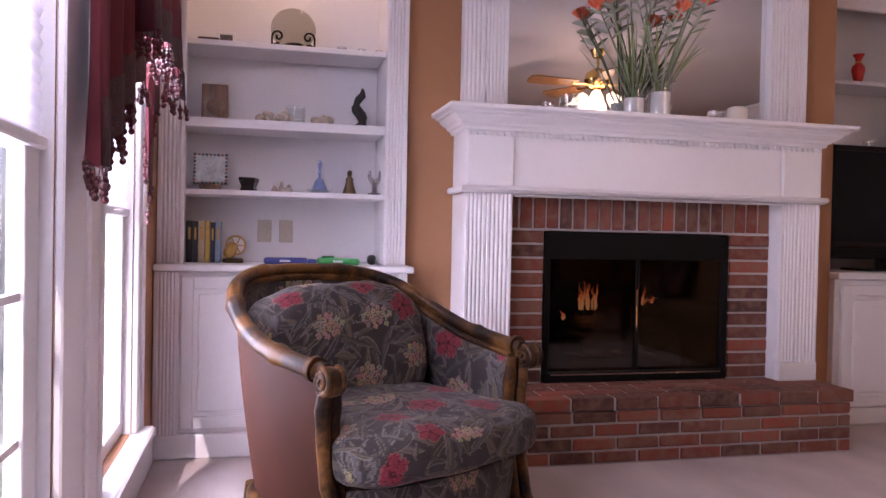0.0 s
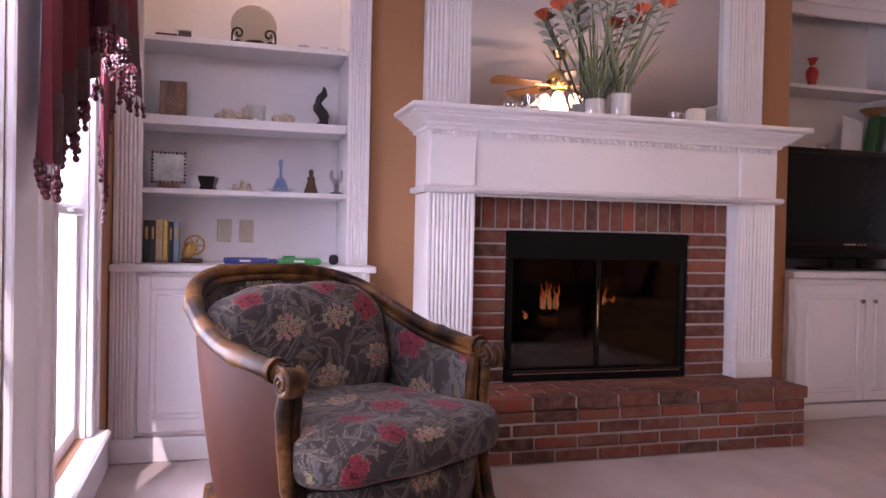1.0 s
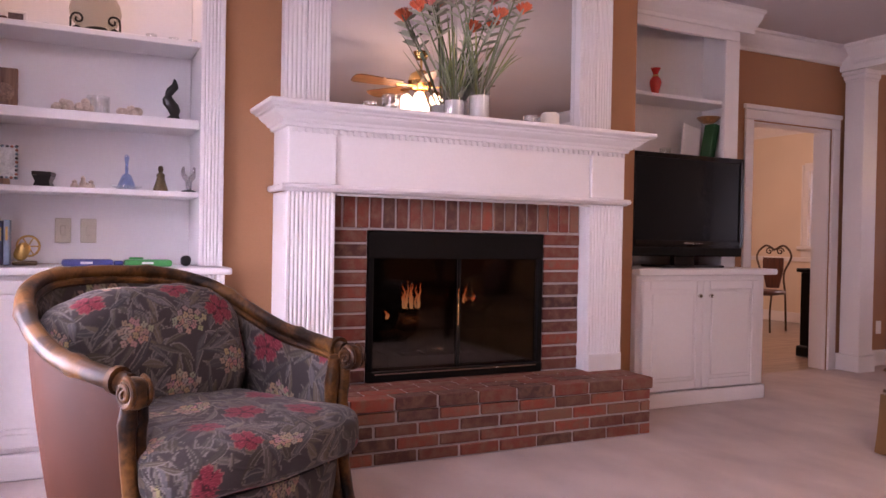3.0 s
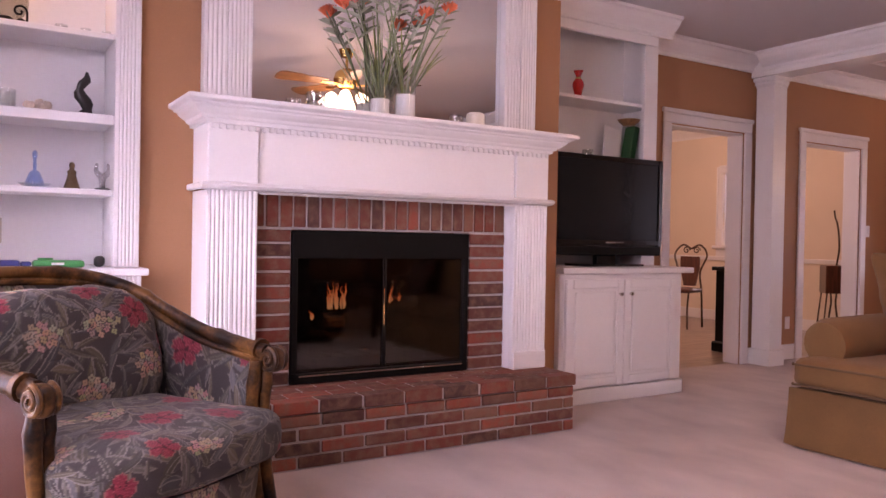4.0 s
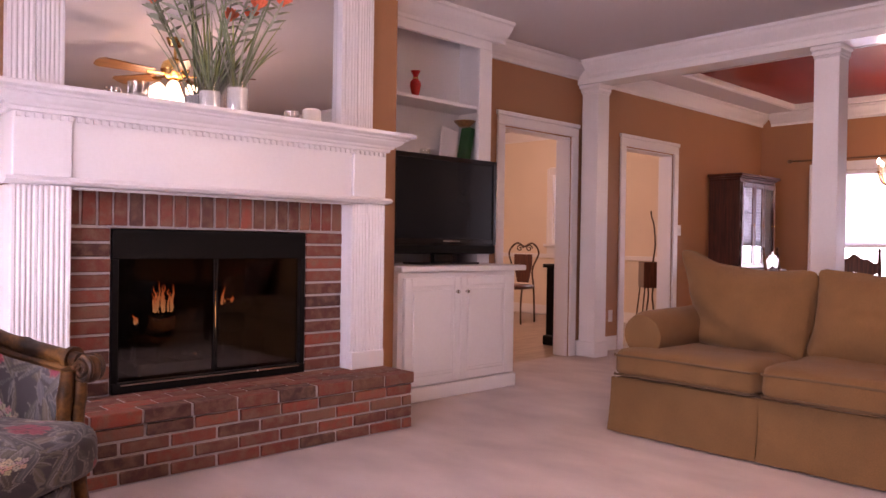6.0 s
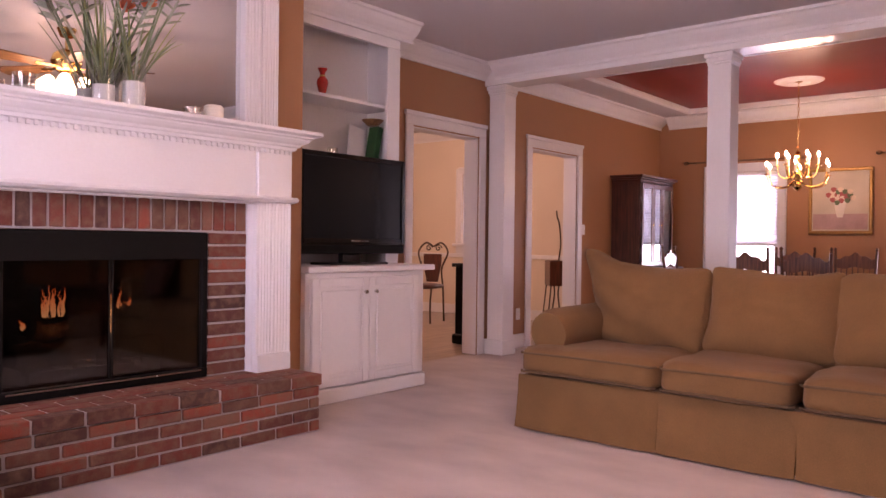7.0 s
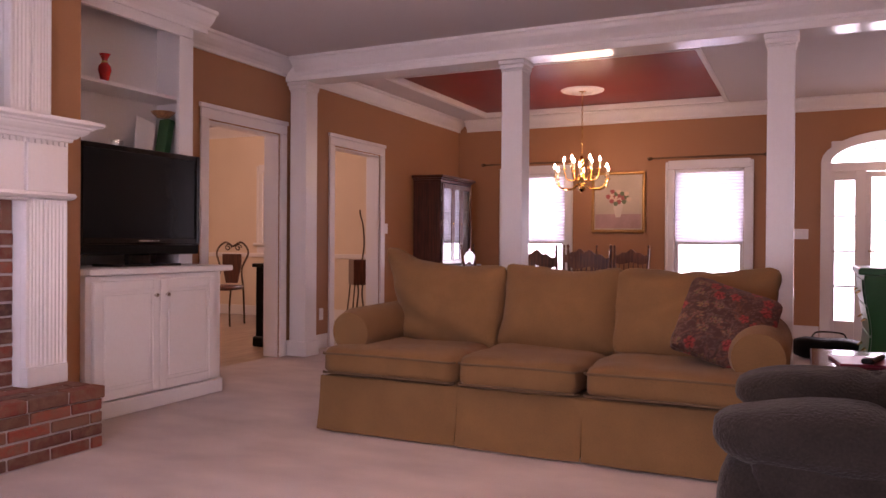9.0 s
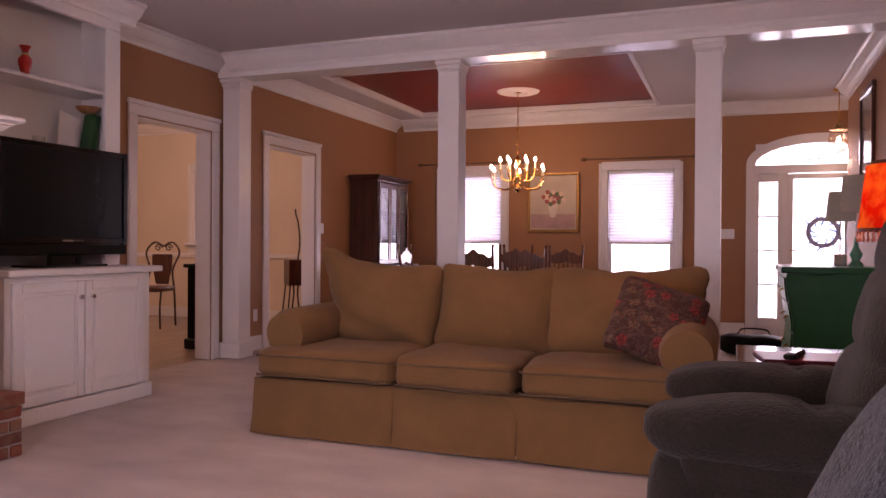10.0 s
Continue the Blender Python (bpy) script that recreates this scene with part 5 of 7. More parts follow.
dt = thing("dining_table", "long dark wooden dining table with a polished top", "table", pose(8.45, 2.2, 0))
part("tabletop", bx(-0.5, 0.5, -0.95, 0.95, 0.72, 0.755, 0.01, seg=2), GLOSSB, dt, "polished dark top")
part("apron", bx(-0.42, 0.42, -0.85, 0.85, 0.63, 0.719, 0.004), DARKW, dt)
for x in (-0.4, 0.4):
    for y in (-0.82, 0.82):
        part("leg", lathe(bmesh.new(), [(0, 0), (0.03, 0), (0.035, 0.1), (0.045, 0.3), (0.03, 0.42), (0.05, 0.5), (0.05, 0.63), (0, 0.63)], 14, (x, y, 0)), DARKW, dt, "", True)
CHW = wood("chair_wood", (0.06, 0.02, 0.01), (0.2, 0.075, 0.035), 5, 0.35, 0.3)
dc = thing("dining_chair", "dark wooden dining chair with a carved crest and spindles", "chair", pose(7.62, 2.47, 0, 0, 0, 90), group="dining chairs")
part("seat", bx(-0.21, 0.21, -0.24, 0.2, 0.43, 0.46, 0.01, seg=2), CHW, dc)
for s in (-1, 1):
    part("front_leg", lathe(bmesh.new(), [(0, 0), (0.014, 0), (0.022, 0.2), (0.016, 0.3), (0.022, 0.43), (0, 0.43)], 10, (s * 0.18, -0.2, 0)), CHW, dc, "", True)
    part("back_post", tube(bmesh.new(), [(s * 0.19, 0.19, 0), (s * 0.19, 0.18, 0.44), (s * 0.2, 0.22, 0.8), (s * 0.205, 0.25, 1.0)], [0.017, 0.019, 0.016, 0.014], 8), CHW, dc, "", True)
    part("finial", lathe(bmesh.new(), [(0, 0), (0.016, 0.004), (0.01, 0.016), (0.017, 0.032), (0.008, 0.05), (0, 0.054)], 10, (s * 0.205, 0.25, 1.0)), CHW, dc, "", True)
pts = []
for i in range(25):
    f = i / 24 * 2 - 1
    pts.append((f * 0.19, 0.955 + 0.035 * math.cos(f * 3.4) * (1 - 0.4 * abs(f)) + 0.012 * math.cos(f * 11)))
pts += [(0.19 - k * 0.38 / 12, 0.83 + 0.012 * math.cos((k / 6 - 1) * 5)) for k in range(13)]
part("crest_rail", extrude(bmesh.new(), pts, "y", 0.225, 0.248), CHW, dc, "scalloped carved crest")
part("lower_rail", bx(-0.18, 0.18, 0.19, 0.21, 0.55, 0.59, 0.004), CHW, dc)
for k in range(6):
    x = -0.14 + k * 0.056
    part("spindle", tube(bmesh.new(), [(x, 0.2, 0.585), (x, 0.215, 0.7), (x, 0.235, 0.84)], [0.007, 0.01, 0.007], 6), CHW, dc, "", True)
for m in (pose(7.62, 1.95, 0, 0, 0, 92), pose(9.25, 1.98, 0, 0, 0, -90), pose(9.25, 2.6, 0, 0, 0, -88), pose(8.45, 3.42, 0, 0, 0, 4)):
    copy_thing(dc, m)

CX, CY = 8.7, 2.38
ch = thing("chandelier", "lit brass chandelier with curved arms and candle bulbs", "chandelier", pose(CX, CY, 0))
part("stem", lathe(bmesh.new(), [(0, 1.64), (0.02, 1.645), (0.05, 1.68), (0.05, 1.71), (0.02, 1.74), (0.03, 1.78), (0.045, 1.82), (0.02, 1.87), (0.015, 1.95), (0.035, 1.99), (0.03, 2.03), (0.012, 2.06), (0, 2.07)], 20), BRASS, ch, "turned brass stem with a ball", True)
for k in range(17):
    z = 2.08 + k * 0.042
    a = 0 if k % 2 else math.pi / 2
    ring = [(0.009 * math.cos(t) * math.cos(a), 0.009 * math.cos(t) * math.sin(a), z + 0.024 * math.sin(t)) for t in [i * 6.2832 / 10 for i in range(11)]]
    part("chain_link", tube(bmesh.new(), ring, 0.003, 5), BRASS, ch)
BULB = glow("candle_bulb", (1.0, 0.8, 0.55), 200)
SLEEVE = mat("cream_sleeve", (0.75, 0.66, 0.5), 0.5)
for tier, (n_, R, zb) in enumerate(((6, 0.33, 1.77), (6, 0.2, 1.87))):
    for i in range(n_):
        a = (i + 0.5 * tier) * 6.28318 / n_ + 0.2
        c_, s_ = math.cos(a), math.sin(a)
        pth = smooth_path([(0.03 * c_, 0.03 * s_, zb - 0.02), (R * 0.4 * c_, R * 0.4 * s_, zb - 0.09), (R * 0.85 * c_, R * 0.85 * s_, zb - 0.07), (R * c_, R * s_, zb + 0.03)], 5)
        arm = part("arm", tube(bmesh.new(), pth, 0.007, 7), BRASS, ch, "", True)
        part("cup", lathe(bmesh.new(), [(0, 0), (0.028, 0.004), (0.03, 0.01), (0.012, 0.014), (0.012, 0.02), (0, 0.02)], 10, (R * c_, R * s_, zb + 0.03)), BRASS, arm, "", True)
        part("candle_sleeve", lathe(bmesh.new(), [(0, 0), (0.011, 0), (0.011, 0.08), (0.006, 0.082), (0, 0.082)], 10, (R * c_, R * s_, zb + 0.0505)), SLEEVE, arm, "cream candle sleeve", True)
        part("bulb", lathe(bmesh.new(), [(0, 0), (0.009, 0.003), (0.014, 0.016), (0.009, 0.034), (0.002, 0.05), (0, 0.052)], 10, (R * c_, R * s_, zb + 0.13)), BULB, arm, "glowing candle bulb", True)
part("canopy", lathe(bmesh.new(), [(0, 2.78), (0.05, 2.785), (0.06, 2.795), (0, 2.797)], 20), BRASS, ch, "", True)
lamp("chandelier_light", "POINT", 18, (1, 0.7, 0.4), pose(CX, CY, 1.98), r=0.22)
solid("ceiling_medallion", lathe(bmesh.new(), [(0, -0.016), (0.1, -0.016), (0.12, -0.026), (0.15, -0.018), (0.2, -0.024), (0.235, -0.012), (0.245, 0), (0, 0)], 40), WHITE, "round white plaster medallion on the red ceiling", "medallion", pose(CX, CY, CZ + 0.06), smooth=True)

pc = thing("framed_painting", "gilt framed still life of flowers in a white vase", "painting", pose(FX - 0.03, 2.23, 1.59))
bm = bmesh.new()
for q in ((-0.34, 0.34, 0.345, 0.385), (-0.34, 0.34, -0.385, -0.345), (-0.34, -0.3, -0.345, 0.345), (0.3, 0.34, -0.345, 0.345)):
    box(bm, -0.012, 0.028, q[0], q[1], q[2], q[3], 0.01)
part("frame", bm, GOLDF, pc, "gilt wooden frame")
part("canvas", bx(0.008, 0.016, -0.3, 0.3, -0.345, 0.345), mat("painted_ground", (0.5, 0.42, 0.33), 0.6, 0, 3, 0.2, 0.1), pc, "muted cream canvas")
part("painted_table", bx(0.005, 0.0078, -0.288, 0.288, -0.328, -0.15), mat("painted_mauve", (0.4, 0.25, 0.24), 0.6, 0, 8, 0.2, 0.1), pc)
part("painted_vase", extrude(bmesh.new(), [(-0.03, -0.19), (0.03, -0.19), (0.055, -0.08), (0.06, 0.0), (-0.06, 0.0), (-0.055, -0.08)], "x", 0.002, 0.0048), mat("painted_white", (0.62, 0.55, 0.48), 0.6), pc)
PET = [mat("painted_" + n_, c_, 0.6) for n_, c_ in (("rose", (0.35, 0.08, 0.07)), ("cream", (0.65, 0.5, 0.38)), ("leaf", (0.1, 0.13, 0.06)))]
for i in range(26):
    a, r = i * 2.4, 0.02 + 0.0042 * i
    q = [(0.03 * math.cos(t) * (1 + 0.2 * math.sin(3 * t)) + r * math.cos(a) * 1.15, 0.03 * math.sin(t) + 0.06 + r * math.sin(a) * 0.7) for t in [k * 6.2832 / 9 for k in range(9)]]
    part("painted_bloom", extrude(bmesh.new(), q, "x", -0.001 - i * 0.0001, 0.0018), PET[i % 3 if i > 8 else i % 2], pc)

RODW = wood("rod_wood", (0.1, 0.05, 0.02), (0.24, 0.12, 0.05), 6, 0.4, 0.1, "y")
for y0, y1 in ((0.5, 1.83), (2.62, 4.05)):
    rod = thing("curtain_rod", "bare dark curtain rod with ball finials", "curtain rod", pose(FX - 0.07, 0, 2.12), group="curtain rods")
    part("rod", tube(bmesh.new(), [(0, y0, 0), (0, y1, 0)], 0.011, 10), RODW, rod, "", True)
    for y in (y0, y1):
        part("finial", cushion(bmesh.new(), 0.05, 0.07, 0.05, Matrix.Translation((0, y, 0)), 12, 8, 1, 1), RODW, rod, "", True)
    for y in (y0 + 0.1, y1 - 0.1):
        part("bracket", bx(0.012, 0.069, y - 0.008, y + 0.008, -0.01, 0.01), RODW, rod)

# ---- front door with sidelights and fanlight ----
fd = thing("front_door", "white glazed front door with sidelights and an arched fanlight", "door", kind="structure")
YC, A, B, ZS = -0.845, 0.672, 0.235, 2.0


def arc(a, b, n_=28):
    return [(YC + a * math.cos(math.pi * k / n_), ZS + b * math.sin(math.pi * k / n_)) for k in range(n_ + 1)]


inn, outr = arc(A, B), arc(A + 0.105, B + 0.11)
bm = bmesh.new()
for (p0, p1, q0, q1) in zip(inn, inn[1:], outr, outr[1:]):
    extrude(bm, [p0, p1, q1, q0], "x", FX - 0.026, FX - 0.001)
part("arch_casing", bm, WHITE, fd, "white arched casing")
for y0, y1 in ((YC + A, YC + A + 0.105), (YC - A - 0.105, YC - A)):
    part("side_casing", bx(FX - 0.026, FX - 0.001, y0, y1, 0, ZS - 0.001, 0.004), WHITE, fd)
bm = bmesh.new()
for p0, p1 in zip(inn, inn[1:]):
    extrude(bm, [p0, p1, (p1[0], 2.245), (p0[0], 2.245)], "x", FX + 0.001, FX + 0.149)
part("arch_fill", bm, WHITE, fd)
part("transom_bar", bx(FX + 0.02, FX + 0.12, YC - A, YC + A, 1.9, 1.995, 0.004), WHITE, fd)
for y0, y1 in ((-0.213, -0.172), (-0.525, -0.415), (-1.275, -1.165), (-1.518, -1.477)):
    part("post", bx(FX + 0.02, FX + 0.12, y0, y1, 0, 1.899, 0.003), WHITE, fd)
for y0, y1 in ((-0.414, -0.214), (-1.476, -1.276)):
    bm = bmesh.new()
    box(bm, FX + 0.04, FX + 0.09, y0, y1, 0.0, 0.21, 0.003), box(bm, FX + 0.04, FX + 0.09, y0, y1, 1.8, 1.898, 0.003)
    sl = part("sidelight", bm, WHITE, fd)
    for k in range(4):
        part("pane", bx(FX + 0.06, FX + 0.064, y0, y1, 0.212 + k * 0.397, 0.212 + (k + 1) * 0.397 - 0.014), PANE, sl).visible_shadow = False
        if k:
            part("muntin", bx(FX + 0.045, FX + 0.078, y0, y1, 0.195 + k * 0.397, 0.2115 + k * 0.397), BLACK, sl)
bm = bmesh.new()
for q in ((-0.578, -0.527, 0.01, 1.89), (-1.163, -1.112, 0.01, 1.89), (-1.111, -0.579, 0.01, 0.28), (-1.111, -0.579, 1.83, 1.89)):
    box(bm, FX + 0.035, FX + 0.08, *q, 0.003)
leaf = part("door_leaf", bm, WHITE, fd)
part("pane", bx(FX + 0.055, FX + 0.059, -1.111, -0.579, 0.281, 1.829), PANE, leaf).visible_shadow = False
part("door_handle", tube(bmesh.new(), [(FX + 0.03, -0.555, 1.0), (FX, -0.555, 1.0), (FX - 0.005, -0.62, 1.0)], 0.009, 8), BRASS, leaf, "", True)
fl = extrude(bmesh.new(), inn, "x", FX + 0.06, FX + 0.064)
part("fanlight_pane", fl, PANE, fd).visible_shadow = False
for k in range(1, 6):
    a = math.pi * k / 6
    bm = tube(bmesh.new(), [(FX + 0.055, YC + 0.16 * math.cos(a), ZS + 0.06 * math.sin(a)), (FX + 0.055, YC + A * math.cos(a), ZS + B * math.sin(a))], 0.006, 6)
    part("fanlight_bar", bm, BLACK, fd)
part("fanlight_arc", tube(bmesh.new(), [(FX + 0.055, q[0], q[1]) for q in arc(0.16, 0.06, 12)], 0.006, 6), BLACK, fd)
wr = thing("wreath", "pale grey twig wreath with blue flowers on the door glass", "wreath", pose(FX - 0.005, -0.89, 1.21))
ring = [(0, 0.155 * math.cos(t), 0.155 * math.sin(t)) for t in [i * 6.2832 / 40 for i in range(41)]]
part("ring", tube(bmesh.new(), ring, [0.026 + 0.004 * math.sin(i * 2.3) for i in range(41)], 10), shade_mat("grey_twig", (0.5, 0.46, 0.56), 0.35), wr, "", True)
BLUE = shade_mat("blue_petals", (0.4, 0.62, 0.95), 0.7)
for i in range(22):
    a = i * 0.29
    r = 0.1 + 0.12 * ((i * 7) % 5) / 5
    part("flower", cushion(bmesh.new(), 0.02, 0.09, 0.025, Matrix.Translation((0.012, r * math.cos(a), r * math.sin(a))) @ pose(0, 0, 0, math.degrees(a) + 30), 8, 6, 1, 1), BLUE, wr, "", True)

pl = thing("pendant_lantern", "lit glass and brass foyer lantern on a chain", "lantern", pose(9.35, -1.0 + 0.02, 0))
part("canopy", lathe(bmesh.new(), [(0, 2.7), (0.05, 2.71), (0.06, 2.738), (0, 2.739)], 16), BRASS, pl, "", True)
part("rod", tube(bmesh.new(), [(0, 0, 2.71), (0, 0, 2.36)], 0.006, 6), BRASS, pl)
part("cap", lathe(bmesh.new(), [(0, 2.38), (0.03, 2.36), (0.04, 2.33), (0.09, 2.3), (0.08, 2.29), (0, 2.29)], 12), BRASS, pl, "", True)
part("globe", lathe(bmesh.new(), [(0.08, 2.29), (0.105, 2.2), (0.09, 2.1), (0.03, 2.04), (0, 2.035)], 8), glass("lantern_glass", (1, 0.85, 0.75), 0.1, 0.6), pl, "faceted glass globe")
part("bulb", lathe(bmesh.new(), [(0, 2.1), (0.02, 2.12), (0.028, 2.16), (0.015, 2.22), (0, 2.23)], 12), glow("lantern_bulb", (1, 0.8, 0.6), 25), pl, "glowing bulb", True)
lamp("lantern_light", "POINT", 6, (1, 0.75, 0.5), pose(9.35, -0.98, 1.95), r=0.05)

# ---- green chest and what stands on it ----
GREEN = mat("green_paint", (0.008, 0.11, 0.042), 0.3, 0, 5, 0.15, 0.04, 60)
gc = thing("green_chest", "green painted chest with a serpentine drawer front", "chest", pose(6.95, -0.62, 0))
prof = [(-0.37, 0.06)]
prof += [(0.25 + 0.028 * math.sin(2.2 + z * 7.2), z) for z in [0.06 + k * 0.045 for k in range(18)]] + [(-0.37, 0.83)]
part("body", extrude(bmesh.new(), prof, "x", 0.0, 0.95), GREEN, gc, "", True)
part("top", bx(-0.025, 0.975, -0.39, 0.32, 0.832, 0.885, 0.012, seg=2), GREEN, gc)
for k, (z0, z1) in enumerate(((0.12, 0.34), (0.36, 0.58), (0.6, 0.79))):
    pr = [(0.265 + 0.028 * math.sin(2.2 + z * 7.2), z) for z in [z0 + (z1 - z0) * i / 6 for i in range(7)]]
    pr += [(y - 0.012, z) for y, z in reversed(pr)]
    d = part("drawer", extrude(bmesh.new(), pr, "x", 0.03, 0.92), GREEN, gc, "", True)
    for x in (0.25, 0.7):
        zc = (z0 + z1) / 2
        part("pull", tube(bmesh.new(), [(x - 0.05, 0.27 + 0.028 * math.sin(2.2 + zc * 7.2), zc), (x, 0.3 + 0.028 * math.sin(2.2 + zc * 7.2), zc - 0.02), (x + 0.05, 0.27 + 0.028 * math.sin(2.2 + zc * 7.2), zc)], 0.006, 6), BRASS, d)
for x in (0.05, 0.9):
    for y in (-0.33, 0.2):
        part("foot", lathe(bmesh.new(), [(0, 0), (0.025, 0), (0.04, 0.03), (0.035, 0.06), (0, 0.06)], 10, (x, y, 0)), GREEN, gc, "", True)
SHADE = shade_mat("linen_shade", (0.6, 0.58, 0.5), 0.3)
for x, y, zb, zt, w, mt, lbl in ((7.5, -0.79, 0.38, 0.63, 0.12, NICKEL, "buffet lamp with a square linen shade on a metal rod"), (7.18, -0.87, 0.44, 0.74, 0.1, mat("green_glass", (0.1, 0.3, 0.2), 0.08, 0, 5, 0.1, 0.0), "buffet lamp with a linen shade on a green glass base")):
    bl_ = thing("buffet_lamp", lbl, "lamp", pose(x, y, 0.886))
    part("base", lathe(bmesh.new(), [(0, 0), (0.055, 0), (0.055, 0.02), (0.03, 0.05), (0.05, 0.1), (0.02, 0.16), (0.012, 0.24), (0, 0.24)], 16) if w < 0.11 else bx(-0.05, 0.05, -0.05, 0.05, 0, 0.1, 0.006), mt, bl_, "", w < 0.11)
    part("rod", tube(bmesh.new(), [(0, 0, 0.1), (0, 0, zt)], 0.006, 8), NICKEL, bl_)
    bm = lathe(bmesh.new(), [(w * 1.25, zb), (w, zt), (w - 0.003, zt), (w * 1.25 - 0.003, zb)], 4 if w > 0.11 else 28)
    part("shade", bm, SHADE, bl_, "unlit linen shade", False, pose(0, 0, 0, 0, 0, 45))
bag = thing("duffel_bag", "black soft duffel bag lying on the floor", "bag", pose(8.15, -0.12, 0, 0, 0, 80))
part("body", cushion(bmesh.new(), 0.62, 0.3, 0.2, Matrix.Translation((0, 0, 0.098)), 30, 14, 0.55, 0.4, 0.02, 4), BLACK, bag, "", True)
part("strap", tube(bmesh.new(), smooth_path([(-0.15, -0.05, 0.19), (-0.1, -0.08, 0.24), (0.1, -0.08, 0.24), (0.15, -0.05, 0.19)], 5), 0.008, 6), BLACK, bag, "", True)
wp = thing("wall_picture", "dark framed glazed picture hung on the hall wall", "picture", pose(7.85, -1.048, 2.0))
bm = bmesh.new()
for q in ((-0.35, 0.35, 0.4, 0.46), (-0.35, 0.35, -0.46, -0.4), (-0.35, -0.29, -0.4, 0.4), (0.29, 0.35, -0.4, 0.4)):
    box(bm, q[0], q[1], 0, 0.03, q[2], q[3], 0.006)
part("frame", bm, DARKW, wp, "dark wooden frame")
part("print", bx(-0.289, 0.289, 0.002, 0.012, -0.399, 0.399), mat("pale_print", (0.35, 0.32, 0.3), 0.08, 0, 3, 0.3, 0.0), wp, "pale glazed print")

# ---- beyond the doorways ----
IRON = mat("bronze_iron", (0.08, 0.05, 0.035), 0.45, 0.6, 12, 0.3, 0.1)
kc = thing("iron_chair", "wrought iron chair with scrolled back and dark splat", "chair", pose(7.82, 6.8, 0, 0, 0, -75))
for s in (-1, 1):
    part("back_post", tube(bmesh.new(), smooth_path([(s * 0.2, 0.2, 0), (s * 0.19, 0.18, 0.45), (s * 0.15, 0.22, 0.7), (s * 0.22, 0.26, 0.92), (s * 0.12, 0.28, 1.05), (0, 0.28, 1.0)], 6), 0.013, 8), IRON, kc, "", True)
    part("front_leg", tube(bmesh.new(), smooth_path([(s * 0.2, -0.22, 0), (s * 0.18, -0.19, 0.25), (s * 0.2, -0.2, 0.45)], 5), 0.012, 8), IRON, kc, "", True)
    part("scroll", tube(bmesh.new(), [(s * 0.07 + 0.05 * (1 - k / 18) * math.cos(k * 0.6), 0.28, 0.98 + 0.05 * (1 - k / 18) * math.sin(k * 0.6)) for k in range(15)], 0.009, 6), IRON, kc, "", True)
part("seat", cushion(bmesh.new(), 0.46, 0.44, 0.07, Matrix.Translation((0, -0.01, 0.475)), 26, 10, 0.5, 0.4), DARKW, kc, "dark padded seat", True)
part("splat", extrude(bmesh.new(), [(-0.08, 0.52), (0.08, 0.52), (0.13, 0.75), (0.13, 0.9), (-0.13, 0.9), (-0.13, 0.75)], "y", 0.235, 0.255), DARKW, kc, "dark cherry splat")
pn = thing("black_console", "black wooden console beyond the doorway", "console", pose(6.36, 4.84, 0))
part("body", bx(0.03, 0.7, -0.06, 0.28, 0.1, 0.8, 0.006), BLACK, pn), part("top", bx(-0.015, 0.73, -0.1, 0.3, 0.802, 0.84, 0.008), BLACK, pn), part("plinth", bx(-0.015, 0.72, -0.09, 0.29, 0, 0.1, 0.012), BLACK, pn)
rb = thing("red_handbag", "dark red handbag standing on the console", "bag", pose(6.53, 4.9, 0.84))
part("body", cushion(bmesh.new(), 0.28, 0.14, 0.26, Matrix.Translation((0, 0, 0.126)), 24, 12, 0.5, 0.5, 0.01), mat("red_leather", (0.12, 0.008, 0.01), 0.4), rb, "", True)
part("strap", tube(bmesh.new(), smooth_path([(-0.12, 0, 0.2), (-0.17, 0, 0.16), (-0.15, 0, 0.1)], 5), 0.008, 6), BLACK, rb, "", True)
ps = thing("scrolled_stand", "iron scroll stand carrying a small wooden box", "stand", pose(8.62, 5.25, 0, 0, 0, 45))
for s in (-1, 1):
    part("leg", tube(bmesh.new(), smooth_path([(s * 0.17, 0, 0.0), (s * 0.19, 0, 0.2), (s * 0.1, 0, 0.4), (s * 0.13, 0, 0.52)], 6), 0.011, 8), IRON, ps, "", True)
    part("stay", tube(bmesh.new(), [(s * 0.13, 0.1, 0.52), (s * 0.16, 0.15, 0.0)], 0.01, 6), IRON, ps)
part("box", bx(-0.15, 0.15, -0.1, 0.12, 0.52, 0.84, 0.006), DARKW, ps, "dark wooden box")
part("arch", tube(bmesh.new(), smooth_path([(-0.1, 0, 0.84), (-0.2, 0, 1.05), (-0.12, 0, 1.3), (0.0, 0, 1.4), (0.04, 0, 1.48)], 6), 0.01, 8), IRON, ps, "", True)
PLATE = mat("almond_plastic", (0.5, 0.45, 0.36), 0.4)
def wall_plate(m, label, mt, toggles=1):
    t = thing("wall_plate", label, "switch", m, group="wall plates")
    w = 0.035 + 0.02 * (toggles - 1)
    part("plate", bx(-w, w, -0.006, 0, -0.058, 0.058, 0.003), mt, t)
    for k in range(toggles):
        x = (k - (toggles - 1) / 2) * 0.045
        part("insert", bx(x - 0.011, x + 0.011, -0.011, -0.0062, -0.024, 0.024, 0.002), mt, t)
wall_plate(pose(7.87, DY, 1.22), "white light switch beside the doorway", WHITE), wall_plate(pose(6.57, DY, 0.34), "white wall outlet above the baseboard", WHITE)
wall_plate(pose(FX, 0.13, 1.19, 0, 0, -90), "white triple light switch beside the front door", WHITE, 3)
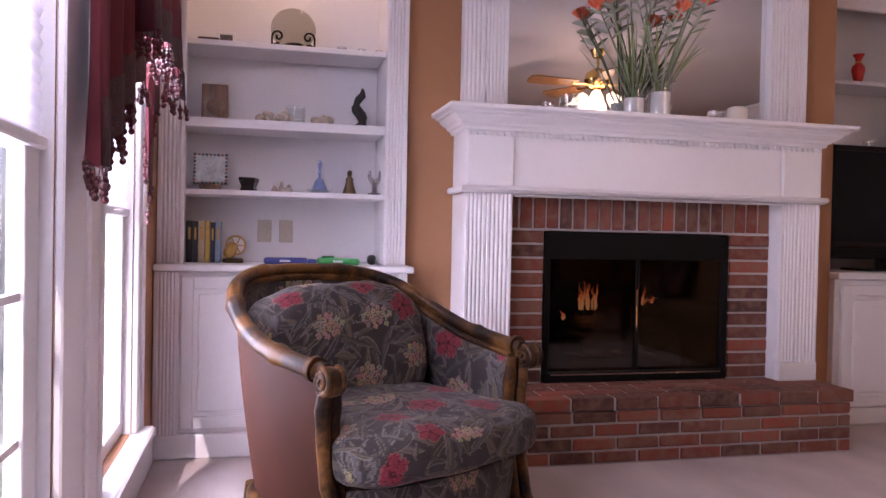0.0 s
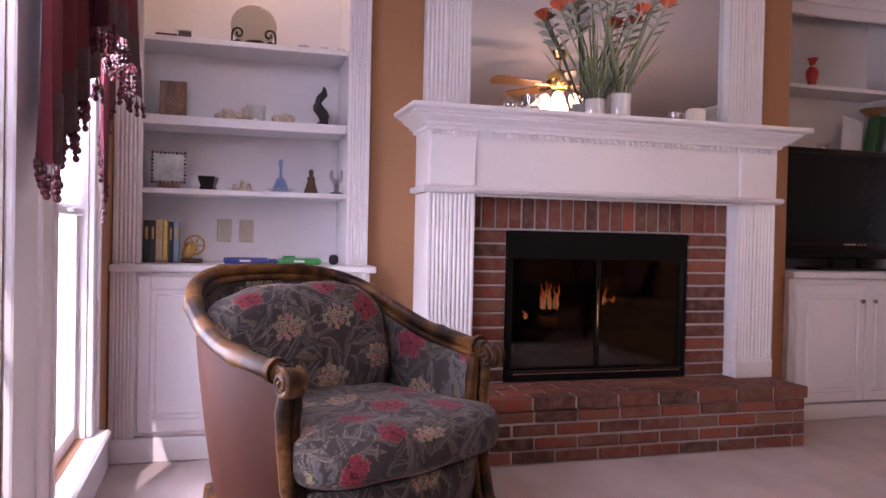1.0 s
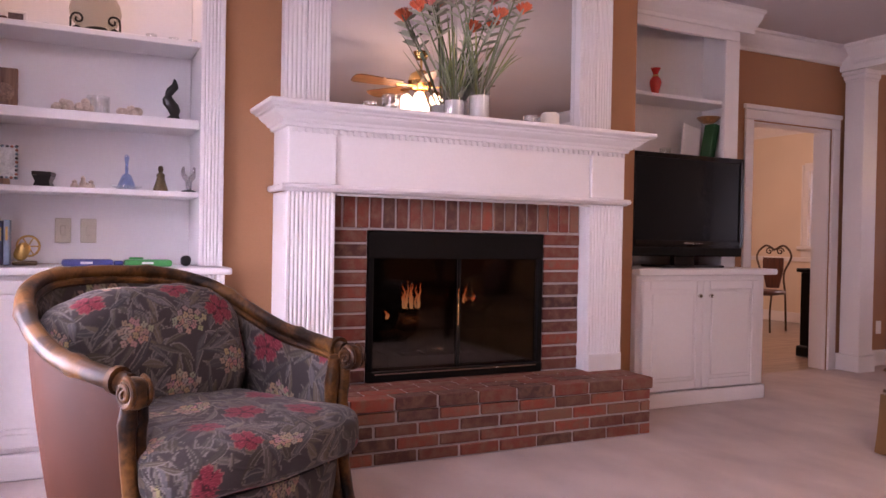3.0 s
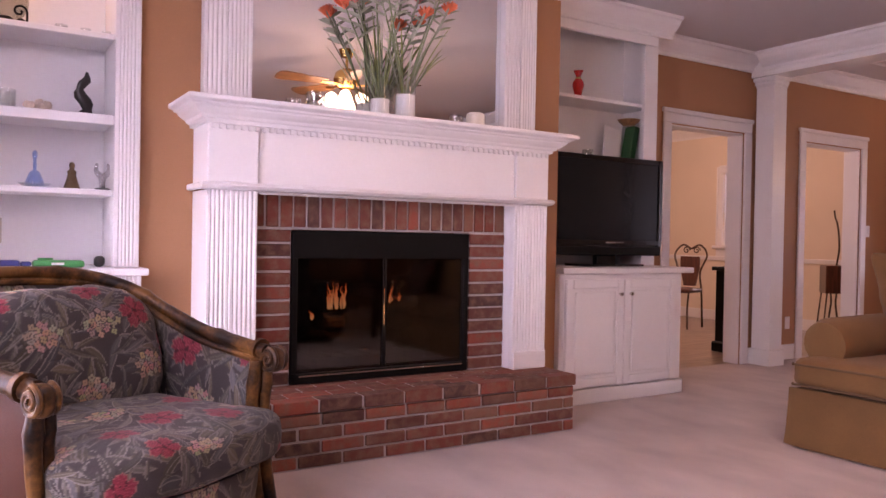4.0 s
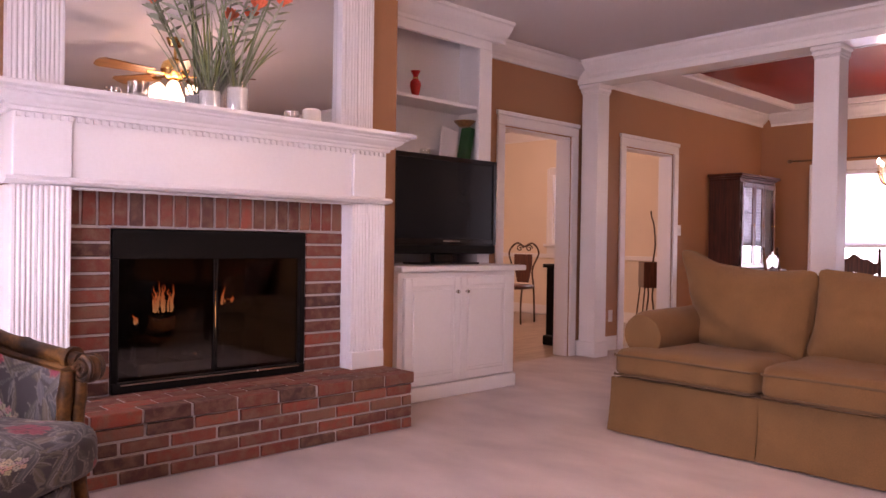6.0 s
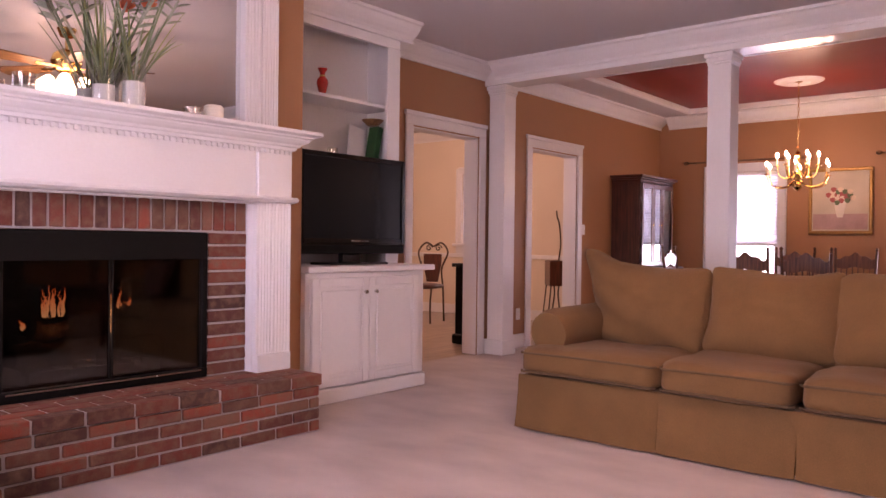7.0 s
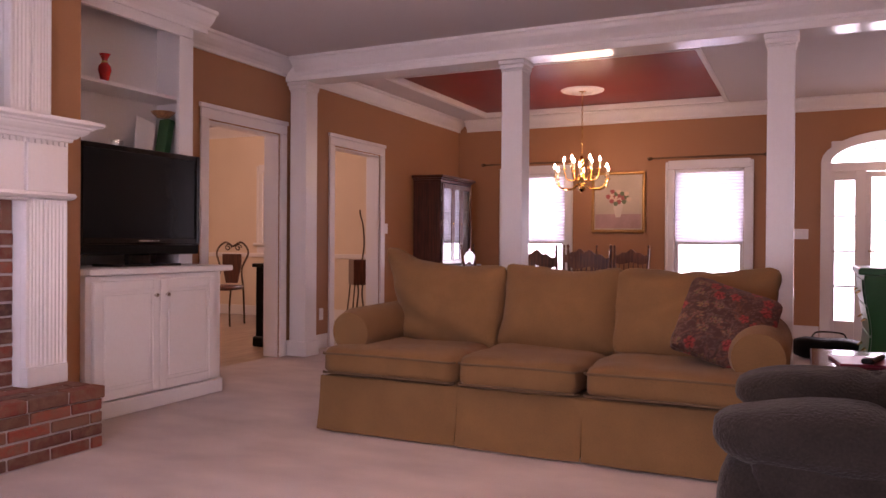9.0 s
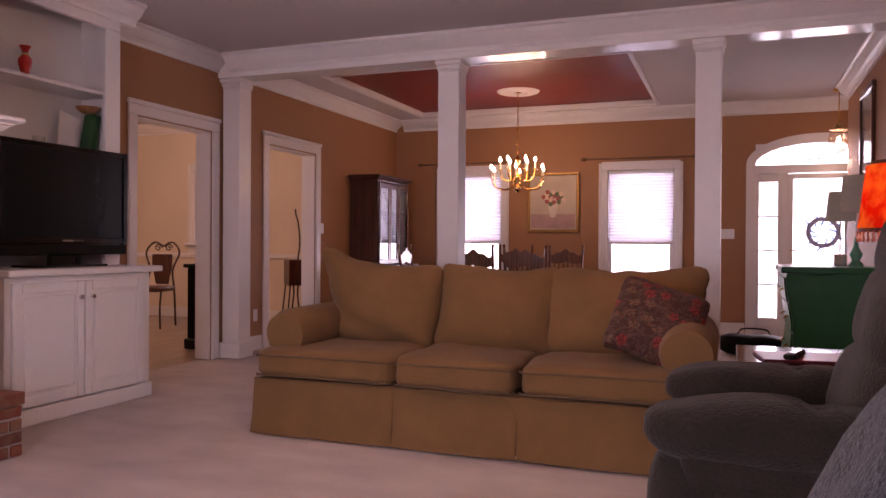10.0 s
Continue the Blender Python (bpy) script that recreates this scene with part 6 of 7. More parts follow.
wall_plate(pose(0.035, 4.099, 1.06), "almond wall outlet inside the bookcase", PLATE), wall_plate(pose(0.145, 4.099, 1.06), "almond blank wall plate inside the bookcase", PLATE)

# ---- ceiling fan ----
fn = thing("ceiling_fan", "brass ceiling fan with oak blades and lit bell shades", "ceiling fan", pose(2.92, 1.28, 0))
part("canopy", lathe(bmesh.new(), [(0, 2.66), (0.05, 2.67), (0.075, 2.736), (0, 2.738)], 24), BRASS, fn, "", True)
part("downrod", tube(bmesh.new(), [(0, 0, 2.67), (0, 0, 2.56)], 0.013, 8), BRASS, fn)
part("motor", lathe(bmesh.new(), [(0, 2.38), (0.06, 2.385), (0.1, 2.42), (0.12, 2.47), (0.1, 2.53), (0.04, 2.57), (0, 2.575)], 28), BRASS, fn, "polished brass motor housing", True)
for k in range(5):
    a = math.degrees(k * 6.2832 / 5) + 176
    m = pose(0, 0, 2.43, 0, 0, a)
    out = [(0.2, -0.058), (0.62, -0.084), (0.66, -0.06), (0.67, 0), (0.66, 0.06), (0.62, 0.084), (0.2, 0.058)]
    bl_ = part("blade", extrude(bmesh.new(), out, "z", -0.004, 0.004), OAK, fn, "oak blade", False, m @ pose(0, 0, 0, -13))
    part("blade_arm", bx(0.09, 0.25, -0.018, 0.018, -0.012, -0.005, 0.003), BRASS, bl_)
part("light_hub", lathe(bmesh.new(), [(0, 2.25), (0.03, 2.26), (0.06, 2.3), (0.05, 2.36), (0, 2.38)], 20), BRASS, fn, "", True)
BELL = glow("lit_glass_bell", (1.0, 0.8, 0.55), 9.0)
for k in range(4):
    a = k * 1.5708 + 0.5
    m = Matrix.Translation((0.12 * math.cos(a), 0.12 * math.sin(a), 2.325)) @ pose(0, 0, 0, 0, 0, math.degrees(a)) @ pose(0, 0, 0, 0, -35, 0) @ Matrix.Scale(1.25, 4)
    part("bell_shade", lathe(bmesh.new(), [(0.02, 0.02), (0.035, 0.0), (0.05, -0.05), (0.055, -0.09), (0.075, -0.125), (0.072, -0.125), (0.052, -0.09), (0.03, 0.0)], 18), BELL, fn, "glowing white glass bell", True, m)
lamp("fan_light", "POINT", 42, (1, 0.8, 0.58), pose(2.92, 1.28, 2.05), r=0.13)

# ---- scarf valance with beaded tassels ----
def drape(name, parent, y0, y1, x, top, bottom, folds, depth, label):
    """Cloth that hangs in folds; bottom(f) gives the height of its lower edge."""
    rows = []
    nu, nv = 40, 16
    for j in range(nv + 1):
        g = j / nv
        row = []
        for i in range(nu + 1):
            f = i / nu
            z = top + (bottom(f) - top) * g
            spread = 0.82 + 0.18 * g
            y = (y0 + y1) / 2 + (y1 - y0) * (f - 0.5) * spread
            row.append(Vector((x + depth * (0.4 + 0.6 * g) * math.sin(folds * f * 6.2832 + 0.8 * g) + 0.01 * noise.noise(Vector((f * 4, g * 3, y0))), y, z)))
        rows.append(row)
    rows += [[v + Vector((0.004, 0, 0)) for v in r] for r in reversed(rows)]
    return part(name, loft(rows), BURG, parent, label, True), rows[nv - 2:nv + 1]


val = thing("scarf_valance", "burgundy scarf valance with dark beaded tassel fringe", "curtain", pose(0, 0, 0))
BEADS = mat("dark_beads", (0.09, 0.02, 0.022), 0.2, 0, 40, 0.5, 0.1)
BAND = mat("woven_band", (0.05, 0.014, 0.014), 0.7, 0.1, 55, 0.4, 0.6, 120)
tassel_mesh = []
for k in range(3):
    bm = bmesh.new()
    tube(bm, [(0, 0, 0), (0, 0, -0.03 - 0.01 * k)], 0.0025, 5)
    for i, r in enumerate((0.006, 0.011, 0.007, 0.009)):
        cushion(bm, 2 * r, 2 * r, 2.2 * r, Matrix.Translation((0, 0, -0.02 - i * 0.016 - 0.006 * k)), 8, 6, 1, 1)
    tassel_mesh.append(mesh_of("tassel", bm, BEADS, True))


def fringe(parent, edge, n_):
    for i in range(n_):
        p = edge[round(i * (len(edge) - 1) / (n_ - 1))]
        ob = new("tassel", random.choice(tassel_mesh))
        ob.parent = parent
        ob.location = p + Vector((0.002, 0, 0))
        ob.rotation_euler = (random.uniform(-0.15, 0.15), random.uniform(-0.15, 0.15), 0)


def border(parent, edge, h):
    rows = [[p + Vector((0.005, 0, -0.002)) for p in r] for r in edge]
    rows += [[v + Vector((0.003, 0, 0)) for v in r] for r in reversed(rows)]
    part("woven_border", loft(rows), BAND, parent, "patterned woven border", True)


panels = (("swag", 1.95, 2.55, -0.385, lambda f: 1.2 + 0.36 * max(0, f - 0.12) ** 0.8, 3.2, 0.035, 34, 0.05),
          ("front_swag", 2.34, 3.3, -0.33, lambda f: 1.63 + 0.06 * math.sin(f * 3.14) - 0.05 * f, 3.0, 0.04, 36, 0.11),
          ("tail", 3.0, 3.24, -0.405, lambda f: 1.16 + 0.5 * f ** 0.8, 1.5, 0.02, 16, 0.05))
for nm, y0, y1, x, fb_, fo, de, nt_, bh in panels:
    sw, edge = drape(nm, val, y0, y1, x, 2.52, fb_, fo, de, "burgundy cloth in soft folds")
    border(sw, edge, bh)
    fringe(sw, edge[-1], nt_)
part("pole", tube(bmesh.new(), [(-0.37, 0.5, 2.53), (-0.37, 3.4, 2.53)], 0.02, 12), ARMW, val, "", True)
for y in (0.6, 2.25, 3.35):
    part("bracket", bx(WX + 0.001, -0.39, y - 0.012, y + 0.012, 2.51, 2.55, 0.003), ARMW, val)

# ---- things on the bookcase shelves ----
S1, S2, S3, S4 = 1.961, 1.593, 1.253, 0.901
SILVER = mat("tarnished_silver", (0.5, 0.48, 0.45), 0.25, 1.0, 20, 0.2, 0.1)
BRONZE = mat("bronze", (0.1, 0.065, 0.03), 0.35, 0.6, 14, 0.3, 0.15)
EBONY = mat("ebony", (0.012, 0.01, 0.009), 0.3, 0, 12, 0.2, 0.05)
SHELLM = mat("sea_shell", (0.55, 0.45, 0.36), 0.5, 0, 40, 0.3, 0.4)
GOLDM = mat("aged_gold", (0.5, 0.32, 0.1), 0.3, 0.9, 16, 0.3, 0.2)
solid("keepsake_box", bx(-0.05, 0.05, -0.03, 0.03, 0, 0.03, 0.004), DARKW, "small dark wooden keepsake box on the shelf", "box", pose(-0.245, 3.93, S1))
pf = thing("photo_frame", "small white photo frame leaning on the shelf", "photo frame", pose(-0.165, 3.95, S1, -12))
bm = bmesh.new()
for q in ((-0.045, 0.045, 0, 0.013), (-0.045, 0.045, 0.062, 0.075), (-0.045, -0.03, 0.0132, 0.0618), (0.03, 0.045, 0.0132, 0.0618)):
    box(bm, q[0], q[1], -0.006, 0.006, q[2], q[3], 0.002)
part("frame", bm, WHITE, pf), part("print", bx(-0.03, 0.03, -0.001, 0.003, 0.013, 0.062), mat("dim_print", (0.14, 0.1, 0.1), 0.3, 0, 30, 0.6), pf)


def tumbler(x, y, z, r, h, label="small clear glass votive holder on the shelf", inner=None, name="votive_holder", mt=None):
    t = thing(name, label, "candle holder", pose(x, y, z))
    part("glass", lathe(bmesh.new(), [(0, 0), (r * 0.92, 0), (r, h * 0.1), (r, h), (r * 0.93, h), (r * 0.9, h * 0.12), (0, h * 0.1)], 22), mt or CLEARG, t, "", True)
    if inner:
        part("candle", lathe(bmesh.new(), [(0, h * 0.12), (r * 0.85, h * 0.12), (r * 0.85, h * inner), (r * 0.3, h * inner - 0.004), (0, h * inner - 0.002)], 18), WAX, t, "white wax", True)
    return t


WAX = mat("white_wax", (0.75, 0.7, 0.62), 0.45, 0, 20, 0.06, 0.03)
tumbler(-0.045, 3.95, S1, 0.018, 0.03), tumbler(0.4, 3.93, S1, 0.026, 0.035), tumbler(0.585, 3.9, S1, 0.02, 0.025)
tumbler(0.5, 3.92, S1, 0.022, 0.03, "small glass votive with a silver cap on the shelf", 0.6)
ep = thing("plate_on_stand", "glass plate on a scrolled black iron stand", "plate stand", pose(0.16, 3.96, S1))
part("plate", lathe(bmesh.new(), [(0, 0), (0.08, 0.0), (0.11, 0.012), (0.112, 0.016), (0.08, 0.006), (0, 0.005)], 32), glass("plate_glass", (0.8, 0.78, 0.72), 0.05, 0.5), ep, "clear rimmed plate", True, Matrix.Translation((0, 0.03, 0.115)) @ pose(0, 0, 0, 80))
for s in (-1, 1):
    sp = [(s * (0.075 + 0.03 * (1 - k / 16) * math.cos(k * 0.55)), 0, 0.075 + 0.03 * (1 - k / 16) * math.sin(k * 0.55)) for k in range(14)]
    part("scroll", tube(bmesh.new(), [(s * 0.105, 0, 0.0)] + sp, 0.005, 6), BLACK, ep, "", True)
    part("foot_scroll", tube(bmesh.new(), [(s * (0.08 + 0.018 * math.cos(k * 0.7)), -0.01, 0.02 + 0.018 * math.sin(k * 0.7)) for k in range(9)], 0.005, 6), BLACK, ep, "", True)
part("rail", tube(bmesh.new(), [(-0.1, 0, 0.012), (0.1, 0, 0.012)], 0.006, 6), BLACK, ep)
part("leaf_ornament", cushion(bmesh.new(), 0.1, 0.02, 0.03, Matrix.Translation((0, -0.01, 0.03)), 14, 8, 0.8, 0.8, 0.01), BLACK, ep, "", True)
# second shelf
pq = thing("wooden_plaque", "brown wooden plaque with a carved shell leaning on the shelf", "plaque", pose(-0.215, 3.97, S2, -8))
part("board", bx(-0.062, 0.062, -0.01, 0.01, 0, 0.19, 0.004), wood("plaque_wood", (0.09, 0.04, 0.02), (0.25, 0.13, 0.07), 6, 0.5, 0.1), pq)
part("carving", lathe(bmesh.new(), [(0, 0.006), (0.02, 0.005), (0.04, 0.003), (0.044, 0)], 18), wood("carving_wood", (0.14, 0.07, 0.04), (0.3, 0.17, 0.1), 9, 0.5, 0.1), pq, "", True, Matrix.Translation((0.005, -0.0101, 0.075)) @ pose(0, 0, 0, 90))


def cluster(x, y, z, label, n_, w, mt, seed):
    rnd = random.Random(seed)
    t = thing("shell_cluster", label, "shells", pose(x, y, z), group="shell clusters")
    for i in range(n_):
        r = rnd.uniform(0.014, 0.024)
        a = rnd.uniform(0, 6.28)
        d = rnd.uniform(0, w)
        zz = max(r, rnd.uniform(0.01, 0.055) * (1 - d / w * 0.6))
        part("shell", cushion(bmesh.new(), 2 * r, 2 * r, 1.7 * r, Matrix.Translation((d * math.cos(a), d * 0.5 * math.sin(a), zz)) @ pose(0, 0, 0, i * 40, i * 25, 0), 8, 6, 0.9, 0.9, 0.006, i), mt, t, "", True)


cluster(0.03, 3.93, S2, "heap of pale sea shells on the shelf", 22, 0.045, SHELLM, 3)
cluster(0.31, 3.93, S2, "heap of pale coral pieces on the shelf", 22, 0.05, SHELLM, 4)
tumbler(0.175, 3.95, S2, 0.05, 0.09, "round clear glass bowl with shells on the shelf", None, "glass_bowl")
cluster(0.12, 3.9, S2, "few small shells beside the glass bowl", 9, 0.045, SHELLM, 5)
bm = bmesh.new()
lathe(bm, [(0, 0), (0.038, 0), (0.036, 0.01), (0.02, 0.03), (0.03, 0.055), (0.036, 0.08), (0.026, 0.105), (0.016, 0.12), (0.022, 0.14), (0.026, 0.158), (0.014, 0.178), (0.006, 0.2), (0, 0.205)], 18, (0, 0, 0), 1.0, 0.6)
for v in bm.verts:
    v.co.x += 0.016 * math.sin(v.co.z * 42)
solid("abstract_sculpture", bm, EBONY, "black twisted abstract sculpture on the shelf", "sculpture", pose(0.495, 3.93, S2), smooth=True)
# third shelf
tl2 = thing("decorated_tile", "square tile with a beaded rim on a wooden easel", "tile", pose(-0.23, 3.96, S3, -10))
part("tile", bx(-0.08, 0.08, -0.004, 0.004, 0.03, 0.185, 0.003), mat("glazed_tile", (0.42, 0.44, 0.42), 0.25, 0, 16, 0.35, 0.05), tl2)
part("easel", bx(-0.05, 0.05, -0.02, 0.03, 0.0, 0.03, 0.004), wood("easel_wood", (0.12, 0.06, 0.03), (0.3, 0.16, 0.08), 6), tl2)
dotm = [mesh_of("rim_bead", cushion(bmesh.new(), 0.014, 0.008, 0.012, None, 8, 6, 1, 1), m_, True) for m_ in (EBONY, mat("terracotta", (0.3, 0.1, 0.06), 0.5), mat("sea_blue", (0.1, 0.16, 0.2), 0.4))]
for i in range(36):
    s_, k = divmod(i, 9)
    f = -0.074 + k * 0.0185
    x, z = ((f, 0.18), (0.075, 0.108 - f), (-f, 0.036), (-0.075, 0.108 + f))[s_]
    ob = new("rim_bead", dotm[i % 3])
    ob.parent = tl2
    ob.location = (x, -0.007, z)
cb = thing("lidded_casket", "small black casket with gilt corners on the shelf", "box", pose(-0.045, 3.93, S3))
part("body", lathe(bmesh.new(), [(0, 0), (0.05, 0), (0.052, 0.01), (0.045, 0.02), (0.06, 0.045), (0, 0.045)], 4, (0, 0, 0), 1, 0.6), EBONY, cb, "", False, pose(0, 0, 0, 0, 0, 45) @ Matrix.Scale(1.1, 4))
part("lid", lathe(bmesh.new(), [(0.068, 0.051), (0.068, 0.066), (0.06, 0.068), (0, 0.068)], 4, (0, 0, 0), 1, 0.6), EBONY, cb, "", False, pose(0, 0, 0, 0, 0, 45))
fg = thing("shell_ornament", "pale pearly ornament of small figures on the shelf", "ornament", pose(0.115, 3.92, S3))
for x, h, r in ((-0.035, 0.04, 0.018), (0, 0.06, 0.017), (0.033, 0.042, 0.018), (0.012, 0.03, 0.02)):
    part("piece", lathe(bmesh.new(), [(0, 0), (r, 0), (r * 0.9, h * 0.4), (r * 0.5, h * 0.6), (r * 0.62, h * 0.8), (0, h)], 12, (x, 0, 0)), SHELLM, fg, "", True)
bl2 = thing("glass_bell", "pale blue glass bell standing on a glass dish", "bell", pose(0.3, 3.93, S3))
BLUEG = glass("blue_glass", (0.55, 0.68, 0.95), 0.04, 0.45)
part("dish", lathe(bmesh.new(), [(0, 0), (0.035, 0), (0.065, 0.016), (0.068, 0.02), (0.035, 0.006), (0, 0.006)], 26), CLEARG, bl2, "", True)
part("bell", lathe(bmesh.new(), [(0.042, 0.01), (0.036, 0.03), (0.026, 0.055), (0.02, 0.07), (0.006, 0.08), (0.008, 0.1), (0.006, 0.12), (0.01, 0.14), (0.012, 0.152), (0.006, 0.165), (0, 0.168)], 22), BLUEG, bl2, "pale blue glass", True)
solid("bronze_figurine", lathe(bmesh.new(), [(0, 0), (0.036, 0), (0.034, 0.012), (0.026, 0.035), (0.018, 0.065), (0.02, 0.08), (0.009, 0.092), (0.013, 0.106), (0.01, 0.12), (0, 0.125)], 18, (0, 0, 0), 1, 0.75), BRONZE, "small bronze robed figurine on the shelf", "figurine", pose(0.45, 3.92, S3), smooth=True)
cg = thing("crystal_ornament", "clear branched ornament on a dark base", "ornament", pose(0.578, 3.92, S3))
part("base", lathe(bmesh.new(), [(0, 0), (0.034, 0), (0.034, 0.008), (0.02, 0.014), (0, 0.014)], 18), EBONY, cg, "", True)
for s in (-1, 1):
    part("branch", tube(bmesh.new(), smooth_path([(0, 0, 0.012), (s * 0.006, 0, 0.06), (s * 0.026, 0, 0.09), (s * 0.024, 0, 0.125)], 5), [0.013, 0.013, 0.012, 0.012, 0.012, 0.013, 0.014, 0.014, 0.013, 0.012, 0.01, 0.01, 0.009, 0.008, 0.007, 0.004], 8), glass("milky_glass", (0.75, 0.72, 0.72), 0.15, 0.4), cg, "", True)
# counter
for i, (w, h, c_) in enumerate(((0.03, 0.2, (0.02, 0.02, 0.02)), (0.022, 0.2, (0.03, 0.03, 0.035)), (0.032, 0.205, (0.45, 0.36, 0.22)), (0.02, 0.2, (0.55, 0.36, 0.06)), (0.022, 0.195, (0.02, 0.03, 0.06)), (0.024, 0.2, (0.2, 0.28, 0.38)))):
    x = -0.335 + (0, 0.032, 0.056, 0.09, 0.112, 0.136)[i]
    b_ = thing("book", ("black", "black", "tan", "yellow", "navy", "pale blue")[i] + " bound book standing on the counter", "book", pose(x, 3.9, S4), group="books")
    part("cover", bx(0, w, 0, 0.13, 0, h, 0.002), mat("cover_%d" % i, c_, 0.5, 0, 12, 0.2, 0.1), b_)
    part("pages", bx(0.003, w - 0.003, 0.004, 0.127, h + 0.0002, h + 0.001), WAX, b_)
    part("title_bar", bx(w * 0.3, w * 0.7, -0.0012, -0.0002, h * 0.55, h * 0.85), GOLDM, b_)
fo = thing("brass_ornament", "aged brass wheel ornament on the counter", "ornament", pose(-0.115, 3.92, S4))
part("base", bx(-0.05, 0.05, -0.03, 0.03, 0, 0.02, 0.005), BRONZE, fo)
part("wheel", tube(bmesh.new(), [(0.045 * math.cos(t) + 0.012, 0, 0.085 + 0.045 * math.sin(t)) for t in [k * 6.2832 / 20 for k in range(21)]], 0.005, 6), GOLDM, fo, "", True)
for k in range(3):
    a = k * 1.047
    part("spoke", tube(bmesh.new(), [(0.012 - 0.045 * math.cos(a), 0, 0.085 - 0.045 * math.sin(a)), (0.012 + 0.045 * math.cos(a), 0, 0.085 + 0.045 * math.sin(a))], 0.003, 5), GOLDM, fo)
part("body", cushion(bmesh.new(), 0.06, 0.05, 0.085, Matrix.Translation((-0.012, 0.005, 0.06)) @ pose(0, 0, 0, 0, 25, 0), 16, 10, 0.8, 0.8), GOLDM, fo, "", True)
for x0, x1, c_, lb in ((0.03, 0.24, (0.04, 0.05, 0.2), "blue"), (0.285, 0.49, (0.03, 0.25, 0.07), "green")):
    g_ = thing("tool_case", "flat %s plastic case lying on the counter" % lb, "case", pose((x0 + x1) / 2, 3.8, S4))
    w = (x1 - x0) / 2
    pm = mat(lb + "_plastic", c_, 0.35, 0, 10, 0.15, 0.03)
    part("body", bx(-w, w, -0.04, 0.04, 0, 0.032, 0.012, seg=2), pm, g_)
    part("grip", bx(w * 0.3 if lb == "blue" else -w * 0.8, w * 1.35 if lb == "blue" else -w * 0.2, -0.02, 0.02, 0.0325, 0.042, 0.004) if lb == "green" else bx(w, w * 1.4, -0.02, 0.02, 0.004, 0.026, 0.006), pm, g_)
    part("label_bar", bx(-0.03, 0.02, -0.0415, -0.0402, 0.012, 0.022), WHITE, g_, "pale label as a plain bar")
solid("dark_trinket", cushion(bmesh.new(), 0.05, 0.05, 0.05, Matrix.Translation((0, 0, 0.024)), 14, 10, 0.8, 0.8, 0.012), EBONY, "small dark trinket on the counter", "ornament", pose(0.56, 3.85, S4), smooth=True)

# ---- things on the mantel ----
MZ = 1.675
CRUMPLE = mat("white_filler", (0.86, 0.84, 0.84), 0.7, 0, 22, 0.1, 0.4, 60)
LEAFM = [mat("leaf_" + n_, c_, 0.6, 0, 20, 0.25, 0.1) for n_, c_ in (("grey", (0.3, 0.33, 0.25)), ("olive", (0.27, 0.33, 0.13)), ("deep", (0.17, 0.23, 0.13)))]
PETALM = [mat("petal_" + n_, c_, 0.55, 0, 30, 0.25, 0.1) for n_, c_ in (("coral", (0.8, 0.2, 0.09)), ("pink", (0.65, 0.22, 0.18)))]


def blade(bm, p, d, length, width, bend, twist):
    """A long leaf with a keel that arches over."""
    d = d.normalized()
    side = Matrix.Rotation(twist, 3, d) @ d.orthogonal().normalized()
    pts = []
    for k in range(9):
        f = k / 8
        c = p + d * length * f + Vector((d.x, d.y, 0)) * bend * f * f - Vector((0, 0, 1)) * bend * 0.6 * f * f * f
        w = width * math.sin(math.pi * (0.06 + 0.9 * f)) ** 0.7
        n_ = d.cross(side)
        pts.append((bm.verts.new(c - side * w), bm.verts.new(c + n_ * w * 0.3), bm.verts.new(c + side * w)))
    for a, b in zip(pts, pts[1:]):
        bm.faces.new((a[0], a[1], b[1], b[0])), bm.faces.new((a[1], a[2], b[2], b[1]))
    return bm


VASEG = glass("vase_glass", (0.97, 0.98, 0.98), 0.02, 1.2)


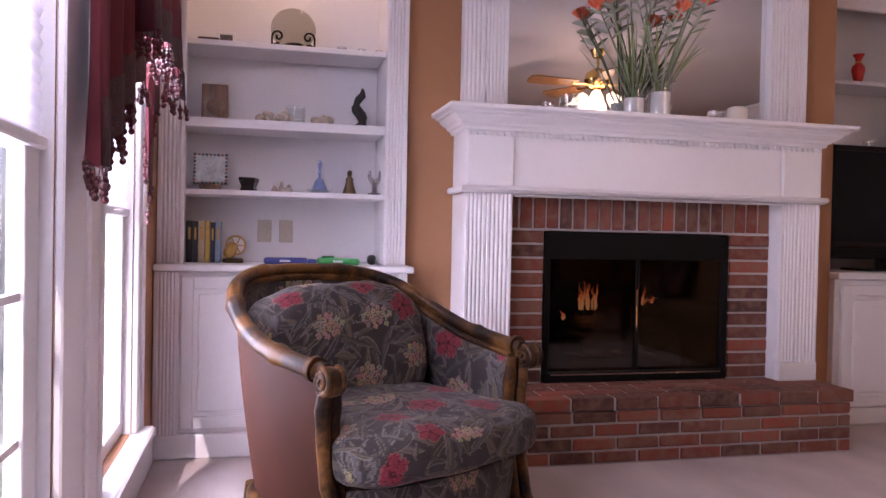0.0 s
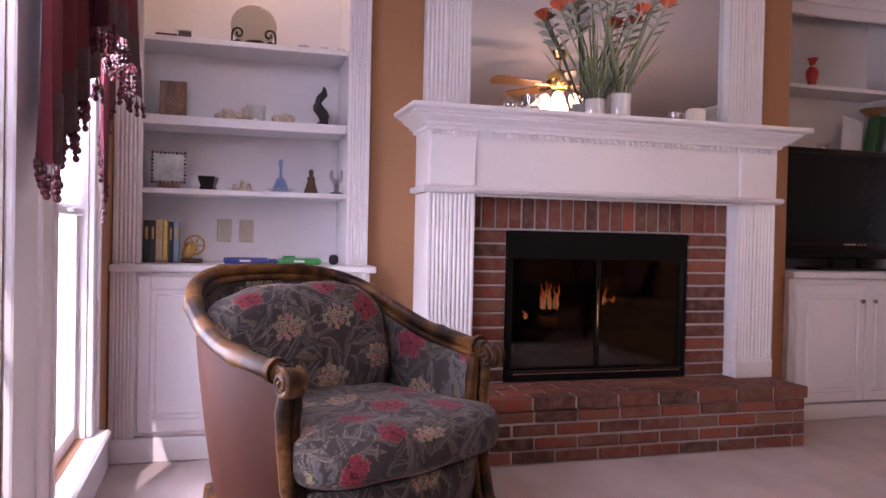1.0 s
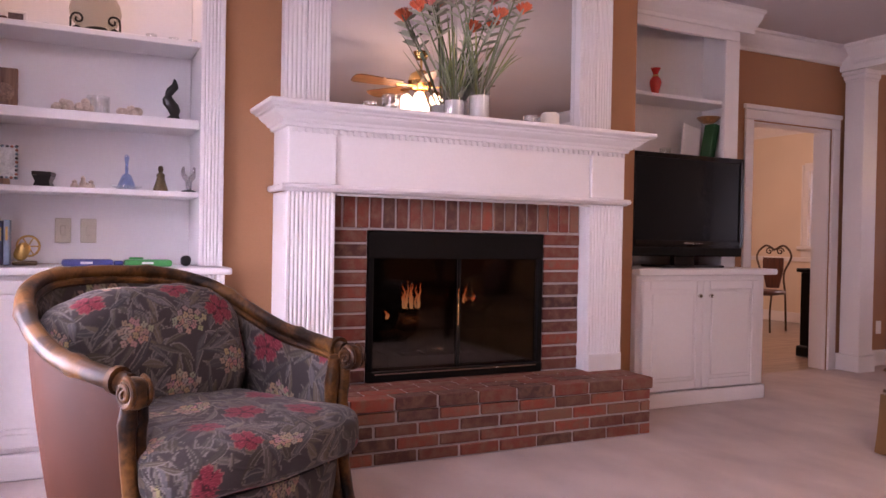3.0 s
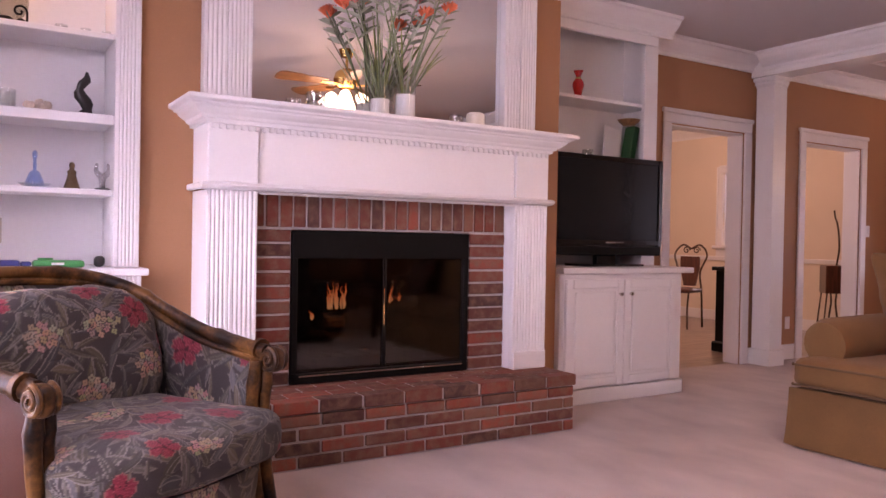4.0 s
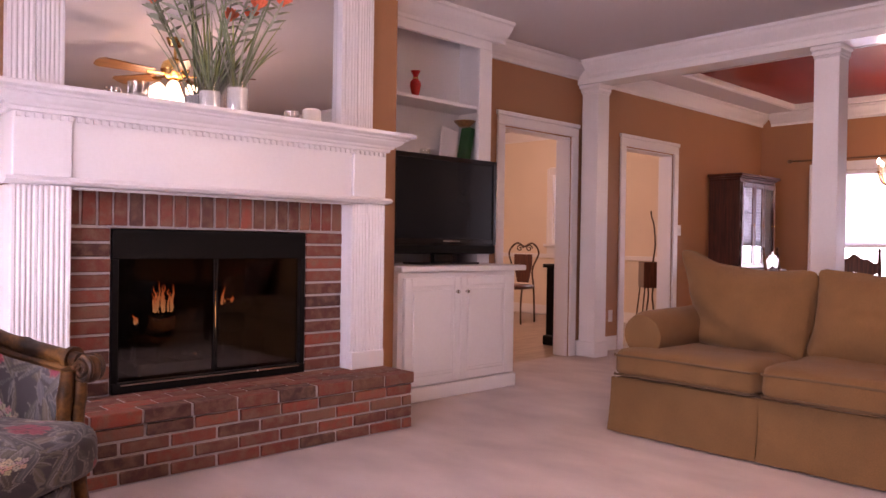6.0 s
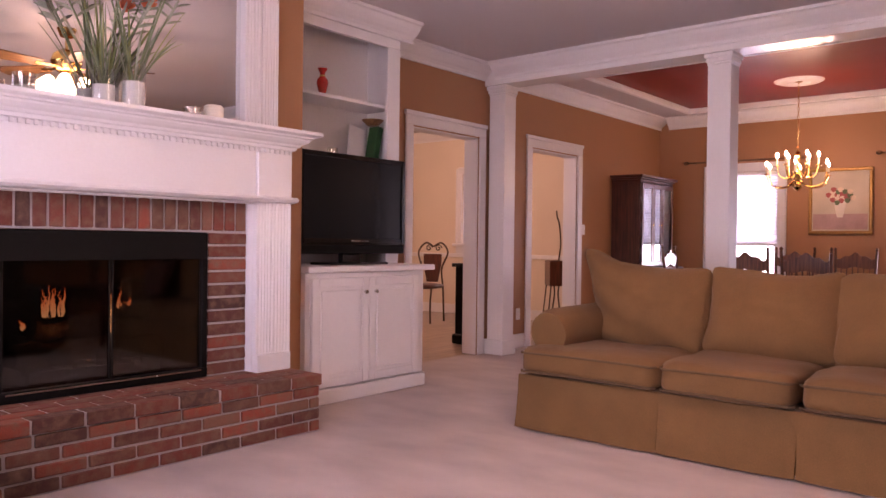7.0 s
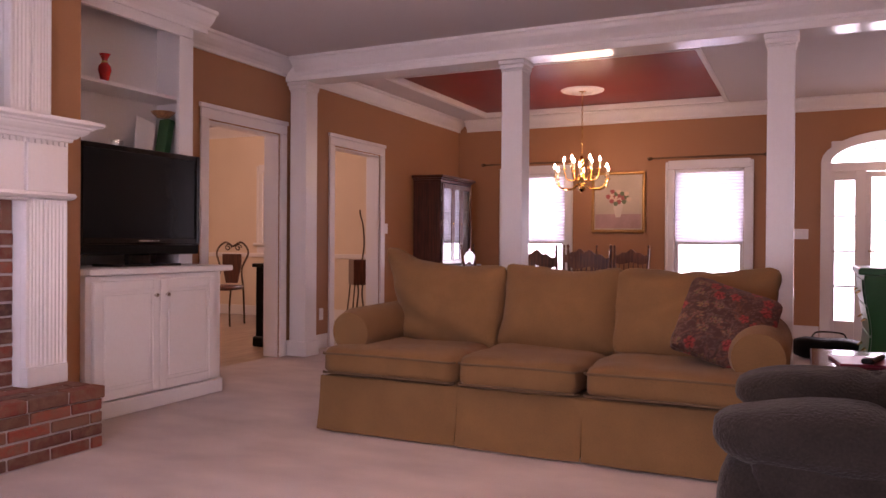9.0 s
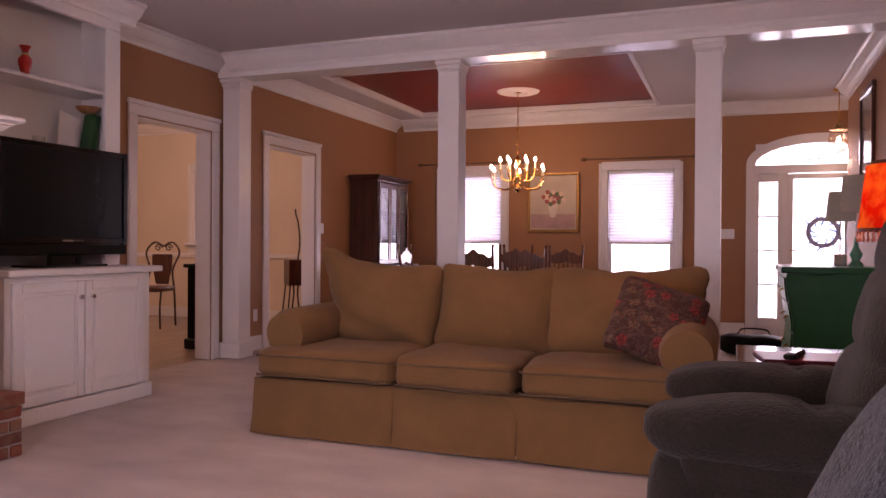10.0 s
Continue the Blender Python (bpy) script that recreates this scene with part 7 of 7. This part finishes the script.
def bouquet(x, y, h, seed, lean):
    rnd = random.Random(seed)
    v = thing("flower_vase", "tall clear glass vase of artificial flowers with white filler", "vase", pose(x, y, MZ), group="flower vases")
    r = 0.058
    part("glass", lathe(bmesh.new(), [(0, 0), (r, 0), (r, h), (r - 0.003, h), (r - 0.004, 0.01), (0, 0.01)], 30), VASEG, v, "", True)
    part("filler", lathe(bmesh.new(), [(0, 0.012), (r - 0.006, 0.012), (r - 0.006, h * 0.62), (r * 0.5, h * 0.64), (0, h * 0.62)], 26), CRUMPLE, v, "white crumpled filler", True)
    for i in range(20):
        a = rnd.uniform(0, 6.283)
        e = rnd.uniform(0.1, 0.62)
        d = Vector((math.cos(a) * e + lean, math.sin(a) * e * 0.3 - 0.06, 1))
        p = Vector((math.cos(a) * 0.025, math.sin(a) * 0.025, h * 0.6))
        part("leaf", blade(bmesh.new(), p, d, rnd.uniform(0.24, 0.5), rnd.uniform(0.0035, 0.008), rnd.uniform(0.0, 0.1), rnd.uniform(0, 3.1)), LEAFM[i % 3], v, "", True)
    for i in range(5):
        a = i * 6.2832 / 5 + rnd.uniform(-0.3, 0.3)
        e = rnd.uniform(0.28, 0.6)
        d = Vector((math.cos(a) * e * 1.1 + lean, math.sin(a) * e * 0.25 - 0.1, 1)).normalized()
        p0 = Vector((0, 0, h * 0.6))
        L_ = rnd.uniform(0.46, 0.72)
        tip = p0 + d * L_
        st = part("stem", tube(bmesh.new(), [p0, p0 + d * L_ * 0.5 + Vector((0, 0, 0.02)), tip], 0.0045, 6), LEAFM[2], v)
        bm = bmesh.new()
        for k in range(15):
            b_ = k * 2.4
            o = 0.25 + 0.05 * k
            blade(bm, tip, (d + Vector((math.cos(b_), math.sin(b_), 0.1)) * o).normalized(), 0.07, 0.014, 0.008, b_)
        cushion(bm, 0.03, 0.03, 0.04, Matrix.Translation(tip + d * 0.012), 10, 6, 1, 1)
        part("blossom", bm, PETALM[i % 2], st, "coral blossom", True)
        bm = bmesh.new()
        for k in range(10):
            b_ = k * 2.1
            blade(bm, tip - d * (0.01 + 0.018 * k), (d * 0.8 + Vector((math.cos(b_), math.sin(b_), 0))).normalized(), 0.085, 0.009, 0.012, b_)
        part("stem_leaves", bm, LEAFM[0], st, "", True)


bouquet(1.925, 3.745, 0.2, 11, -0.14), bouquet(2.055, 3.7, 0.25, 12, 0.1)
RIB = glass("ribbed_glass", (0.85, 0.85, 0.85), 0.12, 0.4)
tumbler(1.41, 3.67, MZ, 0.036, 0.06, "ribbed glass candle holder on the mantel", 0.4, "candle_holder", RIB), tumbler(1.52, 3.65, MZ, 0.05, 0.1, "large ribbed glass candle holder on the mantel", 0.45, "candle_holder", RIB)
tumbler(2.36, 3.66, MZ, 0.042, 0.07, "ribbed glass candle holder on the mantel", 0.5, "candle_holder", RIB)
solid("pillar_candle", lathe(bmesh.new(), [(0, 0), (0.05, 0), (0.052, 0.02), (0.052, 0.085), (0.04, 0.095), (0.03, 0.088), (0, 0.086)], 24), WAX, "thick white pillar candle on the mantel", "candle", pose(2.475, 3.64, MZ), smooth=True)
tumbler(2.42, 3.77, MZ, 0.035, 0.05, "small glass candle holder behind the pillar candle", 0.4, "candle_holder", RIB)

# ---- things above the television ----
REDG = mat("red_glaze", (0.5, 0.015, 0.01), 0.12, 0, 8, 0.25, 0.02, coat=0.5)
rv = thing("red_vase", "glossy red vase with a gold collar on the shelf", "vase", pose(3.77, 4.25, 2.085))
part("body", lathe(bmesh.new(), [(0, 0), (0.028, 0), (0.03, 0.006), (0.024, 0.02), (0.034, 0.06), (0.042, 0.095), (0.038, 0.12), (0.02, 0.142), (0.016, 0.15), (0.02, 0.17), (0.036, 0.2), (0.033, 0.2), (0.014, 0.16), (0, 0.15)], 28), REDG, rv, "", True)
part("collar", lathe(bmesh.new(), [(0.0205, 0.14), (0.0225, 0.145), (0.019, 0.153), (0.0165, 0.15)], 24), GOLDM, rv, "gold collar", True)
part("shelf", bx(3.252, 4.388, 4.132, DY - 0.024, 1.57, 1.594, 0.003), WHITE, tu)
bd = solid("white_board", bx(-0.085, 0.085, -0.006, 0.006, 0, 0.31, 0.003), WHITE, "white board leaning on the shelf behind the television", "board", pose(4.115, 4.27, 1.615, -8, 12, 0))
solid("green_binder", bx(-0.028, 0.028, -0.05, 0.05, 0, 0.34, 0.004), mat("binder_green", (0.012, 0.08, 0.025), 0.4, 0, 10, 0.15, 0.05), "green binder standing on the shelf behind the television", "binder", pose(4.275, 4.27, 1.6, 0, 11, 0))
solid("wooden_bowl", lathe(bmesh.new(), [(0, 0), (0.04, 0), (0.075, 0.03), (0.085, 0.045), (0.078, 0.045), (0.04, 0.012), (0, 0.01)], 24), wood("bowl_wood", (0.2, 0.09, 0.03), (0.4, 0.2, 0.08), 6), "shallow wooden bowl resting on the binder", "bowl", pose(4.3, 4.27, 1.942, 0, 0, 0), smooth=True)
tumbler(3.9, 4.28, 1.595, 0.04, 0.14, "clear glass vase on the shelf behind the television", None, "glass_vase")
